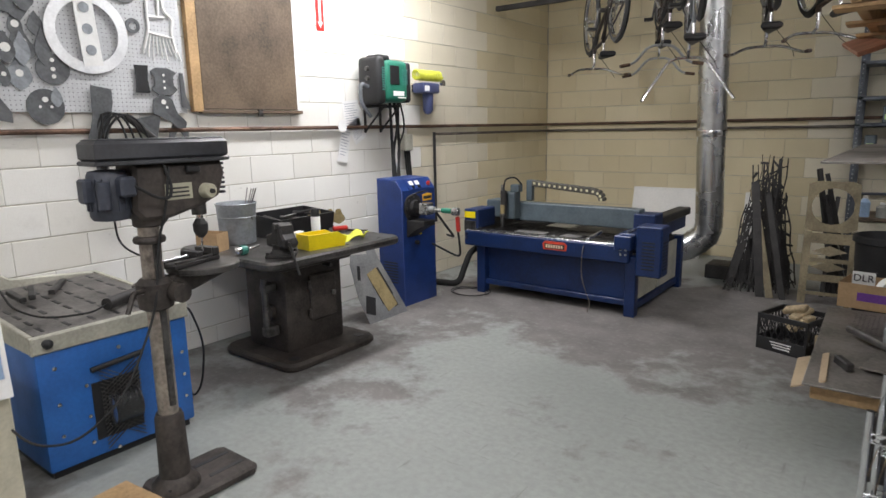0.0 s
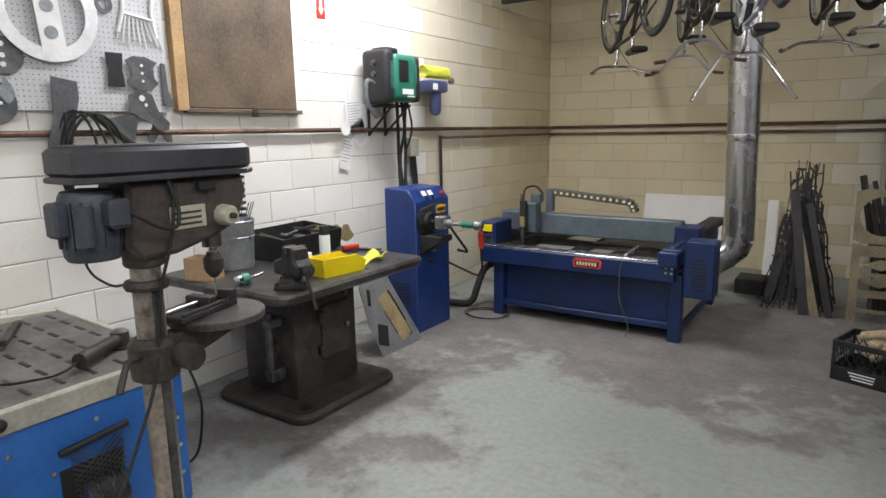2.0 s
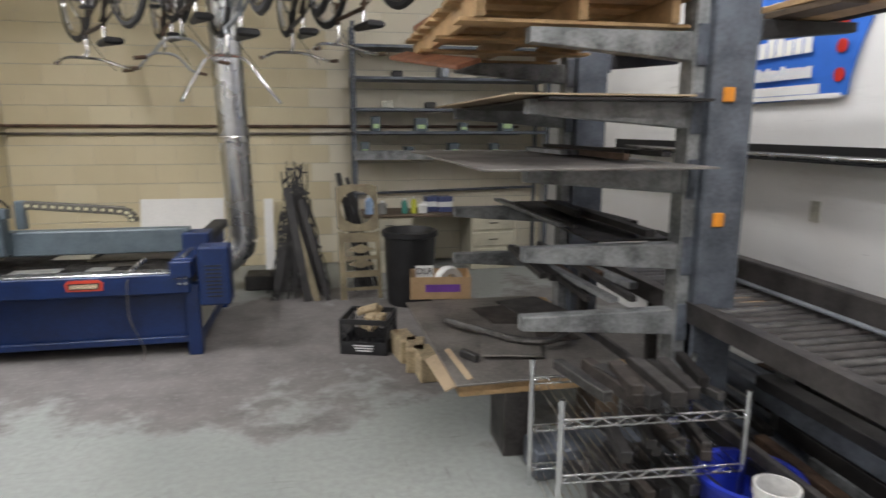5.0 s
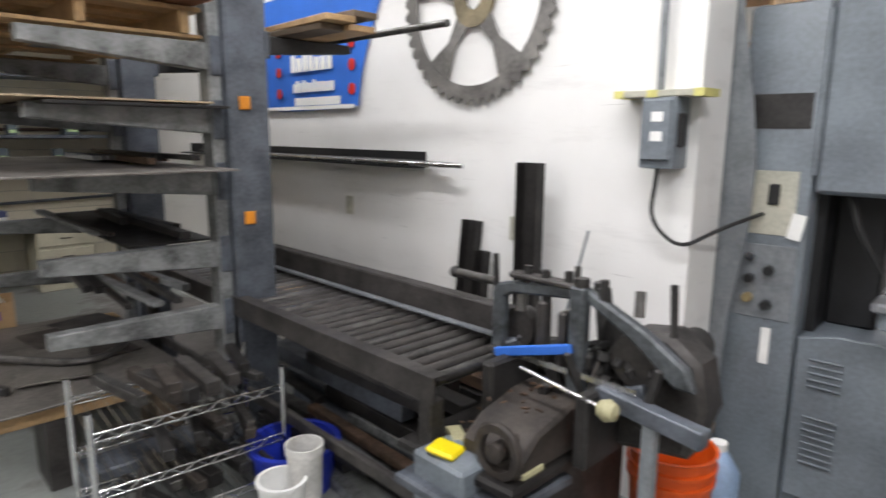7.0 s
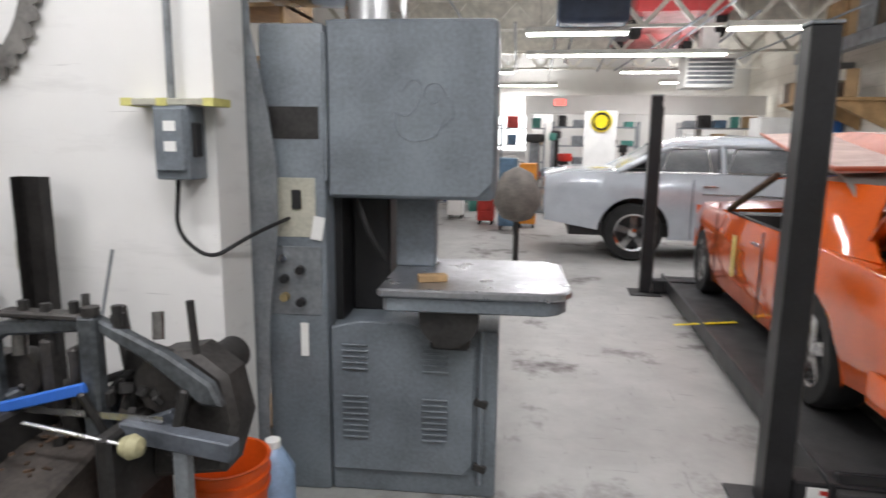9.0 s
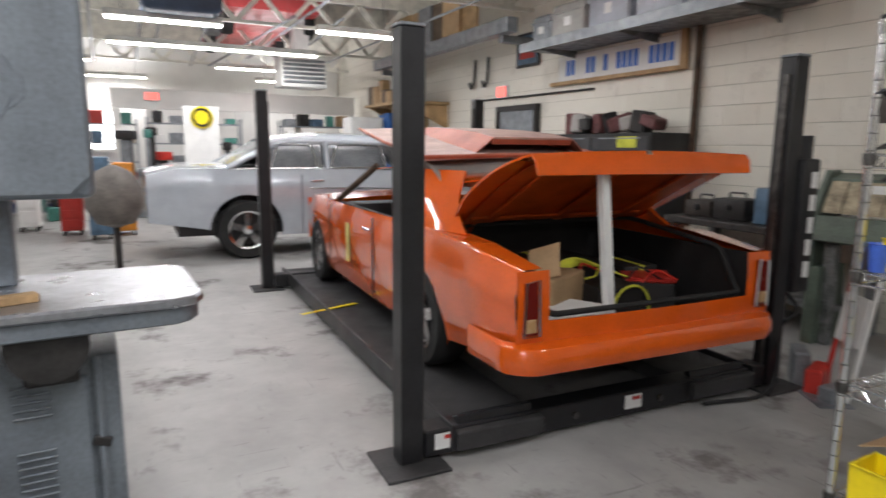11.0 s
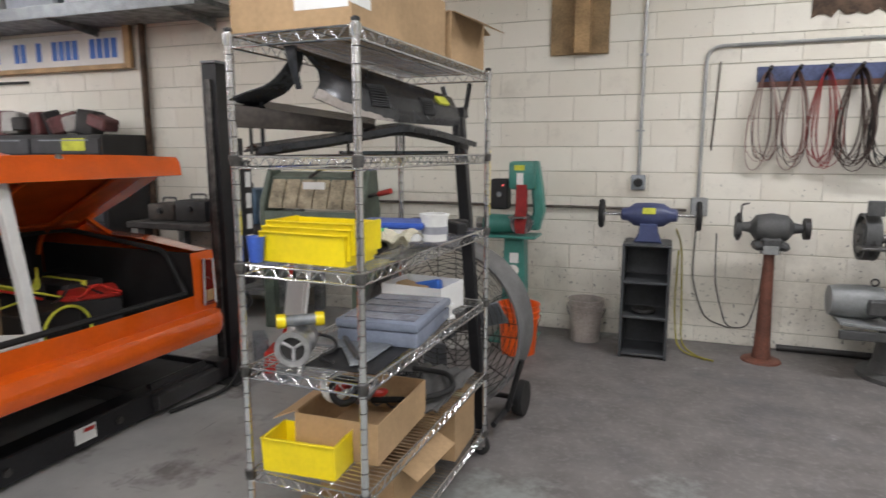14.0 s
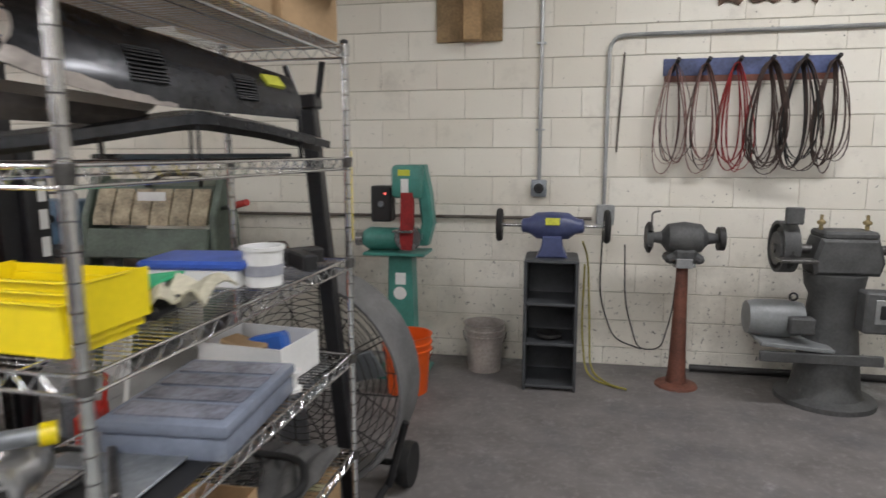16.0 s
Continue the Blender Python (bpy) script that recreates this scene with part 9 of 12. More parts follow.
    for X, r, w in ((1.15, 0.36, 0.28), (3.75, 0.39, 0.24)):
        for s in (1, -1):
            wheel(t, X, s * 0.8, r, r, w, "chrome")
    return t


M.update(sawtable=mat("ground_cast_iron", (0.42, 0.43, 0.46), 0.3, 0.85, var=0.12, scale=8),
         # Darker copy of the orange paint; shade under the lid is in its colour.
         orangeshade=mat("orange_inner", (0.48, 0.07, 0.006), 0.4, var=0.15))
band_saw()
lift()
orange_car()
classic_car("silver_sedan", pose(9.98, -4.33, 0, 0, 0, 90), "silver", "silver classic sedan with large chrome wheels")
# garage background ---------------------------------------------------------------
def joists():
    for x in (5.7, 8.7, 11.7, 14.7, 17.7):
        t = thing("roof_joist", pose(x, 0, 0), "cream painted open web steel roof joist", "joist", "roof joists")
        for z in (3.5, 3.98):
            part("chord", span(B(), (-0.04, SOUTH, z), (0.04, NORTH, z + 0.05)), M["joist"], t)
        n = 22
        w = (NORTH - SOUTH) / n
        for k in range(n):
            a, c = SOUTH + w * k, SOUTH + w * (k + 1)
            part("web", slab(B(), [(a - 0.05, 3.53 if k % 2 else 4.0), (a + 0.05, 3.53 if k % 2 else 4.0), (c + 0.05, 4.0 if k % 2 else 3.53), (c - 0.05, 4.0 if k % 2 else 3.53)], -0.02, 0.02, "x"), M["joist"], t)
        part("hanger", span(B(), (-0.03, SOUTH, 4.03), (0.03, NORTH, CEIL)), M["joist"], t)
    for y in (-3.6, -1.8, 0.2, 2.0, 3.0):
        solo("roof_conduit", rod(B(), (0, 0, 0), (11, 0, 0), 0.02, n=8), M["galvgrey"], pose(5.0, y, 3.48), "grey conduit under the roof joists", "conduit", "roof conduits")


def raised_car(m, mt, label):
    """A car high up on a lift: floor pan, sills and wheels as seen from below."""
    t = thing("raised_car", m, label, "car")
    b = B()
    slab(b, [(-2.2, 0.3), (-2.1, 0.05), (2.1, 0.0), (2.25, 0.25), (2.2, 0.6), (1.0, 0.7), (0.5, 1.1), (-1.0, 1.1), (-1.5, 0.7), (-2.2, 0.62)], -0.85, 0.85, "y", 0.05)
    part("body", b, M[mt], t)
    for x in (-1.35, 1.35):
        for s in (-1, 1):
            wheel(t, x, s * 0.75, 0.0, 0.31, 0.2, "bright")
    for s in (-1, 1):
        p = part("lift_column", span(B(), (-0.12, s * 1.0 - 0.06, -0.05), (0.12, s * 1.0 + 0.06, CEIL - m.translation.z), 0.01), M["galvgrey"], t)
        part("lift_arm", span(B(), (-0.6, s * 0.95 - 0.3 * (s > 0), -0.06), (0.6, s * 0.95 + 0.3 * (s < 0), 0.02), 0.01), M["liftblack"], p)
    return t


def end_wall():
    # bright window, shelves, signs at the far end
    t = thing("window_1", pose(EAST, 1.65, 1.38), "bright daylight window in the far wall", "window")
    part("pane", span(B(), (-0.02, -0.7, 0), (-0.01, 0.7, 0.95)), M["daylight"], t)
    b = B()
    for y in (-0.72, 0.0, 0.7):
        span(b, (-0.05, y - 0.03, -0.05), (0.0, y + 0.03, 1.0))
    for z in (-0.05, 0.95):
        span(b, (-0.05, -0.72, z - 0.03), (0.0, 0.72, z + 0.03))
    part("window_frame", b, M["white"], t)
    tagged(t, kind="structure")
    t = thing("partition_wall", pose(EAST - 2.0, -1.9, 0), "white partition with a header and openings", "partition")
    part("header", span(B(), (0, -2.7, 2.3), (0.12, 3.0, 2.75), 0.01), M["white"], t)
    for y in (-2.6, -1.2, 0.2, 1.3, 2.2, 2.9):
        part("pier", span(B(), (0, y - 0.08, 0), (0.12, y + 0.08, 2.3), 0.006), M["white"], t)
    part("white_door", span(B(), (-0.03, 0.95, 0), (-0.005, 1.3, 2.0), 0.006), M["paper"], t)
    t = thing("unit_heater", pose(13.2, -2.35, 2.62), "white unit heater hung under the roof", "heater")
    part("case", span(B(), (-0.3, -0.45, 0), (0.3, 0.45, 0.6), 0.03, 2), M["paper"], t)
    for k in range(6):
        part("louvre", box(B(), (-0.305, 0, 0.1 + 0.08 * k), (0.02, 0.8, 0.05), (0, 30, 0)), M["galvgrey"], t)
    part("duct", span(B(), (-0.15, -0.15, 0.6), (0.15, 0.15, CEIL - 2.62)), M["paper"], t)
    t = thing("exit_sign", pose(EAST - 2.06, 0.25, 2.48), "lit red exit sign", "exit sign", "exit signs")
    part("case", span(B(), (-0.03, -0.16, 0), (0.03, 0.16, 0.2), 0.01), M["paper"], t)
    part("red_panel", span(B(), (-0.035, -0.14, 0.02), (-0.03, 0.14, 0.18)), M["exitred"], t)
    t = thing("round_sign", pose(13.0, -0.45, 2.0), "round yellow and black sign on a white board", "sign")
    part("board", span(B(), (0.02, -0.3, -2.0), (0.06, 0.32, 0.2), 0.006), M["paper"], t)
    part("disc", lathe(B(), [(0.0, -0.01), (0.2, -0.01), (0.2, 0.02)], (0, 0.0, 0.0), "x", 36), M["yellow"], t)
    b = B()
    tube(b, [(-0.012, 0.15 * math.cos(a), 0.15 * math.sin(a)) for a in [2 * math.pi * k / 28 for k in range(28)]], 0.022, 6, True)
    part("black_ring", b, M["black"], t)
    random.seed(41)
    cols = ("red", "navy", "galvgrey", "paper", "iron", "machineblue", "card", "black", "teal")
    for j, (x, y0, y1) in enumerate(((16.4, -4.4, -2.6), (16.2, -1.6, 0.4), (17.8, 0.6, 3.6), (15.2, 1.6, 3.4))):
        t = thing("parts_shelving", pose(x, (y0 + y1) / 2, 0), "grey steel shelving loaded with shop goods", "shelving", "shelving at the far end")
        w = (y1 - y0) / 2
        for y in (-w, w):
            for xx in (-0.2, 0.2):
                part("upright", span(B(), (xx - 0.02, y - 0.02, 0), (xx + 0.02, y + 0.02, 2.1)), M["galvgrey"], t)
        for z in (0.15, 0.6, 1.05, 1.5, 1.95):
            part("shelf", span(B(), (-0.2, -w, z), (0.2, w, z + 0.03)), M["galvgrey"], t)
            for k in range(5):
                hw = random.uniform(0.08, 0.16)
                solo("shelf_box", span(B(), (-0.14, -hw, 0), (0.14, hw, random.uniform(0.12, 0.34)), 0.015), M[random.choice(cols)], pose(x, (y0 + y1) / 2 - w + 0.22 + (2 * w - 0.44) * k / 4, z + 0.03, 0, 0, random.uniform(-10, 10)), "shop goods in a box on the shelving", "box", "goods at the far end")
    for k, (x, y, mt, h) in enumerate(((12.3, 0.9, "amber", 1.2), (11.9, 1.25, "machineblue", 1.3), (12.6, 1.7, "red", 1.0), (13.4, 2.4, "paper", 1.5))):
        t = thing("tool_cabinet", pose(x, y, 0), "painted steel tool cabinet on casters", "tool cabinet", "tool cabinets in the garage")
        part("case", span(B(), (-0.22, -0.16, 0.08), (0.22, 0.16, h), 0.012), M[mt], t)
        for q in range(5):
            part("drawer", span(B(), (-0.235, -0.14, 0.14 + (h - 0.2) * q / 5), (-0.22, 0.14, 0.12 + (h - 0.2) * (q + 0.9) / 5), 0.004), M[mt], t)
        for s in (-1, 1):
            for c in (-1, 1):
                part("caster", lathe(B(), [(0.0, -0.015), (0.04, -0.015), (0.04, 0.015), (0, 0.015)], (0.17 * c, 0.12 * s, 0.04), "y", 12), M["rubber"], t)
    t = thing("dust_bag", pose(7.0, 0.92, 0.74), "dark brown cloth dust bag on a stand", "bag")
    part("bag", lathe(B(), [(0.0, 0.0), (0.16, 0.05), (0.25, 0.2), (0.24, 0.36), (0.15, 0.52), (0.03, 0.58)], n=20), M["taupe"], t)
    part("stand", rod(B(), (0, 0, -0.74), (0, 0, 0.02), 0.03), M["iron"], t)


def far_clutter():
    """Goods at the far end: white and blue cabinets, a brown heap on a high shelf, pipes and panels."""
    random.seed(83)
    t = thing("storage_cabinet", pose(13.4, -3.7, 0), "tall white steel storage cabinet", "cabinet", "cabinets by the far wall")
    part("case", span(B(), (-0.3, -0.35, 0), (0.3, 0.35, 2.1), 0.01), M["paper"], t)
    for y in (-0.17, 0.17):
        d = part("door", span(B(), (-0.315, y - 0.165, 0.06), (-0.3, y + 0.165, 2.06), 0.004), M["paper"], t)
        part("handle", rod(B(), (-0.33, y * 0.15, 1.0), (-0.33, y * 0.15, 1.15), 0.01, n=8), M["bright"], d)
    t = thing("storage_cabinet", pose(13.2, -4.4, 0), "tall blue steel storage cabinet", "cabinet", "cabinets by the far wall")
    part("case", span(B(), (-0.3, -0.3, 0), (0.3, 0.3, 2.2), 0.01), M["blue2"], t)
    for y in (-0.15, 0.15):
        d = part("door", span(B(), (-0.315, y - 0.14, 0.06), (-0.3, y + 0.14, 2.16), 0.004), M["blue2"], t)
        part("handle", rod(B(), (-0.33, y * 0.15, 1.0), (-0.33, y * 0.15, 1.15), 0.01, n=8), M["bright"], d)
    t = thing("loft_shelf", pose(12.4, -4.25, 2.3), "raw wooden shelf high on the block wall", "shelf")
    part("deck", span(B(), (-1.0, -0.5, 0), (1.0, 0.5, 0.05)), M["wood"], t)
    for x in (-0.9, 0.0, 0.9):
        part("bracket", slab(B(), [(-0.5, 0.0), (0.45, 0.0), (-0.5, -0.45)], x - 0.03, x + 0.03, "x"), M["wood"], t)
    for k in range(14):
        w, h = random.uniform(0.12, 0.3), random.uniform(0.15, 0.5)
        solo("stored_box", box(B(), (0, 0, h / 2), (w, w * 0.9, h), None, 0.02), M[("card", "oldwood", "rust", "wood", "tanjaw", "oldtan" if "oldtan" in M else "card")[k % 6]], pose(11.6 + 0.13 * k, -4.1 + 0.25 * (k % 2) - 0.1, 2.35, 0, 0, random.uniform(-25, 25)), "brown carton stored on the high shelf", "box", "boxes on the high wooden shelf")
    for k, (x, y, z) in enumerate(((14.0, -2.6, 3.478), (14.4, -0.6, 3.478), (13.9, 0.5, 3.478), (14.6, 1.3, 3.478), (14.2, -1.4, 3.478))):
        solo("cross_conduit", rod(B(), (-3.6, 0, 0), (3.6, 0, 0), 0.022, n=8), M["galvgrey"], pose(x, y, z, 0, 0, 2 * k - 4), "grey conduit run under the roof", "conduit", "roof conduits")
    for k in range(26):
        y = random.uniform(-3.8, 2.2)
        x = random.uniform(14.3, 16.0)
        h = random.uniform(0.5, 1.7)
        w = random.uniform(0.1, 0.28)
        t = thing("shop_equipment", pose(x, y, 0, 0, 0, random.uniform(-30, 30)), "shop equipment standing at the far end", "equipment", "equipment at the far end")
        mt = ("red", "black", "galvgrey", "paper", "machineblue", "iron", "rust", "teal")[k % 8]
        part("base", span(B(), (-w, -w, 0), (w, w, h * 0.35), 0.02), M[mt], t)
        part("column", span(B(), (-w * 0.5, -w * 0.4, h * 0.35), (w * 0.5, w * 0.4, h), 0.02), M[("iron", "galvgrey", mt)[k % 3]], t)
        part("head", span(B(), (-w * 0.9, -w * 0.7, h), (w * 0.7, w * 0.7, h + 0.18), 0.03, 2), M[mt], t)


def south_side():
    Y = SOUTH
    random.seed(17)
    t = thing("hanging_shelf", pose(6.1, Y + 0.35, 2.8), "long grey steel storage shelf high on the wall", "shelf")
    part("deck", span(B(), (-1.85, -0.33, 0.0), (1.85, 0.33, 0.05), 0.004), M["rackgrey"], t)
    part("front_lip", span(B(), (-1.85, 0.33, -0.03), (1.85, 0.35, 0.09), 0.003), M["galvgrey"], t)
    for x in (-1.5, 0.0, 1.5):
        part("bracket", slab(B(), [(-0.33, 0.0), (0.3, 0.0), (0.3, -0.02), (-0.3, -0.09), (-0.33, -0.12)], x - 0.012, x + 0.012, "x"), M["rackgrey"], t)
    for x, w, h, mt in ((4.5, 0.2, 0.34, "paper"), (4.95, 0.24, 0.3, "galvgrey"), (5.55, 0.32, 0.44, "bluegrey"), (6.3, 0.36, 0.46, "bluegrey"), (7.05, 0.32, 0.42, "dustgrey"), (7.6, 0.2, 0.36, "galvgrey")):
        t = thing("storage_tote", pose(x, Y + 0.36, 2.85, 0, 0, random.uniform(-4, 4)), "pale grey storage tote kept on the high shelf", "tote", "totes on the high shelf")
        part("body", slab(B(), rounded(-w, 0, w, h, 0.07), -0.26, 0.26, "y", 0.03), M[mt], t)
        part("rim", slab(B(), rounded(-w - 0.012, h * 0.72, w + 0.012, h * 0.8, 0.01), -0.272, 0.272, "y", 0.006), M[mt], t)
        part("label", span(B(), (-0.06, 0.26, h * 0.35), (0.06, 0.263, h * 0.6)), M["paper"], t)
    solo("hoist_beam", span(B(), (-2.6, -0.09, 0), (2.6, 0.09, 0.2), 0.01), M["galvgrey"], pose(10.6, Y + 0.8, 3.05, 0, 0, 0), "long grey roof beam along the wall", "beam")
    for x in (8.3, 12.9):
        solo("beam_bracket", span(B(), (-0.05, -0.4, 0), (0.05, 0.4, 0.1)), M["galvgrey"], pose(x, Y + 0.4, 2.95), "grey steel bracket under the beam", "bracket", "beam brackets")
    for k in range(6):
        solo("stored_plywood", box(B(), (0, 0, 0.3), (0.5 + 0.1 * (k % 3), 0.04, 0.6), None, 0.01), M[("wood", "card", "oldwood", "galvgrey", "card", "wood")[k]], pose(9.2 + 0.5 * k, Y + 0.8 + 0.05 * (k % 2), 3.25), "brown panel stored on the roof beam", "panel board", "panels on the roof beam")
    t = thing("shop_sign", pose(7.1, Y + 0.02, 2.42), "white painted sign with blue letters in a frame", "sign")
    part("panel", span(B(), (-1.35, 0, 0), (0.85, 0.02, 0.34)), M["paper"], t)
    for x0, w in ((-1.25, 0.4), (-0.7, 0.4), (-0.16, 0.1), (0.08, 0.3), (0.5, 0.3)):
        n = max(1, int(w / 0.1))
        for k in range(n):
            part("text_bar", span(B(), (x0 + 0.1 * k, 0.02, 0.07), (x0 + 0.1 * k + 0.075, 0.024, 0.27)), M["bluebanner"], t)
    part("frame_bottom", span(B(), (-1.4, 0, -0.05), (1.0, 0.06, 0.0), 0.004), M["wood"], t)
    part("frame_side", span(B(), (-1.45, 0, -0.05), (-1.36, 0.05, 0.4), 0.004), M["wood"], t)
    t = thing("door_1", pose(9.0, Y, 0), "grey steel exit door in a dark frame", "door")
    part("leaf", span(B(), (-0.5, 0.0, 0), (0.5, 0.05, 2.08), 0.004), M["galvgrey"], t)
    part("door_frame", span(B(), (-0.58, 0.0, 2.08), (0.58, 0.08, 2.16)), M["iron"], t)
    for x in (-0.54, 0.54):
        part("jamb", span(B(), (x - 0.04, 0.0, 0), (x + 0.04, 0.08, 2.08)), M["iron"], t)
    part("door_handle", rod(B(), (-0.42, 0.08, 1.0), (-0.25, 0.08, 1.0), 0.014), M["bright"], t)
    tagged(t, kind="structure")
    t = thing("exit_sign", pose(9.45, Y + 0.03, 2.3), "lit red exit sign", "exit sign", "exit signs")
    part("case", span(B(), (-0.15, -0.03, 0), (0.15, 0.03, 0.2), 0.01), M["paper"], t)
    part("red_panel", span(B(), (-0.13, 0.03, 0.02), (0.13, 0.035, 0.18)), M["exitred"], t)
    t = thing("framed_picture", pose(8.75, Y + 0.02, 2.72), "dark framed picture on the block wall", "picture")
    part("picture_frame", span(B(), (-0.3, 0, 0), (0.3, 0.025, 0.5), 0.006), M["black"], t)
    part("print", span(B(), (-0.26, 0.025, 0.04), (0.26, 0.028, 0.46)), M["machineblue"], t)
    part("red_band", span(B(), (-0.2, 0.028, 0.12), (0.2, 0.03, 0.26)), M["red"], t)
    for x in (9.9, 10.35):
        solo("dark_hanging", tube(B(), bent([(0, 0, 0.5), (0, 0.02, 0.1), (0.08, 0.03, 0.0), (0.16, 0.02, 0.12)], 0.06), 0.025), M["iron"], pose(x, Y + 0.05, 2.5), "dark curved part hanging on the wall", "car part", "parts hung on the wall")
    solo("wall_conduit", tube(B(), bent([(0, 0, 0), (3.2, 0, 0.02)], 0.01), 0.015), M["iron"], pose(7.2, Y + 0.03, 2.28), "dark conduit along the block wall", "conduit")
    solo("wall_riser", rod(B(), (0, 0, 0), (0, 0, CEIL), 0.035, n=12), M["rust"], pose(5.5, Y + 0.05, 0), "brown vertical pipe on the block wall", "pipe")
    # tool chest with its load
    t = thing("tool_chest", pose(6.45, Y + 0.36, 0), "black rolling tool chest with many drawers", "tool chest")
    part("case", span(B(), (-0.95, -0.28, 0.12), (0.95, 0.28, 1.68), 0.01), M["black"], t)
    for c in range(2):
        for k in range(9):
            d = part("drawer", span(B(), (-0.92 + 0.93 * c, 0.28, 0.17 + 0.165 * k), (-0.02 + 0.93 * c, 0.295, 0.32 + 0.165 * k), 0.004), M["drillcover"], t)
            part("pull", span(B(), (-0.8 + 0.93 * c, 0.295, 0.295 + 0.165 * k), (-0.14 + 0.93 * c, 0.305, 0.308 + 0.165 * k)), M["galvgrey"], d)
    part("yellow_label", span(B(), (-0.75, 0.296, 1.52), (-0.45, 0.3, 1.64)), M["hiviz"], t)
    for x in (-0.85, 0.85):
        part("caster", lathe(B(), [(0, -0.03), (0.06, -0.03), (0.06, 0.03), (0, 0.03)], (x, 0.15, 0.06), "x", 14), M["rubber"], t)
    for k in range(9):
        solo("shop_carton", box(B(), (0, 0, 0.08), (random.uniform(0.15, 0.3), 0.2, random.uniform(0.1, 0.3)), (0, random.uniform(-20, 20), 0), 0.02), M[("maroon", "iron", "dustgrey", "maroon", "black")[k % 5]], pose(5.75 + 0.17 * k, Y + 0.38, 1.72, 0, 0, 15 * k), "dusty shop goods piled on the chest", "shop goods", "goods on the tool chest")
    # bench with machines behind the lift
    t = thing("wall_bench", pose(4.35, Y + 0.4, 0), "long dark steel workbench against the wall", "workbench")
    part("top", span(B(), (-0.95, -0.36, 0.8), (0.8, 0.36, 0.86), 0.008), M["grimy"], t)
    for x in (-0.88, 0.72):
        for y in (-0.3, 0.3):
            part("leg", span(B(), (x - 0.04, y - 0.04, 0), (x + 0.04, y + 0.04, 0.8)), M["rackgrey"], t)
    part("lower_shelf", span(B(), (-0.9, -0.32, 0.25), (0.75, 0.32, 0.29)), M["rackgrey"], t)
    for x, w, h, mt, lab in ((4.05, 0.22, 0.32, "machineblue", "blue machine box standing on the bench"), (4.55, 0.16, 0.2, "iron", "dark machine part on the bench"), (4.9, 0.14, 0.16, "castbrown", "dark rusty shop part on the bench"), (3.62, 0.16, 0.14, "galvgrey", "grey shop part on the bench")):
        t = thing("bench_machine", pose(x, Y + 0.45, 0.86, 0, 0, 8), lab, "machine", "machines on the wall bench")
        part("case", span(B(), (-w, -0.15, 0), (w, 0.15, h), 0.02, 2), M[mt], t)
        part("knob", lathe(B(), [(0.03, 0.15), (0.025, 0.18), (0, 0.18)], (0, 0, h * 0.6), "y", 12), M["black"], t)
        part("handle", tube(B(), bent([(-w * 0.5, 0, h), (-w * 0.5, 0, h + 0.05), (w * 0.5, 0, h + 0.05), (w * 0.5, 0, h)], 0.03), 0.01), M["steel"], t)
    # sheet metal brake on its stand
    t = thing("box_brake", pose(3.14, -4.15, 0, 0, 0, 4), "olive sheet metal brake with tan fingers", "sheet metal brake")
    part("bed", span(B(), (-0.44, -0.16, 0.82), (0.44, 0.12, 0.98), 0.015), M["olivebrake"], t)
    part("leaf", box(B(), (0, 0.17, 0.92), (0.86, 0.04, 0.2), (12, 0, 0), 0.008), M["olivebrake"], t)
    part("beam", slab(B(), [(-0.16, 1.08), (0.08, 1.08), (0.04, 1.3), (-0.12, 1.34)], -0.43, 0.43, "x", 0.01), M["olivebrake"], t)
    for k in range(6):
        part("finger", slab(B(), [(0.05, 1.28), (0.14, 1.1), (0.15, 1.04), (0.02, 1.06)], -0.41 + 0.137 * k, -0.283 + 0.137 * k, "x", 0.004), M["tanjaw"], t)
    for s in (-1, 1):
        part("end_frame", slab(B(), [(-0.2, 0.6), (0.18, 0.6), (0.16, 1.1), (0.02, 1.36), (-0.14, 1.36), (-0.2, 1.0)], s * 0.455 - 0.025, s * 0.455 + 0.025, "x", 0.01), M["olivebrake"], t)
        part("leg", span(B(), (s * 0.41 - 0.05, -0.2, 0), (s * 0.41 + 0.05, 0.18, 0.62), 0.008), M["olivebrake"], t)
    part("handle", tube(B(), bent([(-0.34, 0.06, 1.3), (-0.38, 0.12, 1.38), (-0.1, 0.12, 1.38), (0.05, 0.06, 1.3)], 0.08), 0.014), M["iron"], t)
    part("lever", rod(B(), (-0.48, 0.05, 1.15), (-0.72, 0.25, 1.2), 0.016), M["steel"], t)
    part("lever_grip", rod(B(), (-0.62, 0.17, 1.18), (-0.75, 0.27, 1.21), 0.022), M["red"], t)
    part("white_label", span(B(), (-0.1, 0.085, 1.2), (0.1, 0.09, 1.26)), M["paper"], t)


joists()
# Blue shape of unknown kind; the box form and its hangers are made up.
t = thing("hanging_blue_box", pose(9.9, 0.05, 3.18), "unidentified dark blue box hung under the roof", "tank")
part("shell", span(B(), (-0.5, -0.48, 0), (0.5, 0.48, 0.6), 0.08, 3), M["bluecar"], t)
for x in (-0.35, 0.35):
    for y in (-0.4, 0.4):
        part("hanger", rod(B(), (x, y, 0.55), (x, y, CEIL - 3.18), 0.012, n=6), M["steel"], t)
raised_car(pose(14.6, -1.75, 3.86, 0, 0, 0), "redcar", "red car raised high on a lift")
end_wall()
far_clutter()
south_side()
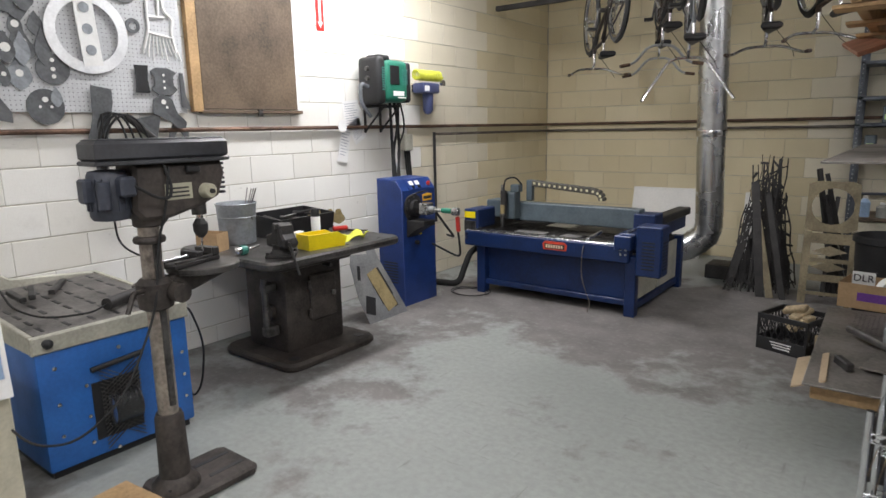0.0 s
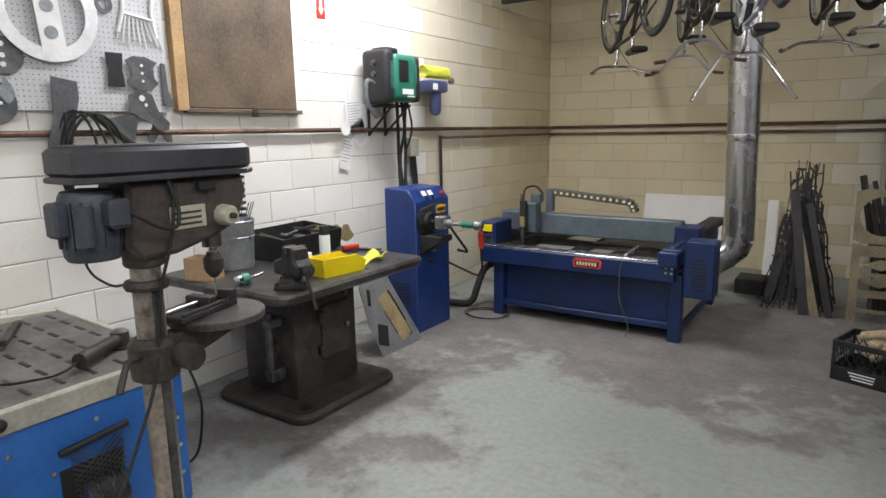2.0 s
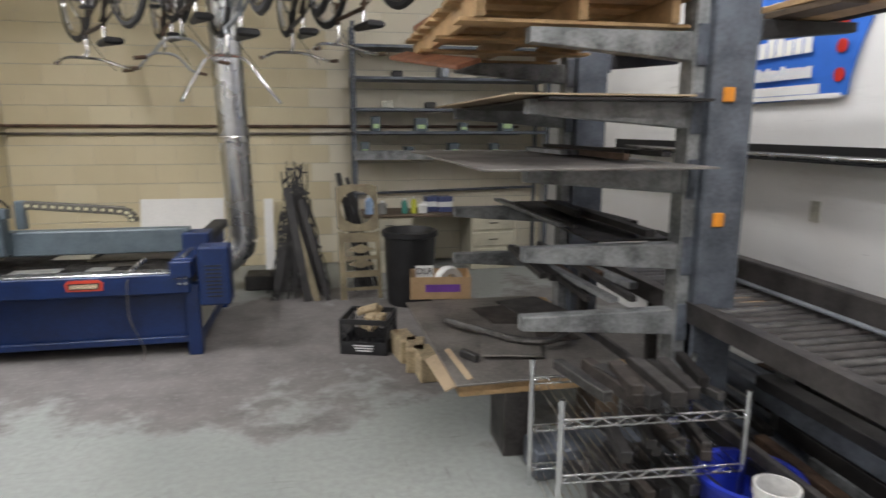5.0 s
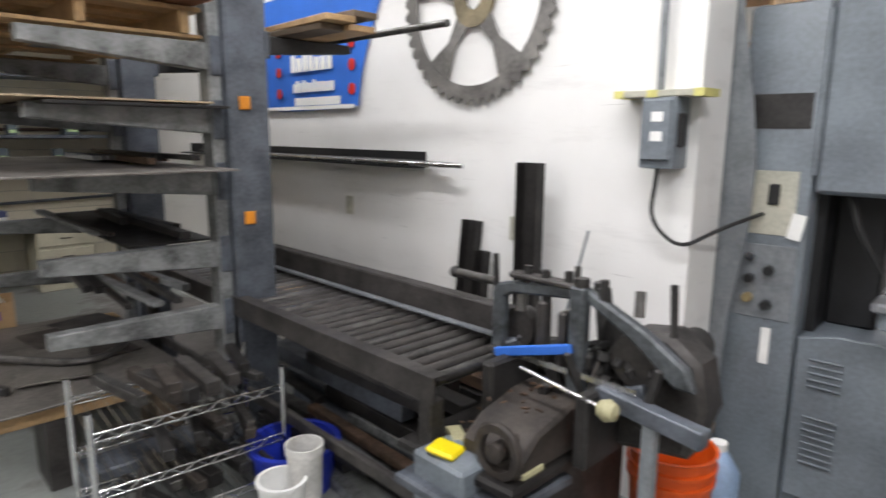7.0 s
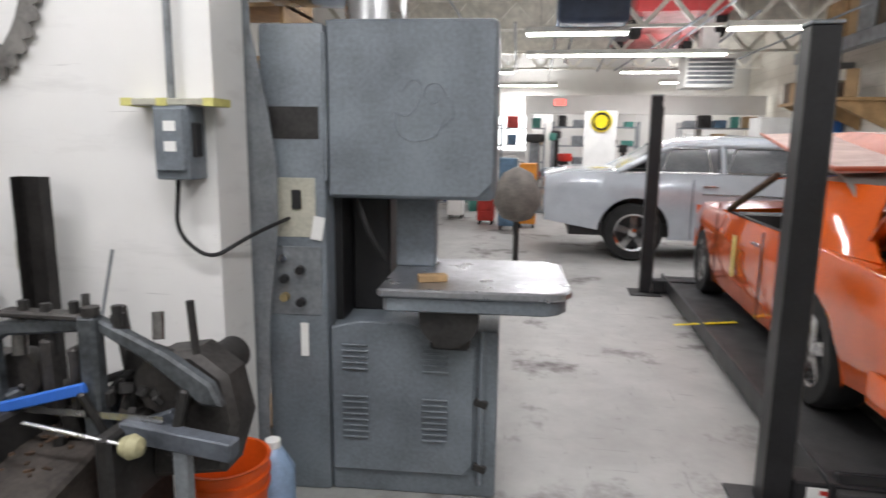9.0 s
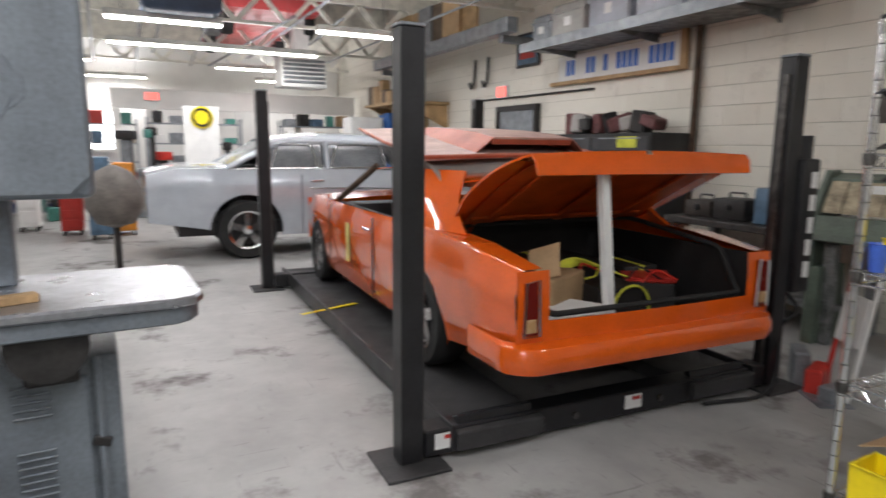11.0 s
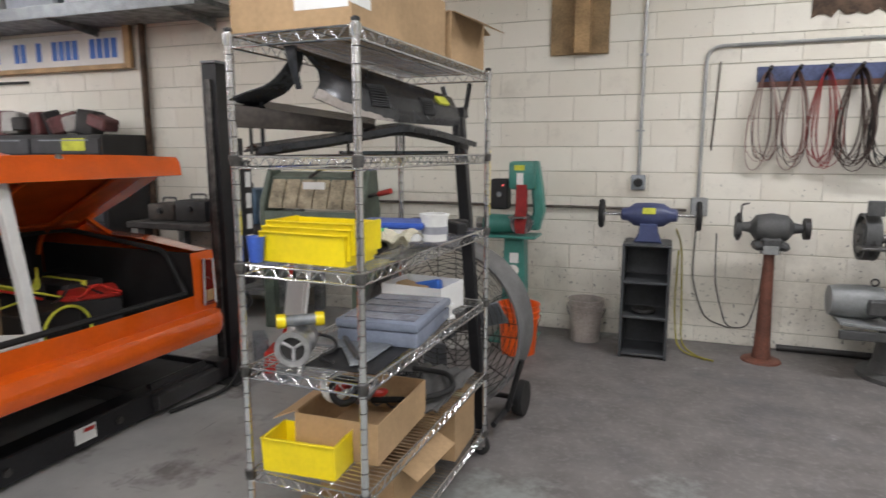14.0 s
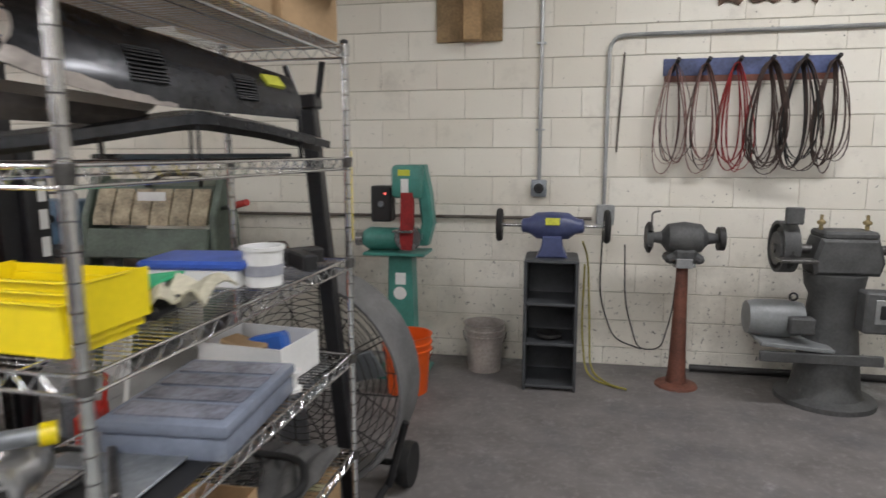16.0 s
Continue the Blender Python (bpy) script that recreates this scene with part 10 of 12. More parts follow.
# chrome wire shelving and what it holds -------------------------------------------
M.update(
    beltred=mat("red_abrasive", (0.3, 0.02, 0.02), 0.8, var=0.2),
    beltbrown=mat("brown_abrasive", (0.09, 0.06, 0.05), 0.85, var=0.3),
    pinkbelt=mat("worn_pink_abrasive", (0.28, 0.15, 0.13), 0.85, var=0.25),
    panelblack=mat("satin_black_panel", (0.045, 0.047, 0.052), 0.25, 0.3, var=0.35, scale=4, bump=0.05),
    smoky=mat("smoky_lid", (0.2, 0.21, 0.26), 0.18, var=0.3, scale=9),
    casegrey=mat("grey_blue_case", (0.21, 0.24, 0.31), 0.2, var=0.1),
    milky=mat("dirty_milky_plastic", (0.36, 0.32, 0.29), 0.4, var=0.2, scale=5),
    glovebeige=mat("beige_cloth", (0.5, 0.47, 0.36), 0.9, var=0.15),
    corrug=mat("grey_rubber", (0.1, 0.098, 0.095), 0.7, var=0.15),
    grindgrey=mat("dusty_machine_grey", (0.075, 0.076, 0.075), 0.6, var=0.2, scale=6),
    brownstand=mat("red_oxide_paint", (0.15, 0.055, 0.035), 0.6, var=0.25),
    hookblue=mat("hook_blue", (0.06, 0.08, 0.18), 0.5, var=0.3),
    bluetray=mat("blue_tray", (0.05, 0.12, 0.5), 0.4),
    greenpad=mat("green_pad", (0.03, 0.4, 0.18), 0.7),
    baresteel=mat("bare_dusty_steel", (0.17, 0.175, 0.19), 0.35, 0.5, var=0.35, scale=6),
    alu=mat("cast_aluminium", (0.5, 0.5, 0.5), 0.38, 0.85, var=0.15, scale=14),
    drum=mat("fan_grey", (0.15, 0.15, 0.15), 0.5, var=0.15),
)
SH = pose(1.405, -1.765, 0, 0, 0, -2.5)
HX, HY = 0.225, 0.6
LEVELS = (0.13, 0.43, 0.8, 1.15, 1.5, 1.87)


def wire_shelving():
    t = thing("wire_shelving", SH, "chrome wire shelving unit on casters, fully loaded", "shelving unit")
    for x in (-HX, HX):
        for y in (-HY, HY):
            p = part("post", rod(B(), (x, y, 0.1), (x, y, 1.885), 0.0127, n=14), M["chrome"], t)
            b = B()
            for k in range(34):
                lathe(b, [(0.0127, 0.0), (0.0133, 0.002), (0.0127, 0.004)], (x, y, 0.16 + 0.05 * k), n=12)
            part("groove", b, M["steel"], p)
            part("post_cap", lathe(B(), [(0.014, 1.88), (0.014, 1.89), (0.008, 1.894), (0, 1.894)], (x, y, 0), n=12), M["black"], p)
            for z in LEVELS:
                part("sleeve", lathe(B(), [(0.016, z - 0.03), (0.019, z - 0.01), (0.019, z + 0.004), (0.014, z + 0.006)], (x, y, 0), n=12), M["chrome" if z > 1.8 else "steel"], p)
            c = part("caster", lathe(B(), [(0.012, -0.014), (0.045, -0.014), (0.05, -0.008), (0.05, 0.008), (0.045, 0.014), (0.012, 0.014)], (x + 0.02, y, 0.05), "y", 22), M["rubber"], t)
            part("fork", span(B(), (x - 0.012, y - 0.025, 0.05), (x + 0.03, y - 0.017, 0.105), 0.003), M["chrome"], c)
            part("fork", span(B(), (x - 0.012, y + 0.017, 0.05), (x + 0.03, y + 0.025, 0.105), 0.003), M["chrome"], c)
            part("hub", lathe(B(), [(0.0, -0.018), (0.02, -0.018), (0.02, 0.018), (0, 0.018)], (x + 0.02, y, 0.05), "y", 12), M["bright"], c)
    for z in LEVELS:
        s = part("shelf", B(), M["chrome"], t)
        for y in (-HY, HY):
            b = B()
            rod(b, (-HX, y, z), (HX, y, z), 0.004, n=8)
            rod(b, (-HX, y, z - 0.035), (HX, y, z - 0.035), 0.004, n=8)
            tube(b, [(-HX + 0.03 + 0.03 * k, y, z - (0.035 if k % 2 else 0.0)) for k in range(int((2 * HX - 0.03) / 0.03))], 0.0025, 5)
            part("end_truss", b, M["chrome"], s)
        for x in (-HX, HX):
            b = B()
            rod(b, (x, -HY, z), (x, HY, z), 0.004, n=8)
            rod(b, (x, -HY, z - 0.035), (x, HY, z - 0.035), 0.004, n=8)
            tube(b, [(x, -HY + 0.03 + 0.03 * k, z - (0.035 if k % 2 else 0.0)) for k in range(int((2 * HY - 0.03) / 0.03))], 0.0025, 5)
            part("side_truss", b, M["chrome"], s)
        b = B()
        for k in range(47):
            y = -HY + 0.025 + 0.025 * k
            rod(b, (-HX, y, z + 0.003), (HX, y, z + 0.003), 0.0016, n=5)
        for x in (-0.08, 0.08):
            rod(b, (x, -HY, z - 0.004), (x, HY, z - 0.004), 0.003, n=6)
        tagged(part("wire", b, M["chrome"], s), kind="stuff")


def carton(m, w, d, h, label, open_top=False, flaps=(-1, 1), group="cartons on the wire shelving", tape=True):
    t = thing("carton", m, label, "carton", group)
    th = 0.004
    for a, c in (((-w / 2, -d / 2, 0), (w / 2, -d / 2 + th, h)), ((-w / 2, d / 2 - th, 0), (w / 2, d / 2, h)), ((-w / 2, -d / 2 + th, 0), (-w / 2 + th, d / 2 - th, h)), ((w / 2 - th, -d / 2 + th, 0), (w / 2, d / 2 - th, h))):
        part("panel", span(B(), a, c), M["card"], t)
    part("bottom", span(B(), (-w / 2 + th, -d / 2 + th, 0), (w / 2 - th, d / 2 - th, th)), M["card"], t)
    if open_top:
        for s in flaps:
            if len(flaps) == 2:
                part("flap", box(B(), (0, s * (d / 2 + 0.045), h - 0.012), (w * 0.96, 0.1, th), (-s * 16, 0, 0)), M["card"], t)
            part("flap", box(B(), (s * (w / 2 + 0.05), 0, h - 0.02), (0.11, d * 0.94, th), (0, s * 24, 0)), M["card"], t)
    else:
        part("top", span(B(), (-w / 2, -d / 2, h), (w / 2, d / 2, h + th)), M["card"], t)
        if tape:
            part("tape", span(B(), (-w / 2 - 0.001, -0.025, h + th), (w / 2 + 0.001, 0.025, h + th + 0.001)), M["tanball"], t)
    return t


def shelf_load():
    def at(x, y, k, r=0.0, lift=0.006):
        return SH @ pose(x, y, LEVELS[k] + lift, 0, 0, r)
    # top: cartons. Local +y is the end near the aisle
    o = carton(at(0.02, 0.2, 5, 2), 0.42, 0.78, 0.22, "large flat brown carton on top of the shelving")
    part("label", span(B(), (-0.2112, 0.27, 0.06), (-0.21, 0.4, 0.2)), M["paper"], o)
    part("label", span(B(), (-0.2, 0.388, 0.05), (-0.02, 0.3912, 0.19)), M["paper"], o)
    o = carton(at(-0.02, -0.42, 5, -4), 0.36, 0.34, 0.2, "brown carton with its flaps open", True)
    # second level: black body panels
    t = thing("body_panel", at(-0.02, 0.0, 4, 0), "satin black car body panel with louvred vents", "car panel", "car panels on the shelving")
    def hull(u, v, out=0.0):
        """The near side of the panel, from its lower edge (v 0) to the ridge (v 1), front (u 0) to rear."""
        low = (-0.14 * u ** 0.6, 0.525 - 0.9 * u, 0.115 + 0.06 * (1 - u) ** 6)
        top = (0.075 - 0.15 * u, 0.505 - 0.93 * u, 0.332 - 0.082 * u)
        w = v ** 0.85
        return (low[0] + (top[0] - low[0]) * v ** 1.7 - (0.012 + out) * math.sin(math.pi * min(0.5, v + 0.2)),
                low[1] + (top[1] - low[1]) * v - 0.05 * (1 - u) ** 5 * math.sin(math.pi * v), low[2] + (top[2] - low[2]) * w + 0.003 * math.sin(5 * math.pi * v))
    b = B()
    sheet(b, [[hull(u, v) for v in steps(0, 1, 14)] for u in steps(0, 1, 18)])
    part("skin", solid(b, 0.004), M["panelblack"], t)
    b = B()
    # far wing, curling down and out from the ridge
    sheet(b, [[(0.075 + 0.165 * v ** 1.7, 0.505 + 0.115 * v - (0.05 + 0.1 * v) * u, 0.332 - 0.165 * v ** 0.7 - 0.012 * u + 0.006 * math.sin(9 * v)) for v in steps(0, 1, 12)] for u in steps(0, 1, 5)])
    part("far_wing", solid(b, 0.004), M["panelblack"], t)
    b = B()
    # torn tongue curling down from the ridge
    sheet(b, [[(0.07 - 0.03 * v + 0.05 * w * (1 - 0.6 * v), 0.53 + 0.015 * math.sin(3 * v), 0.334 + 0.01 * math.sin(4 * v) - 0.125 * v ** 1.5) for w in (-0.5, 0.0, 0.5)] for v in steps(0, 1, 10)])
    part("torn_tongue", solid(b, 0.004), M["panelblack"], t)
    b = B()
    sheet(b, [[hull(u, v, 0.004) for v in steps(0, 0.02 + 0.1 * (1 - u / 0.42) + 0.008 * math.sin(47 * u) + 0.006 * math.sin(101 * u), 3)] for u in steps(0, 0.42, 40)])
    part("primer_patch", solid(b, 0.002), M["milky"], t, "worn pale primer along the lower edge")
    for x, y, h in ((0.21, 0.5, 0.17), (-0.15, -0.36, 0.125)):
        part("prop_foot", span(B(), (x - 0.005, y - 0.005, 0), (x + 0.005, y + 0.005, h)), M["panelblack"], t)
    b = B()
    for c, w in ((0.33, 0.1), (0.7, 0.08)):
        for k in range(10):
            p = hull(c, 0.2 + 0.045 * k, 0.005)
            box(b, p, (0.008, w, 0.004), (0, 30, -10))
    part("vent_fin", b, M["black"], t)
    part("yellow_tape", box(B(), hull(0.86, 0.7, 0.006), (0.012, 0.08, 0.04), (0, 40, -8)), M["hiviz"], t)
    t = thing("body_panel", at(0.0, 0.0, 4, 0), "dusty black car valance channel lying across the shelf", "car panel", "car panels on the shelving")
    run = [(0.215 - 0.27 * w, 0.6 - 0.42 * w, 0.157 - 0.05 * w, 0.085 - 0.012 * w) for w in steps(0, 1, 10)]
    b = B()
    sheet(b, [[(x, y, z1 - 0.002), (x + 0.03, y - 0.06, z1 + 0.012), (x + 0.06, y - 0.12, z1 + 0.03)] for x, y, z1, z0 in run])
    part("top_flange", solid(b, 0.004), M["panelblack"], t)
    b = B()
    sheet(b, [[(x, y, z1), (x - 0.006, y + 0.006, (z0 + z1) / 2), (x, y, z0)] for x, y, z1, z0 in run])
    part("face", solid(b, 0.004), M["castbrown"], t, "dusty brown front face")
    for x, y, z1, z0 in (run[1], run[8]):
        part("flange_leg", span(B(), (x + 0.02, y - 0.03, 0), (x + 0.028, y - 0.022, z1 + 0.004)), M["iron"], t)
    for dx, dy, dz, mt in ((0.0, 0.0, 0.0, "panelblack"), (0.055, -0.05, -0.012, "iron")):
        t = thing("trim_rail", at(dx, dy, 4, 0), "dark grey bent trim rail on the shelf", "trim", "trim pieces on the shelving")
        line = bent([(0.18, 0.54, 0.024), (0.02, 0.33, 0.06), (-0.15, 0.12, 0.106), (-0.18, -0.15, 0.088), (-0.205, -0.5, 0.05)], 0.06)
        b = B()
        sheet(b, [[(x, y, z + dz - 0.022), (x - 0.003, y, z + dz), (x + 0.035, y - 0.018, z + dz + 0.012), (x + 0.075, y - 0.035, z + dz)] for x, y, z in line])
        part("rail", solid(b, 0.005), M[mt], t)
        part("rail_foot", span(B(), (-0.14, 0.11, 0.0), (-0.135, 0.115, 0.09 + dz)), M[mt], t)
    for k in range(4):
        solo("trim_strip", span(B(), (-0.015, -0.35, 0), (0.015, 0.35, 0.012), 0.003), M[("gantry", "panelblack", "galvgrey", "bright")[k]], at(-0.02 + 0.05 * k, -0.15, 4, 5 * k - 6), "long dark trim strip on the shelf", "trim strip", "trim strips on the shelving")
    # third level: stacked yellow bins, cup, gloves and trays
    for k in range(3):
        bin_box("parts_bin", at(0.025 - 0.01 * k, 0.45 - 0.008 * k, 3, -92 + k, 0.006 + 0.018 * k), 0.17, 0.33, 0.1, front=0.95)
    o = thing("blue_cup", at(0.19, 0.56, 3), "blue and white paper cup", "cup")
    part("cup", lathe(B(), [(0.022, 0), (0.03, 0.085), (0.032, 0.085), (0.028, 0.08), (0.02, 0.004), (0, 0.004)], n=20), M["bluetray"], o)
    b = B()
    sheet(b, [[(0.07 * math.sin(2 * v + 3 * u) * 0.4 + 0.2 * v - 0.1, 0.2 * u - 0.1, 0.04 + 0.02 * math.sin(7 * u + 4 * v) + 0.015 * math.sin(13 * v)) for v in steps(0, 1, 10)] for u in steps(0, 1, 10)])
    solo("leather_glove", solid(b, 0.005), M["glovebeige"], at(-0.12, 0.2, 3, 10), "beige leather gloves in a crumpled heap", "gloves")
    o = thing("white_tub", at(-0.16, -0.12, 3), "small white plastic tub with grey print", "tub")
    part("tub", lathe(B(), [(0.05, 0), (0.056, 0.1), (0.061, 0.1), (0.061, 0.11), (0.052, 0.11), (0.046, 0.005), (0, 0.005)], n=26), M["paper"], o)
    part("print", lathe(B(), [(0.0545, 0.03), (0.0565, 0.06)], n=26), M["greytext"], o)
    o = thing("blue_tray", at(0.02, -0.12, 3, 8), "blue plastic tray with paper", "tray")
    part("tray", span(B(), (-0.15, -0.1, 0.05), (0.15, 0.1, 0.075), 0.008), M["bluetray"], o)
    part("box_below", span(B(), (-0.13, -0.09, 0), (0.13, 0.09, 0.05), 0.004), M["paper"], o)
    solo("green_pad", box(B(), (0, 0, 0.03), (0.2, 0.24, 0.01), (0, 6, 0), 0.004), M["greenpad"], at(0.03, 0.2, 3, 12, 0.03), "bright green abrasive pad sheet", "pad")
    solo("black_case", span(B(), (-0.13, -0.12, 0), (0.13, 0.12, 0.032), 0.01), M["black"], at(0.02, 0.2, 3, 12), "flat black tool case under the pad", "case")
    random.seed(51)
    for k in range(8):
        solo("small_part", box(B(), (0, 0, 0.02), (random.uniform(0.03, 0.08), random.uniform(0.06, 0.16), random.uniform(0.02, 0.06)), None, 0.006), M[("iron", "steel", "rust", "black", "galvgrey")[k % 5]], at(random.uniform(-0.15, 0.15), -0.28 - 0.04 * k, 3, random.uniform(0, 180)), "small steel part lying on the shelf", "metal part", "small parts on the shelving")
    # fourth level
    o = thing("organizer_case", at(-0.06, 0.03, 2, 6), "grey plastic organizer case with smoky lid", "case")
    part("base", span(B(), (-0.16, -0.22, 0), (0.16, 0.22, 0.06), 0.012, 2), M["casegrey"], o)
    part("lid", span(B(), (-0.165, -0.225, 0.06), (0.165, 0.225, 0.095), 0.012, 2), M["casegrey"], o)
    b = B()
    for k in range(4):
        span(b, (-0.14, -0.19 + 0.1 * k, 0.095), (0.14, -0.11 + 0.1 * k, 0.098), 0.001)
    part("lid_window", b, M["smoky"], o)
    o = thing("chrome_motor", at(0.1, 0.46, 2, 20), "polished alternator like motor part", "motor part")
    part("housing", lathe(B(), [(0.02, -0.06), (0.05, -0.055), (0.055, 0.0), (0.045, 0.015), (0.04, 0.08), (0.0, 0.09)], (0, 0, 0.062), "y", 28), M["alu"], o)
    part("front_ring", lathe(B(), [(0.042, 0.0), (0.06, 0.0), (0.06, 0.025), (0.042, 0.025), (0.042, 0)], (0, 0.08, 0.062), "y", 28), M["alu"], o)
    for k in range(3):
        a = radians(30 + 120 * k)
        part("ring_arm", rod(B(), (0.0, 0.085, 0.062), (0.045 * math.cos(a), 0.095, 0.062 + 0.045 * math.sin(a)), 0.006, n=8), M["alu"], o)
    part("dark_bore", lathe(B(), [(0.0, 0.082), (0.04, 0.084), (0.042, 0.09)], (0, 0, 0.062), "y", 24), M["iron"], o)
    part("cord", tube(B(), bent([(0.05, -0.1, 0.06), (-0.08, -0.16, 0.03), (-0.12, -0.05, 0.012), (-0.06, 0.03, 0.012), (-0.13, 0.08, 0.012)], 0.06), 0.006), M["rubber"], o)
    part("shaft", rod(B(), (0, -0.058, 0.062), (0, -0.12, 0.062), 0.012), M["chrome"], o)
    o = thing("yellow_tool", at(0.09, 0.47, 2, 40, 0.145), "grey tool with yellow ends", "tool")
    part("body", rod(B(), (-0.05, 0, 0), (0.05, 0, 0), 0.02, n=14), M["galvgrey"], o)
    for s in (-1, 1):
        part("end_cap", rod(B(), (s * 0.05, 0, 0), (s * 0.08, 0, 0), 0.025, n=14), M["yellow"], o)
    solo("rubber_sheet", slab(B(), [(-0.13, -0.2), (0.13, -0.2), (0.13, 0.2), (-0.13, 0.2)], 0, 0.005, "z", 0.001), M["black"], at(-0.08, 0.32, 2, 3, 0.004), "flat black rubber sheet lying on the wire shelf", "rubber sheet")
    o = thing("gunmetal_plate", at(-0.02, 0.33, 2, 12), "dusty grey steel bracket plate", "plate")
    part("plate", slab(B(), [(-0.16, -0.16), (0.12, -0.2), (0.17, -0.02), (0.03, 0.0), (-0.06, 0.18), (-0.1, 0.16)], 0.006, 0.014, "z", 0.003), M["galvgrey"], o)
    part("rib", box(B(), (0, 0, 0.02), (0.02, 0.3, 0.02), (0, 0, 30), 0.004), M["steel"], o)
    o = thing("parts_tray", at(0.0, -0.36, 2, -4), "white plastic box with wrapped parts", "box")
    for a, c in (((-0.15, -0.12, 0), (0.15, 0.12, 0.005)), ((-0.15, -0.12, 0), (-0.145, 0.12, 0.12)), ((0.145, -0.12, 0), (0.15, 0.12, 0.12)), ((-0.15, -0.12, 0), (0.15, -0.115, 0.12)), ((-0.15, 0.115, 0), (0.15, 0.12, 0.12))):
        part("wall", span(B(), a, c), M["paper"], o)
    part("blue_pack", box(B(), (-0.02, -0.02, 0.09), (0.12, 0.1, 0.06), (10, 10, 20), 0.01), M["bluebanner"], o)
    part("brown_pack", box(B(), (0.03, 0.05, 0.08), (0.14, 0.08, 0.07), (0, -8, -10), 0.006), M["card"], o)
    solo("white_spool", lathe(B(), [(0.03, 0), (0.03, 0.01), (0.018, 0.012), (0.018, 0.05), (0.03, 0.052), (0.03, 0.062), (0, 0.062)], n=18), M["paper"], at(-0.18, -0.22, 2), "small white plastic spool", "spool")
    # fifth level
    o = carton(at(0.0, 0.2, 1, 3), 0.33, 0.46, 0.15, "open brown carton with red and black parts", True, (1,))
    random.seed(61)
    for k in range(6):
        solo("carton_part", tube(B(), [(0.05 * math.cos(a), 0.05 * math.sin(a), 0.01 * math.sin(2 * a)) for a in [2 * math.pi * q / 16 for q in range(16)]], 0.014, 8, True), M[("red", "black", "red", "galvgrey", "black", "paper")[k]], at(0.0 + 0.05 * (k % 3), 0.14 + 0.06 * (k // 2), 1, 40 * k, 0.15 + 0.01 * k) @ pose(0, 0, 0, 30, 10 * k, 0), "rubber ring part lying in the carton", "ring", "parts in the carton")
    bin_box("parts_bin", at(0.05, 0.5, 1, -84, 0.006), 0.15, 0.27, 0.12, front=0.95)
    solo("bin_riser", span(B(), (-0.16, -0.12, 0), (0.16, 0.12, 0.113), 0.004), M["card"], at(-0.02, 0.5, 0, 8), "brown carton under the yellow bin", "carton")
    b = B()
    sheet(b, [[(-0.2 + 0.4 * v, -0.02 - 0.53 * u, 0.012 + 0.01 * math.sin(34 * v + 3 * math.sin(6 * u))) for v in steps(0, 1, 40)] for u in steps(0, 1, 16)])
    solo("corrugated_mat", solid(b, 0.006), M["corrug"], at(-0.01, 0.0, 1, 2, 0.01), "wavy grey rubber mat lying on the shelf", "mat")
    o = thing("finned_cooler", at(0.06, -0.2, 1, 20, 0.035), "bright finned aluminium cooler", "cooler")
    for k in range(9):
        part("fin", span(B(), (-0.11, -0.09 + 0.022 * k, 0), (0.11, -0.085 + 0.022 * k, 0.04)), M["bright"], o)
    part("base", span(B(), (-0.11, -0.09, 0), (0.11, 0.1, 0.008)), M["bright"], o)
    solo("rubber_hose", tube(B(), bent([(0.1, 0.2, 0.0), (-0.12, 0.15, 0.02), (-0.2, 0.0, 0.02), (-0.1, -0.2, 0.01), (0.1, -0.22, 0.0)], 0.12), 0.013, 10), M["rubber"], at(-0.02, -0.2, 1, 0, 0.045), "black rubber hose lying on the mat", "hose")
    # bottom
    carton(at(-0.02, -0.38, 0, 3), 0.36, 0.3, 0.25, "plain brown carton on the lowest shelf")
    carton(at(0.02, 0.05, 0, -3), 0.34, 0.36, 0.2, "open brown carton on the lowest shelf", True, (-1,))
    o = thing("yellow_strap", SH @ pose(-0.225, -0.615, 1.22), "yellow strap tied to the shelf post", "strap")
    part("strap", box(B(), (0, 0, 0.15), (0.02, 0.02, 0.32), None, 0.006), M["yellow"], o)


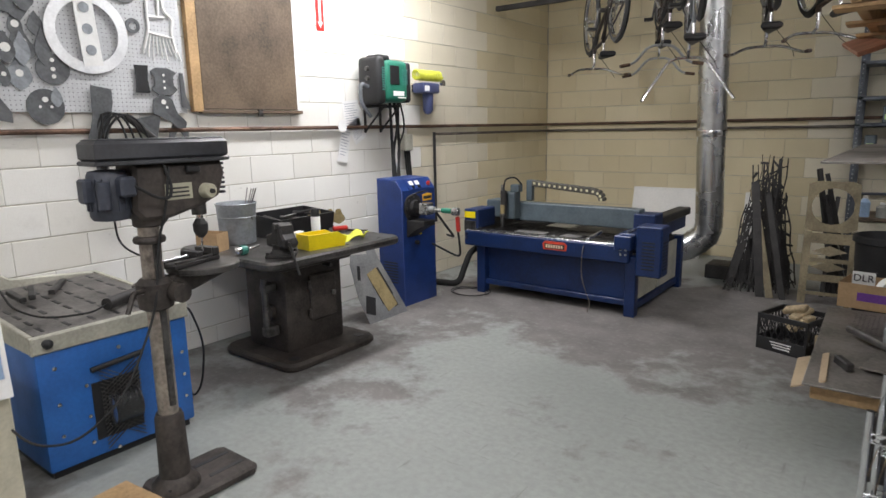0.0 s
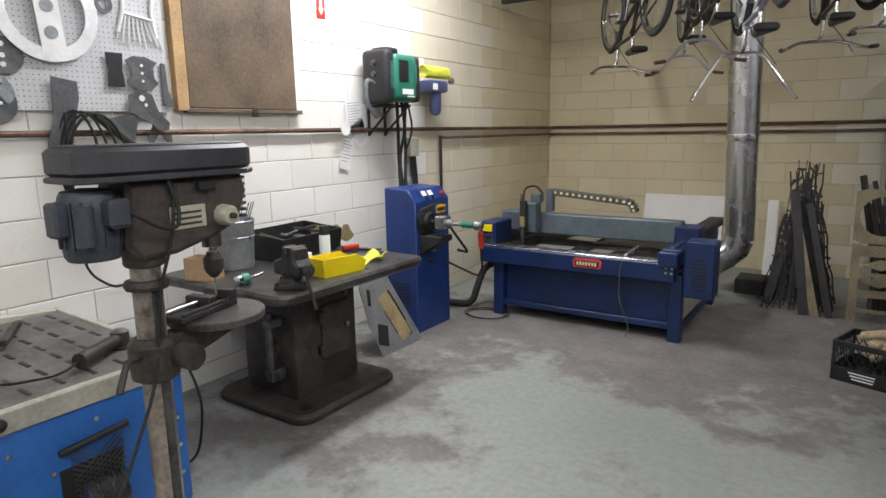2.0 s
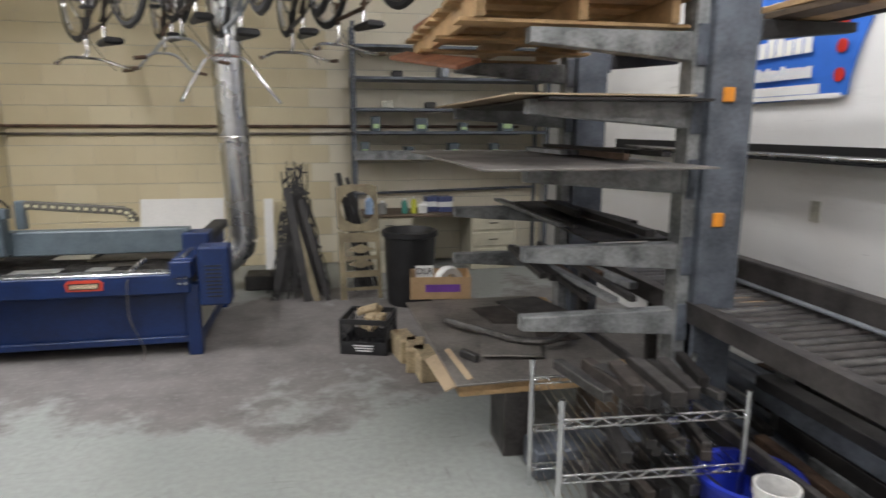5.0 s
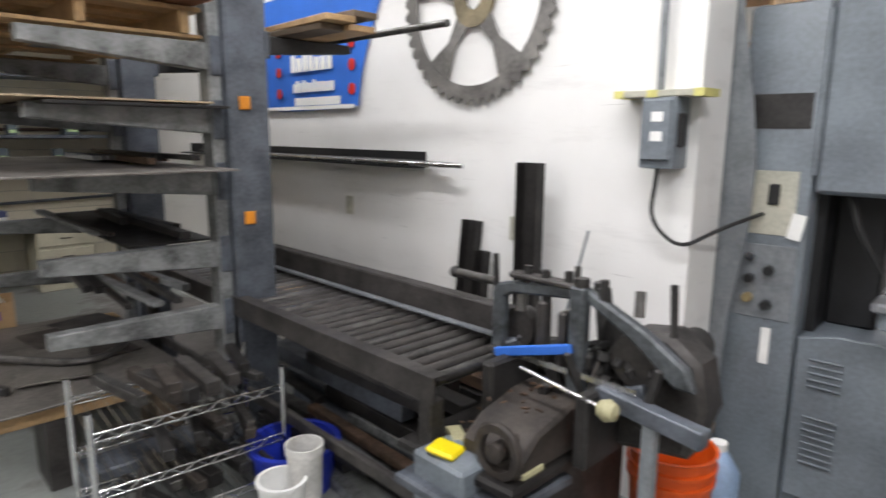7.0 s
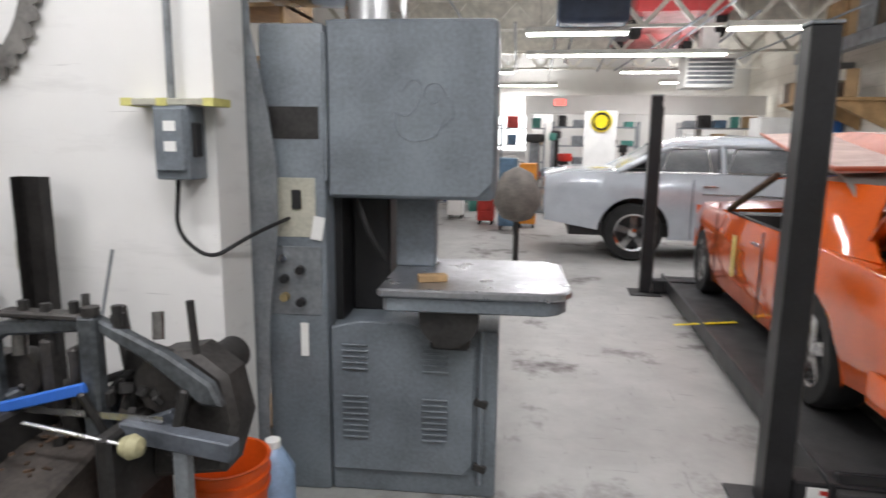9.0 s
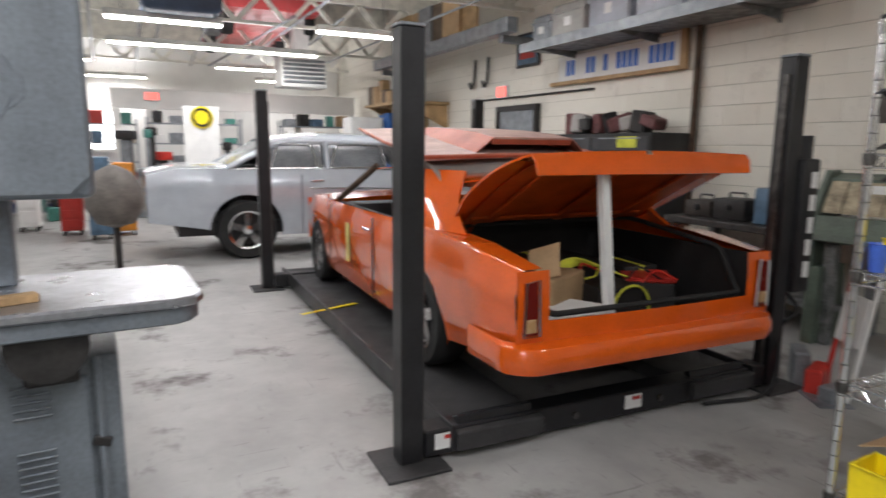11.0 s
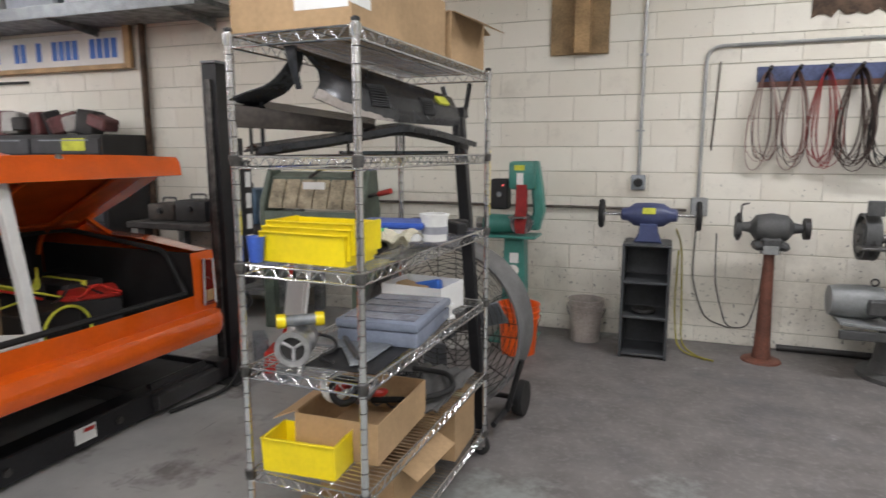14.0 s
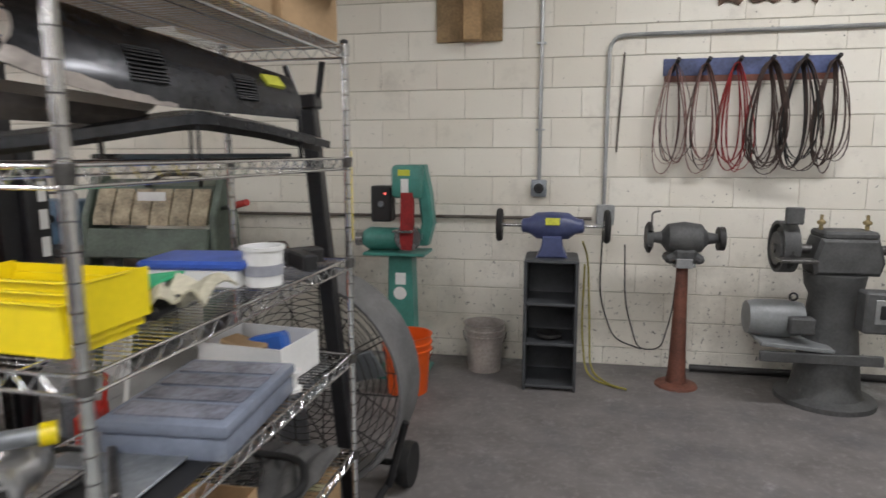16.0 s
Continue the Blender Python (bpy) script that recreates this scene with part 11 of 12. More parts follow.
def drum_fan():
    t = thing("drum_fan", pose(1.48, -2.72, 0, 0, 0, 86), "large grey drum fan on wheels", "fan")
    R = 0.45
    part("drum", lathe(B(), [(R, -0.12), (R + 0.015, -0.13), (R + 0.02, -0.11), (R + 0.005, 0.0), (R + 0.02, 0.11), (R + 0.015, 0.13), (R, 0.12), (R - 0.012, 0.0), (R, -0.12)], (0, 0, 0.56), "x", 56), M["drum"], t)
    for s in (-1, 1):
        b = B()
        for k in range(14):
            tube(b, [(s * (0.12 + 0.02 * (1 - k / 14)), (0.05 + 0.03 * k) * math.cos(a), 0.56 + (0.05 + 0.03 * k) * math.sin(a)) for a in [2 * math.pi * q / 36 for q in range(36)]], 0.002, 4, True)
        for k in range(12):
            a = 2 * math.pi * k / 12
            rod(b, (s * 0.14, 0.04 * math.cos(a), 0.56 + 0.04 * math.sin(a)), (s * 0.12, R * math.cos(a), 0.56 + R * math.sin(a)), 0.003, n=5)
        part("guard", b, M["iron"], t)
    part("motor", lathe(B(), [(0.0, -0.12), (0.08, -0.1), (0.085, 0.05), (0.0, 0.07)], (0, 0, 0.56), "x", 20), M["galvgrey"], t)
    for k in range(3):
        a = radians(20 + 120 * k)
        part("blade", box(B(), (0.08, 0.22 * math.cos(a), 0.56 + 0.22 * math.sin(a)), (0.012, 0.34, 0.14), (math.degrees(a), 25, 0), 0.004), M["galvgrey"], t)
    part("stand", tube(B(), bent([(0.2, -0.35, 0.1), (-0.2, -0.35, 0.1), (-0.2, 0.35, 0.1), (0.2, 0.35, 0.1)], 0.05), 0.016), M["black"], t)
    for s in (-1, 1):
        part("yoke", rod(B(), (0, s * 0.36, 0.1), (0, s * 0.44, 0.4), 0.016), M["black"], t)
        part("wheel", lathe(B(), [(0.02, -0.03), (0.1, -0.03), (0.105, 0.0), (0.1, 0.03), (0.02, 0.03)], (-0.2, s * 0.38, 0.105), "y", 24), M["rubber"], t)
    t = thing("engine_hoist", pose(1.19, -2.46, 0, 0, 4.8, 0), "black steel pole with a forked hook leaning on the shelving", "stand")
    part("mast", span(B(), (-0.028, -0.028, 0), (0.028, 0.028, 1.72), 0.005), M["liftblack"], t)
    part("collar", span(B(), (-0.04, -0.04, 1.68), (0.04, 0.04, 1.73), 0.006), M["liftblack"], t)
    part("hook_bar", tube(B(), bent([(-0.07, 0, 1.84), (-0.04, 0, 1.72), (0.04, 0, 1.72), (0.07, 0, 1.84)], 0.02), 0.012), M["liftblack"], t)


def south_tools():
    Y = SOUTH
    # belt grinder
    t = thing("belt_grinder", pose(1.47, -4.36, 0), "teal two wheel belt grinder on a pedestal", "belt grinder")
    part("pedestal", slab(B(), [(-0.1, 0.0), (0.1, 0.0), (0.08, 0.84), (-0.08, 0.84)], -0.08, 0.08, "y", 0.01), M["teal"], t)
    part("base", span(B(), (-0.18, -0.18, 0), (0.18, 0.18, 0.02), 0.004), M["teal"], t)
    part("top_plate", span(B(), (-0.18, -0.14, 0.84), (0.24, 0.14, 0.86), 0.004), M["teal"], t)
    part("motor", lathe(B(), [(0.0, -0.02), (0.075, -0.01), (0.08, 0.2), (0.06, 0.24), (0.0, 0.25)], (0.02, 0, 0.94), "x", 24), M["teal"], t)
    part("motor_cap", lathe(B(), [(0.0, 0.25), (0.05, 0.25), (0.055, 0.3), (0.0, 0.31)], (0.02, 0, 0.94), "x", 20), M["bright"], t)
    part("speed_control", span(B(), (0.06, -0.06, 1.06), (0.2, 0.06, 1.3), 0.01), M["black"], t)
    part("red_light", lathe(B(), [(0, 0.064), (0.008, 0.062)], (0.1, 0, 1.25), "y", 8), M["exitred"], t)
    part("dial", lathe(B(), [(0.022, 0.06), (0.018, 0.075), (0, 0.075)], (0.13, 0, 1.18), "y", 14), M["galvgrey"], t)
    c = part("belt_case", slab(B(), [(-0.18, 0.9), (-0.22, 1.05), (-0.2, 1.25), (-0.16, 1.44), (-0.04, 1.44), (-0.02, 1.3), (-0.12, 1.22), (-0.14, 1.05), (-0.1, 0.9)], -0.1, 0.04, "y", 0.015), M["teal"], t)
    part("top_cover", span(B(), (-0.16, -0.06, 1.22), (0.05, 0.1, 1.44), 0.03, 2), M["teal"], c)
    part("yellow_label", span(B(), (-0.08, 0.1, 1.37), (0.0, 0.103, 1.41)), M["hiviz"], c)
    part("white_label", span(B(), (-0.07, 0.1, 1.26), (-0.02, 0.103, 1.35)), M["paper"], c)
    part("contact_wheel", lathe(B(), [(0.0, -0.03), (0.09, -0.03), (0.09, 0.03), (0, 0.03)], (-0.06, 0.07, 0.96), "y", 28), M["bright"], t)
    part("belt", slab(B(), [(-0.09, 0.88), (-0.02, 0.88), (-0.01, 0.94), (-0.02, 1.26), (-0.1, 1.26), (-0.1, 1.0)], 0.06, 0.11, "y"), M["beltred"], t, "red abrasive belt")
    part("work_rest", span(B(), (-0.1, 0.08, 1.0), (0.03, 0.16, 1.015), 0.003), M["bright"], t)
    part("disc_label", lathe(B(), [(0, 0.084), (0.045, 0.083)], (0, 0, 0.58), "y", 20), M["paper"], t)
    part("paper_label", span(B(), (-0.04, 0.08, 0.64), (0.03, 0.084, 0.72)), M["paper"], t)
    bucket("orange_bucket", pose(1.36, -4.02, 0), "obucket", "orange plastic bucket under the belt grinder", 0.15, 0.38)
    bucket("white_bucket", pose(0.92, -4.52, 0), "milky", "dirty white plastic bucket by the wall", 0.135, 0.34)
    # cubby stand with buffer
    t = thing("steel_cubby", pose(0.465, -4.34, 0), "dark grey steel cubby stand with three bays", "stand")
    for x in (-0.165, 0.155):
        part("side", span(B(), (x - 0.005, -0.18, 0), (x + 0.015, 0.18, 0.85), 0.003), M["gantrydark"], t)
    for z in (0.02, 0.3, 0.56, 0.835):
        part("shelf", span(B(), (-0.155, -0.18, z), (0.15, 0.18, z + 0.018), 0.003), M["gantrydark"], t)
    part("back", span(B(), (-0.155, -0.18, 0.0), (0.15, -0.174, 0.84)), M["gantrydark"], t)
    solo("steel_dish", lathe(B(), [(0.03, 0), (0.08, 0.02), (0.085, 0.04), (0.075, 0.04), (0.02, 0.012), (0, 0.012)], n=24), M["steel"], pose(0.47, -4.28, 0.318), "dark round wheel lying in the stand", "dish")
    t = thing("buffer", pose(0.465, -4.33, 0.853), "blue bench buffer with long shafts and wheels", "buffer")
    part("foot", slab(B(), [(-0.1, 0), (0.1, 0), (0.07, 0.06), (0.06, 0.14), (-0.06, 0.14), (-0.07, 0.06)], -0.08, 0.08, "y", 0.01), M["navy"], t)
    part("motor", lathe(B(), [(0.03, -0.2), (0.045, -0.19), (0.05, -0.15), (0.085, -0.1), (0.09, 0.0), (0.085, 0.1), (0.05, 0.15), (0.045, 0.19), (0.03, 0.2)], (0, 0, 0.2), "x", 28), M["navy"], t)
    part("yellow_label", box(B(), (0, 0.085, 0.235), (0.09, 0.006, 0.05), (35, 0, 0)), M["hiviz"], t)
    part("shaft", rod(B(), (-0.36, 0, 0.2), (0.36, 0, 0.2), 0.012), M["bright"], t)
    for s in (-1, 1):
        part("wheel", lathe(B(), [(0.0, -0.015), (0.1, -0.018), (0.11, 0.0), (0.1, 0.018), (0.0, 0.015)], (s * 0.34, 0, 0.2), "x", 32), M["rubber"], t)
        part("flange", lathe(B(), [(0.0, -0.025), (0.035, -0.02), (0.035, 0.02), (0, 0.025)], (s * 0.34, 0, 0.2), "x", 16), M["bright"], t)
    for s in (-0.09, 0.09):
        part("bolt", rod(B(), (s, 0.05, 0.0), (s, 0.05, 0.02), 0.01, n=6), M["bright"], t)
    t = thing("extension_cord", pose(0.22, -4.55, 0), "yellow green extension cord hanging to the floor", "cord")
    b = B()
    tube(b, bent([(0.05, 0.2, 0.95), (0.0, -0.05, 0.8), (-0.02, -0.08, 0.4), (-0.03, 0.05, 0.03), (-0.15, 0.25, 0.015), (-0.25, 0.3, 0.012)], 0.15), 0.007)
    part("cord", b, M["cordyellow"], t)
    b = B()
    tube(b, bent([(0.02, -0.1, 0.75), (0.03, -0.06, 0.3), (0.0, 0.12, 0.012), (-0.2, 0.28, 0.01)], 0.12), 0.007)
    part("cord", b, M["cordyellow"], t)
    # pedestal grinder
    t = thing("pedestal_buffer", pose(-0.36, -4.42, 0), "dark grey buffer on a red brown pedestal", "pedestal grinder")
    part("floor_flange", lathe(B(), [(0.0, 0.0), (0.135, 0.0), (0.13, 0.012), (0.06, 0.03)], n=32), M["brownstand"], t)
    part("pedestal", lathe(B(), [(0.068, 0.01), (0.056, 0.1), (0.042, 0.5), (0.036, 0.8)], n=24), M["brownstand"], t)
    part("mount", span(B(), (-0.07, -0.07, 0.8), (0.07, 0.07, 0.83), 0.006), M["bright"], t)
    part("switch_plate", span(B(), (-0.045, 0.09, 0.8), (0.055, 0.1, 0.86), 0.003), M["galvsheet"], t)
    part("body", lathe(B(), [(0.03, -0.2), (0.04, -0.14), (0.09, -0.1), (0.105, 0.0), (0.09, 0.1), (0.04, 0.14), (0.03, 0.2)], (0, 0, 0.98), "x", 28), M["grindgrey"], t)
    for s in (-1, 1):
        part("skirt", box(B(), (s * 0.07, 0, 0.86), (0.1, 0.16, 0.06), (0, s * 25, 0), 0.02), M["grindgrey"], t)
    part("neck", span(B(), (-0.07, -0.08, 0.83), (0.07, 0.09, 0.92), 0.02), M["grindgrey"], t)
    part("wheel", lathe(B(), [(0.0, -0.018), (0.075, -0.018), (0.075, 0.018), (0.0, 0.018)], (-0.22, 0, 0.98), "x", 28), M["iron"], t)
    part("wheel", lathe(B(), [(0.0, -0.02), (0.08, -0.02), (0.08, 0.02), (0.0, 0.02)], (0.215, 0, 0.98), "x", 28), M["grindgrey"], t)
    part("guard", tube(B(), arc((0.215, 0, 0.98), 0.09, 30, 330, 20, "yz"), 0.012), M["iron"], t)
    part("lever", tube(B(), bent([(0.2, 0, 1.06), (0.2, 0, 1.14), (0.15, 0, 1.15)], 0.02), 0.006), M["iron"], t)
    b = B()
    tube(b, bent([(0.34, -0.2, 0.9), (0.33, -0.15, 0.5), (0.24, -0.1, 0.2), (0.1, -0.05, 0.22), (0.04, -0.02, 0.5), (0.03, 0.0, 0.8)], 0.12), 0.0045)
    part("cable", b, M["rubber"], t)
    # large belt driven grinder
    t = thing("large_grinder", pose(-1.22, -4.34, 0), "large dusty grey grinder with belt driven motor", "grinder")
    part("foot_ring", lathe(B(), [(0.0, 0), (0.28, 0.0), (0.28, 0.03), (0.23, 0.05)], n=40), M["grindgrey"], t)
    part("pedestal", lathe(B(), [(0.215, 0.03), (0.19, 0.1), (0.15, 0.45), (0.13, 0.66), (0.16, 0.72), (0.17, 0.8)], n=36), M["grindgrey"], t)
    part("head", slab(B(), [(-0.2, 0.8), (0.15, 0.8), (0.17, 0.88), (0.13, 1.02), (-0.18, 1.02), (-0.22, 0.88)], -0.1, 0.12, "y", 0.02), M["grindgrey"], t)
    part("bearing_cap", span(B(), (-0.18, -0.11, 1.01), (0.12, 0.11, 1.06), 0.015), M["grindgrey"], t)
    part("spindle", rod(B(), (-0.5, 0, 0.94), (0.36, 0, 0.94), 0.03), M["steel"], t)
    for s, x in ((1, 0.29), (-1, -0.4)):
        w = part("grinding_wheel", lathe(B(), [(0.0, -0.025), (0.135, -0.025), (0.138, 0.0), (0.135, 0.025), (0, 0.025)], (x, 0, 0.94), "x", 36), M["iron"], t)
        part("wheel_guard", lathe(B(), [(0.14, -0.045), (0.158, -0.045), (0.158, 0.045), (0.14, 0.045), (0.14, -0.045)], (x, -0.02, 0.95), "x", 36), M["grindgrey"], w)
        part("side_cover", lathe(B(), [(0.0, s * 0.06), (0.1, s * 0.055), (0.105, s * 0.035)], (x, 0, 0.94), "x", 28), M["grindgrey"], w)
        part("tool_rest", span(B(), (x - 0.1, 0.14, 0.89), (x + 0.1, 0.26, 0.91), 0.004), M["steel"], w)
        part("spark_shield", span(B(), (x - 0.05, 0.1, 1.1), (x + 0.05, 0.13, 1.2), 0.006), M["grindgrey"], w)
    for x in (-0.15, 0.1):
        part("oiler", lathe(B(), [(0.012, 1.06), (0.012, 1.09), (0.024, 1.095), (0.024, 1.11), (0.01, 1.12), (0.01, 1.15), (0, 1.15)], (x, 0, 0), n=12), M["brassy"], t)
    part("switch_box", span(B(), (-0.24, 0.16, 0.5), (-0.06, 0.28, 0.74), 0.012), M["grindgrey"], t)
    part("switch_face", span(B(), (-0.19, 0.28, 0.56), (-0.11, 0.285, 0.7), 0.003), M["galvsheet"], t)
    part("button", span(B(), (-0.165, 0.285, 0.59), (-0.135, 0.292, 0.67), 0.003), M["black"], t)
    m = part("motor", lathe(B(), [(0.0, -0.12), (0.1, -0.11), (0.115, -0.02), (0.112, 0.14), (0.1, 0.2), (0.0, 0.2)], (0.3, 0.06, 0.52), "x", 32), M["motorgrey"], t)
    part("junction_box", span(B(), (0.16, 0.14, 0.46), (0.3, 0.22, 0.56), 0.01), M["grindgrey"], m)
    part("lifting_eye", tube(B(), [(0.24 + 0.022 * math.cos(a), 0.06, 0.655 + 0.022 * math.sin(a)) for a in [2 * math.pi * k / 14 for k in range(14)]], 0.006, 6, True), M["iron"], m)
    part("motor_shelf", box(B(), (0.26, 0.1, 0.39), (0.4, 0.3, 0.025), (0, -4, 0), 0.004), M["motorgrey"], t)
    part("shelf_rail", span(B(), (-0.2, 0.22, 0.3), (0.46, 0.25, 0.36), 0.004), M["grindgrey"], t)
    b = B()
    tube(b, bent([(-0.24, 0.22, 0.7), (-0.36, 0.2, 0.68), (-0.38, 0.15, 0.2), (-0.25, 0.25, 0.06)], 0.1), 0.008)
    part("cable", b, M["rubber"], t)
    # hooks with sanding belts
    t = thing("hook_board", pose(-0.76, Y, 2.08), "dark blue steel strip with angled hooks", "hook rail")
    part("strip", span(B(), (-0.54, 0, -0.06), (0.53, 0.008, 0.05), 0.003), M["hookblue"], t)
    part("lower_strip", span(B(), (-0.52, 0, -0.1), (0.52, 0.006, -0.06)), M["brownstand"], t)
    xs = [0.47 - 0.19 * k for k in range(6)]
    for x in xs:
        part("hook", rod(B(), (x, 0, -0.03), (x - 0.02, 0.12, 0.035), 0.014, n=8), M["iron"], t)
    random.seed(71)
    for i, x in enumerate(xs):
        n = (5, 5, 4, 9, 8, 5)[i]
        mt = ("pinkbelt", "pinkbelt", "beltred", "beltbrown", "iron", "beltbrown")[i]
        n += 2
        for k in range(n):
            drop = 0.66 + random.uniform(-0.05, 0.06)
            w = random.uniform(0.05, 0.1) + 0.01 * k
            sk = random.uniform(-0.05, 0.05)
            b = B()
            pts = []
            for q in range(26):
                a = 2 * math.pi * q / 26
                z = -drop / 2 + drop / 2 * math.cos(a)
                prof = w * math.sin(a) * (0.45 + 0.55 * (0.5 - 0.5 * math.cos(a)))
                pts.append((prof + sk * (0.5 - 0.5 * math.cos(a)), 0.012 * k * 0.6, z))
            hw = 0.006 + 0.006 * (k % 2)
            rows = [[(p[0], p[1] - hw, p[2]), (p[0], p[1] + hw, p[2])] for p in pts + pts[:1]]
            sheet(b, rows)
            tagged(part("sanding_belt", solid(b, 0.0032), M[mt if k % 3 else ("beltbrown" if i != 2 else "beltred")], None, "", pose(-0.76 + x, Y + 0.035 + 0.007 * k, 2.09)), "long abrasive belt hanging from a hook", "sanding belt", "sanding belts on the hooks")
    # conduits and boxes
    t = thing("wall_outlet", pose(0.57, Y, 1.27), "grey industrial outlet box under a conduit", "outlet")
    part("box", span(B(), (-0.055, 0, -0.06), (0.055, 0.05, 0.06), 0.012, 2), M["galvgrey"], t)
    part("socket", lathe(B(), [(0.035, 0.05), (0.035, 0.058), (0.022, 0.06), (0.02, 0.052), (0, 0.052)], (0, 0, 0), "y", 20), M["black"], t)
    part("conduit", rod(B(), (0, 0.02, 0.06), (0, 0.02, CEIL - 1.27), 0.013), M["galvsheet"], t)
    for z in (0.4, 0.98):
        part("strap", span(B(), (-0.03, 0, z), (0.03, 0.036, z + 0.012)), M["galvsheet"], t)
    t = thing("arched_conduit", pose(0.12, Y, 0), "grey conduit bending along the block wall", "conduit")
    part("pipe", tube(B(), bent([(0.0, 0.02, 1.15), (0.0, 0.02, 2.29), (-3.2, 0.02, 2.31)], 0.12, 10), 0.013, 10), M["galvsheet"], t)
    part("junction", span(B(), (-0.07, 0, 1.02), (0.05, 0.06, 1.16), 0.006), M["galvsheet"], t)
    part("drop_cable", tube(B(), bent([(0, 0.03, 1.03), (0.01, 0.03, 0.5), (-0.1, 0.03, 0.2), (-0.28, 0.1, 0.16)], 0.15), 0.005), M["rubber"], t)
    solo("low_wall_pipe", rod(B(), (0, 0, 0), (3.6, 0, 0), 0.012), M["galvold"], pose(0.2, Y + 0.03, 1.06), "thin dark pipe along the block wall", "pipe")
    solo("floor_pipe", rod(B(), (0, 0, 0), (1.5, 0, 0), 0.025), M["iron"], pose(-2.0, Y + 0.06, 0.03), "dark pipe lying along the wall foot", "pipe")
    t = thing("wood_bracket", pose(1.07, Y, 2.28), "wooden board with an upright post on the wall", "wooden bracket")
    part("back_board", span(B(), (-0.23, 0, 0), (0.23, 0.03, 0.6), 0.004), M["oldtan"], t)
    part("post", span(B(), (-0.09, 0.03, 0), (0.03, 0.12, 0.6), 0.004), M["wood"], t)
    t = thing("torn_sign", pose(-1.05, Y + 0.005, 2.5), "ragged dark brown cut metal sign", "sign")
    n = 24
    pts = [(-0.5 + 1.0 * k / n, -0.03 + 0.035 * math.sin(2.3 * k) * (0.6 + 0.4 * math.sin(5.1 * k))) for k in range(n + 1)]
    part("plate", slab(B(), pts + [(0.5, 0.4), (-0.5, 0.4)], 0, 0.006, "y"), M["rust"], t)
    # Soot streak on the wall, built as a rod; no rod hangs here.
    solo("thin_rod", rod(B(), (0, 0, 0), (-0.03, 0, 0.66), 0.006), M["galvold"], pose(0.05, Y + 0.01, 1.52), "thin sooty streak on the block wall, built as a rod", "rod")


M.update(
    gantrydark=mat("dark_grey_enamel", (0.055, 0.058, 0.062), 0.5, var=0.15),
    motorgrey=mat("motor_grey", (0.2, 0.21, 0.21), 0.45, var=0.12),
    cordyellow=mat("dull_yellow_cord", (0.3, 0.26, 0.05), 0.6),
    oldtan=mat("old_tan_board", (0.3, 0.2, 0.1), 0.7, var=0.2),
)
wire_shelving()
shelf_load()
drum_fan()
south_tools()


def entry_goods():
    # edge of a poster and boards beside the bench, and a board end on the floor
    t = thing("poster_stand", pose(-1.8, 1.34, 0), "cream cabinet with a poster board leaning", "poster board")
    part("cabinet", span(B(), (-0.5, -0.3, 0), (0.0, 0.2, 0.55), 0.006), M["deskcream"], t)
    p = part("poster", box(B(), (0.02, 0.02, 0.76), (0.012, 0.36, 0.42), (0, -4, 0)), M["paper"], t)
    part("picture", box(B(), (0.03, 0.03, 0.78), (0.002, 0.3, 0.3), (0, -4, 0)), M["ltblue"], p)
    part("blue_band", box(B(), (0.024, 0.03, 0.6), (0.002, 0.3, 0.05), (0, -4, 0)), M["bluetray"], p)
    part("board_behind", box(B(), (-0.06, -0.02, 1.05), (0.02, 0.3, 0.6), (0, -4, 0)), M["wood"], t)
    t = thing("chipboard_box", pose(-1.13, 1.56, 0, 0, 0, 6), "pale chipboard box with a rough lid", "box")
    for s in (-1, 1):
        part("side", span(B(), (-0.1, s * 0.14 - 0.008, 0), (0.1, s * 0.14 + 0.008, 0.285)), M["wood"], t)
        part("end", span(B(), (s * 0.1 - 0.008, -0.13, 0), (s * 0.1 + 0.008, 0.13, 0.285)), M["wood"], t)
    part("lid", span(B(), (-0.115, -0.15, 0.285), (0.115, 0.15, 0.3), 0.003), M["wood"], t)


entry_goods()
# block walls, piece by piece -------------------------------------------------------
COURSE, LONG = 0.2032, 0.406


def block_mesh(cache, w, h, material):
    key = (round(w, 3), round(h, 3), material.name)
    if key not in cache:
        cache[key] = mesh_of("block", box(B(), (0, 0, 0), (w, 0.03, h), None, 0.003), material, False)
    return cache[key]


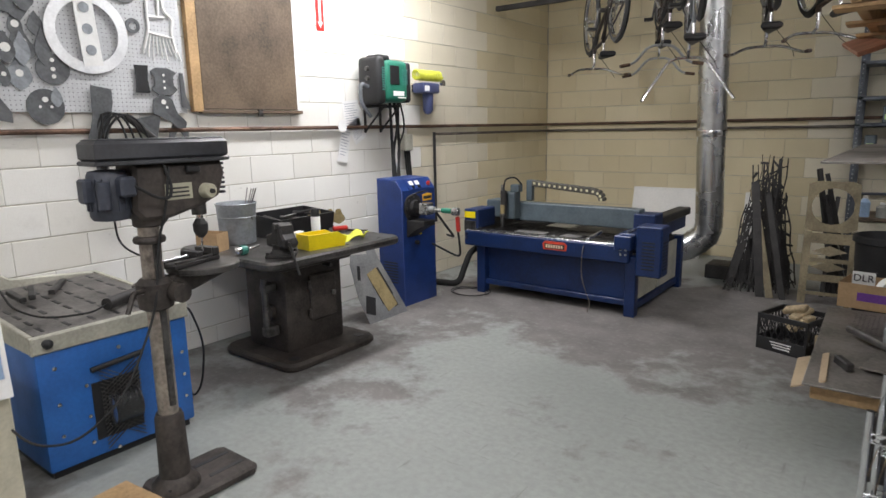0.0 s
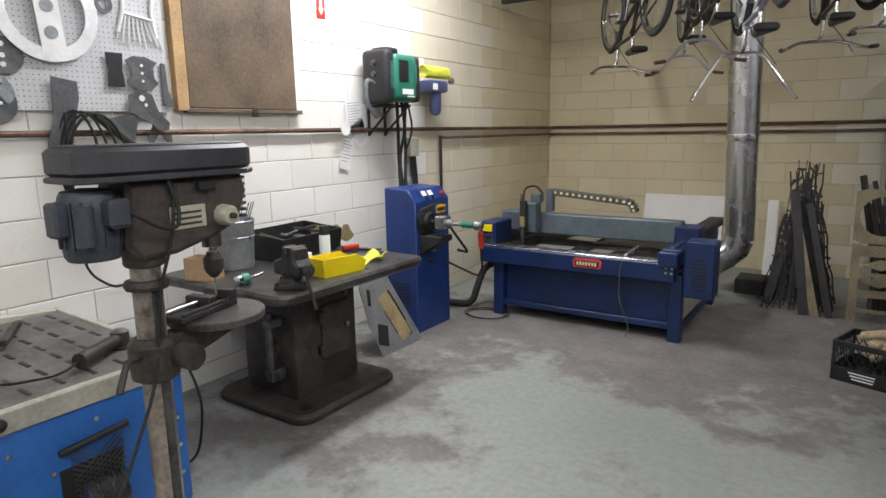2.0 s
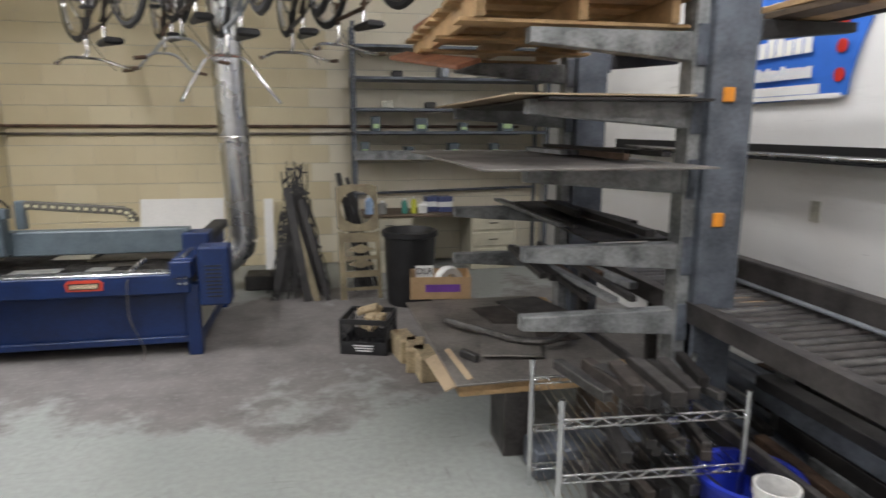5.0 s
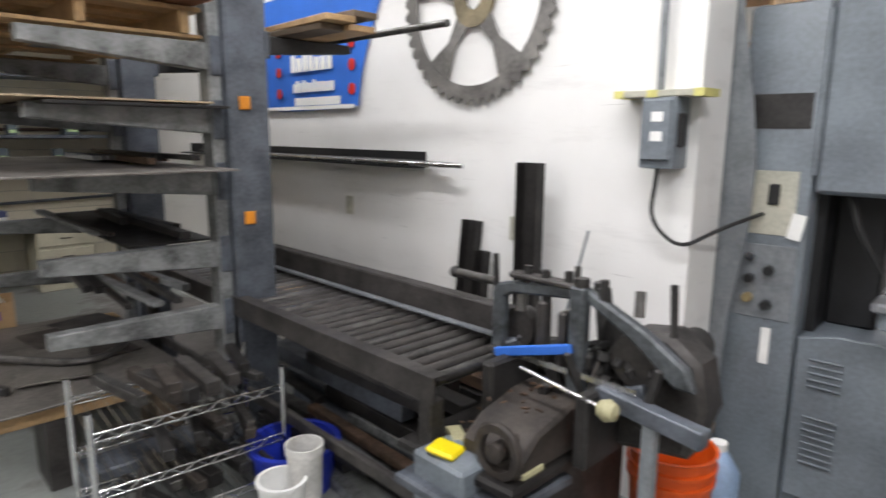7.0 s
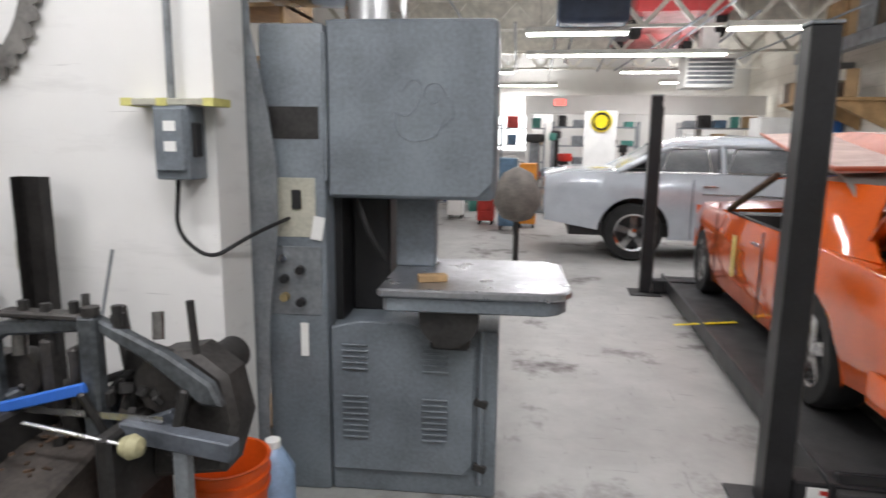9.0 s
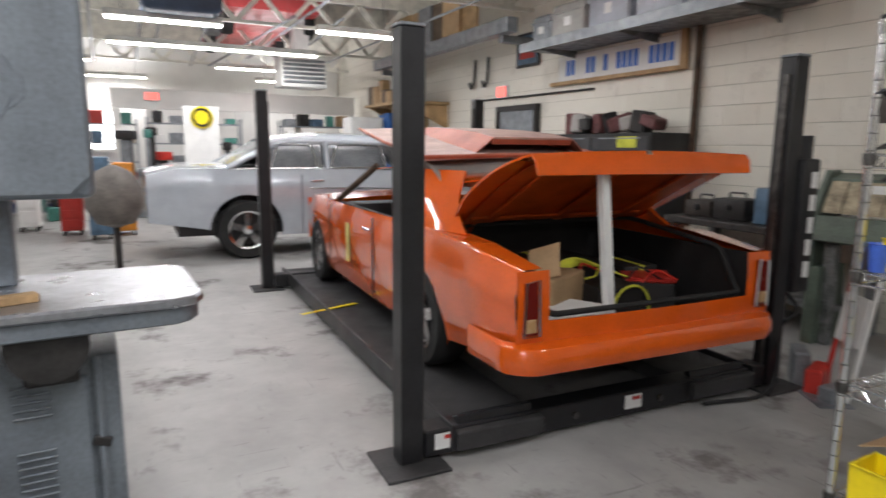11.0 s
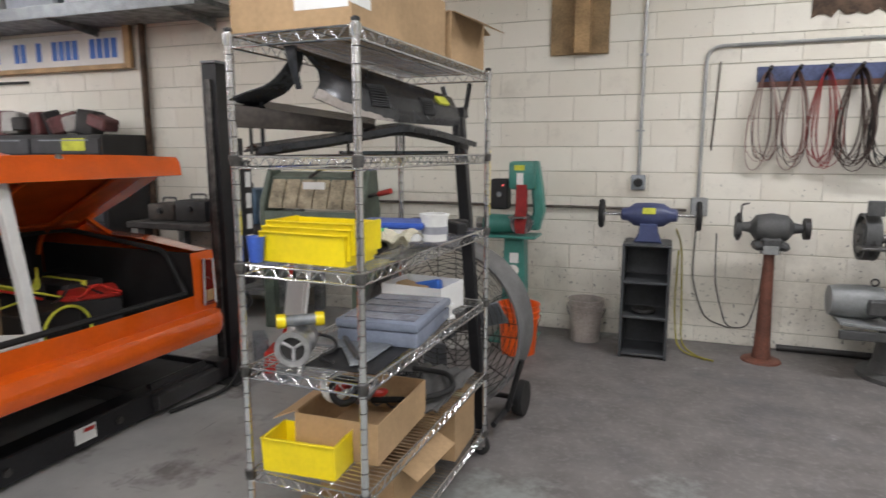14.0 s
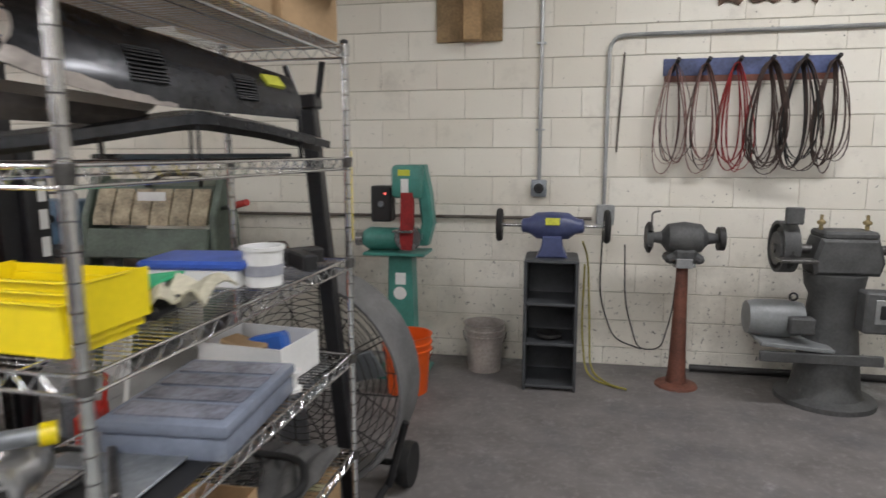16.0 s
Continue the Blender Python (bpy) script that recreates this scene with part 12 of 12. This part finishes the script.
def lay(wall, axis, face, side, lo, hi, near, paint):
    """Running bond from lo to hi; the blocks inside near (along, up) are pieces, the rest one mesh."""
    cache, rest = {}, {}
    random.seed(5)
    depth = face - side * 0.015
    k, z0 = 0, 0.0
    z1 = 0.13
    while z0 < CEIL - 0.02:
        a = lo - (LONG / 2 if k % 2 else 0.0)
        while a < hi - 0.02:
            u0, u1 = max(a, lo), min(a + LONG, hi)
            a += LONG
            if u1 - u0 < 0.03:
                continue
            w, h = u1 - u0 - 0.0025, min(z1, CEIL) - z0 - 0.006
            u, z = (u0 + u1) / 2, (z0 + min(z1, CEIL)) / 2
            material = paint(u)
            push = random.uniform(-0.0016, 0.0)
            at = pose(u, depth + side * push, z) if axis == "y" else pose(depth + side * push, u, z, 0, 0, 90)
            if near[0] <= u <= near[1] and z <= near[2]:
                ob = new("block", block_mesh(cache, w, h, material))
                ob.parent = wall
                ob.matrix_basis = at @ pose(0, 0, 0, random.uniform(-0.25, 0.25), random.uniform(-0.12, 0.12), random.uniform(-0.25, 0.25))
            else:
                b = rest.setdefault(material.name, ([], [], material))
                base = len(b[0])
                for sx, sy, sz in ((-1, -1, -1), (1, -1, -1), (1, 1, -1), (-1, 1, -1), (-1, -1, 1), (1, -1, 1), (1, 1, 1), (-1, 1, 1)):
                    b[0].append(at @ Vector((sx * w / 2, sy * 0.015, sz * h / 2)))
                b[1].extend([tuple(base + i for i in f) for f in ((0, 3, 2, 1), (4, 5, 6, 7), (0, 1, 5, 4), (1, 2, 6, 5), (2, 3, 7, 6), (3, 0, 4, 7))])
        z0, z1 = z1, z1 + COURSE
        k += 1
    for verts, faces, material in rest.values():
        me = bpy.data.meshes.new("blockwork")
        me.from_pydata(verts, [], faces)
        me.materials.append(material)
        ob = new("blockwork", me)
        ob.parent = wall
        tagged(ob, "remaining painted concrete blocks", kind="stuff")


# West blocks step from white through pale cream to cream toward the north corner.
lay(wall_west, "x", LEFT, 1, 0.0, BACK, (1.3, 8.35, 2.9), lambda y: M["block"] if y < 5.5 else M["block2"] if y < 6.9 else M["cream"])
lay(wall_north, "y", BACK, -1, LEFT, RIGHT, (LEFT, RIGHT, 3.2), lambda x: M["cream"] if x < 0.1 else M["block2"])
lay(wall_south, "y", SOUTH, 1, WEST, EAST, (-1.6, 6.6, 2.75), lambda x: M["southblock"])
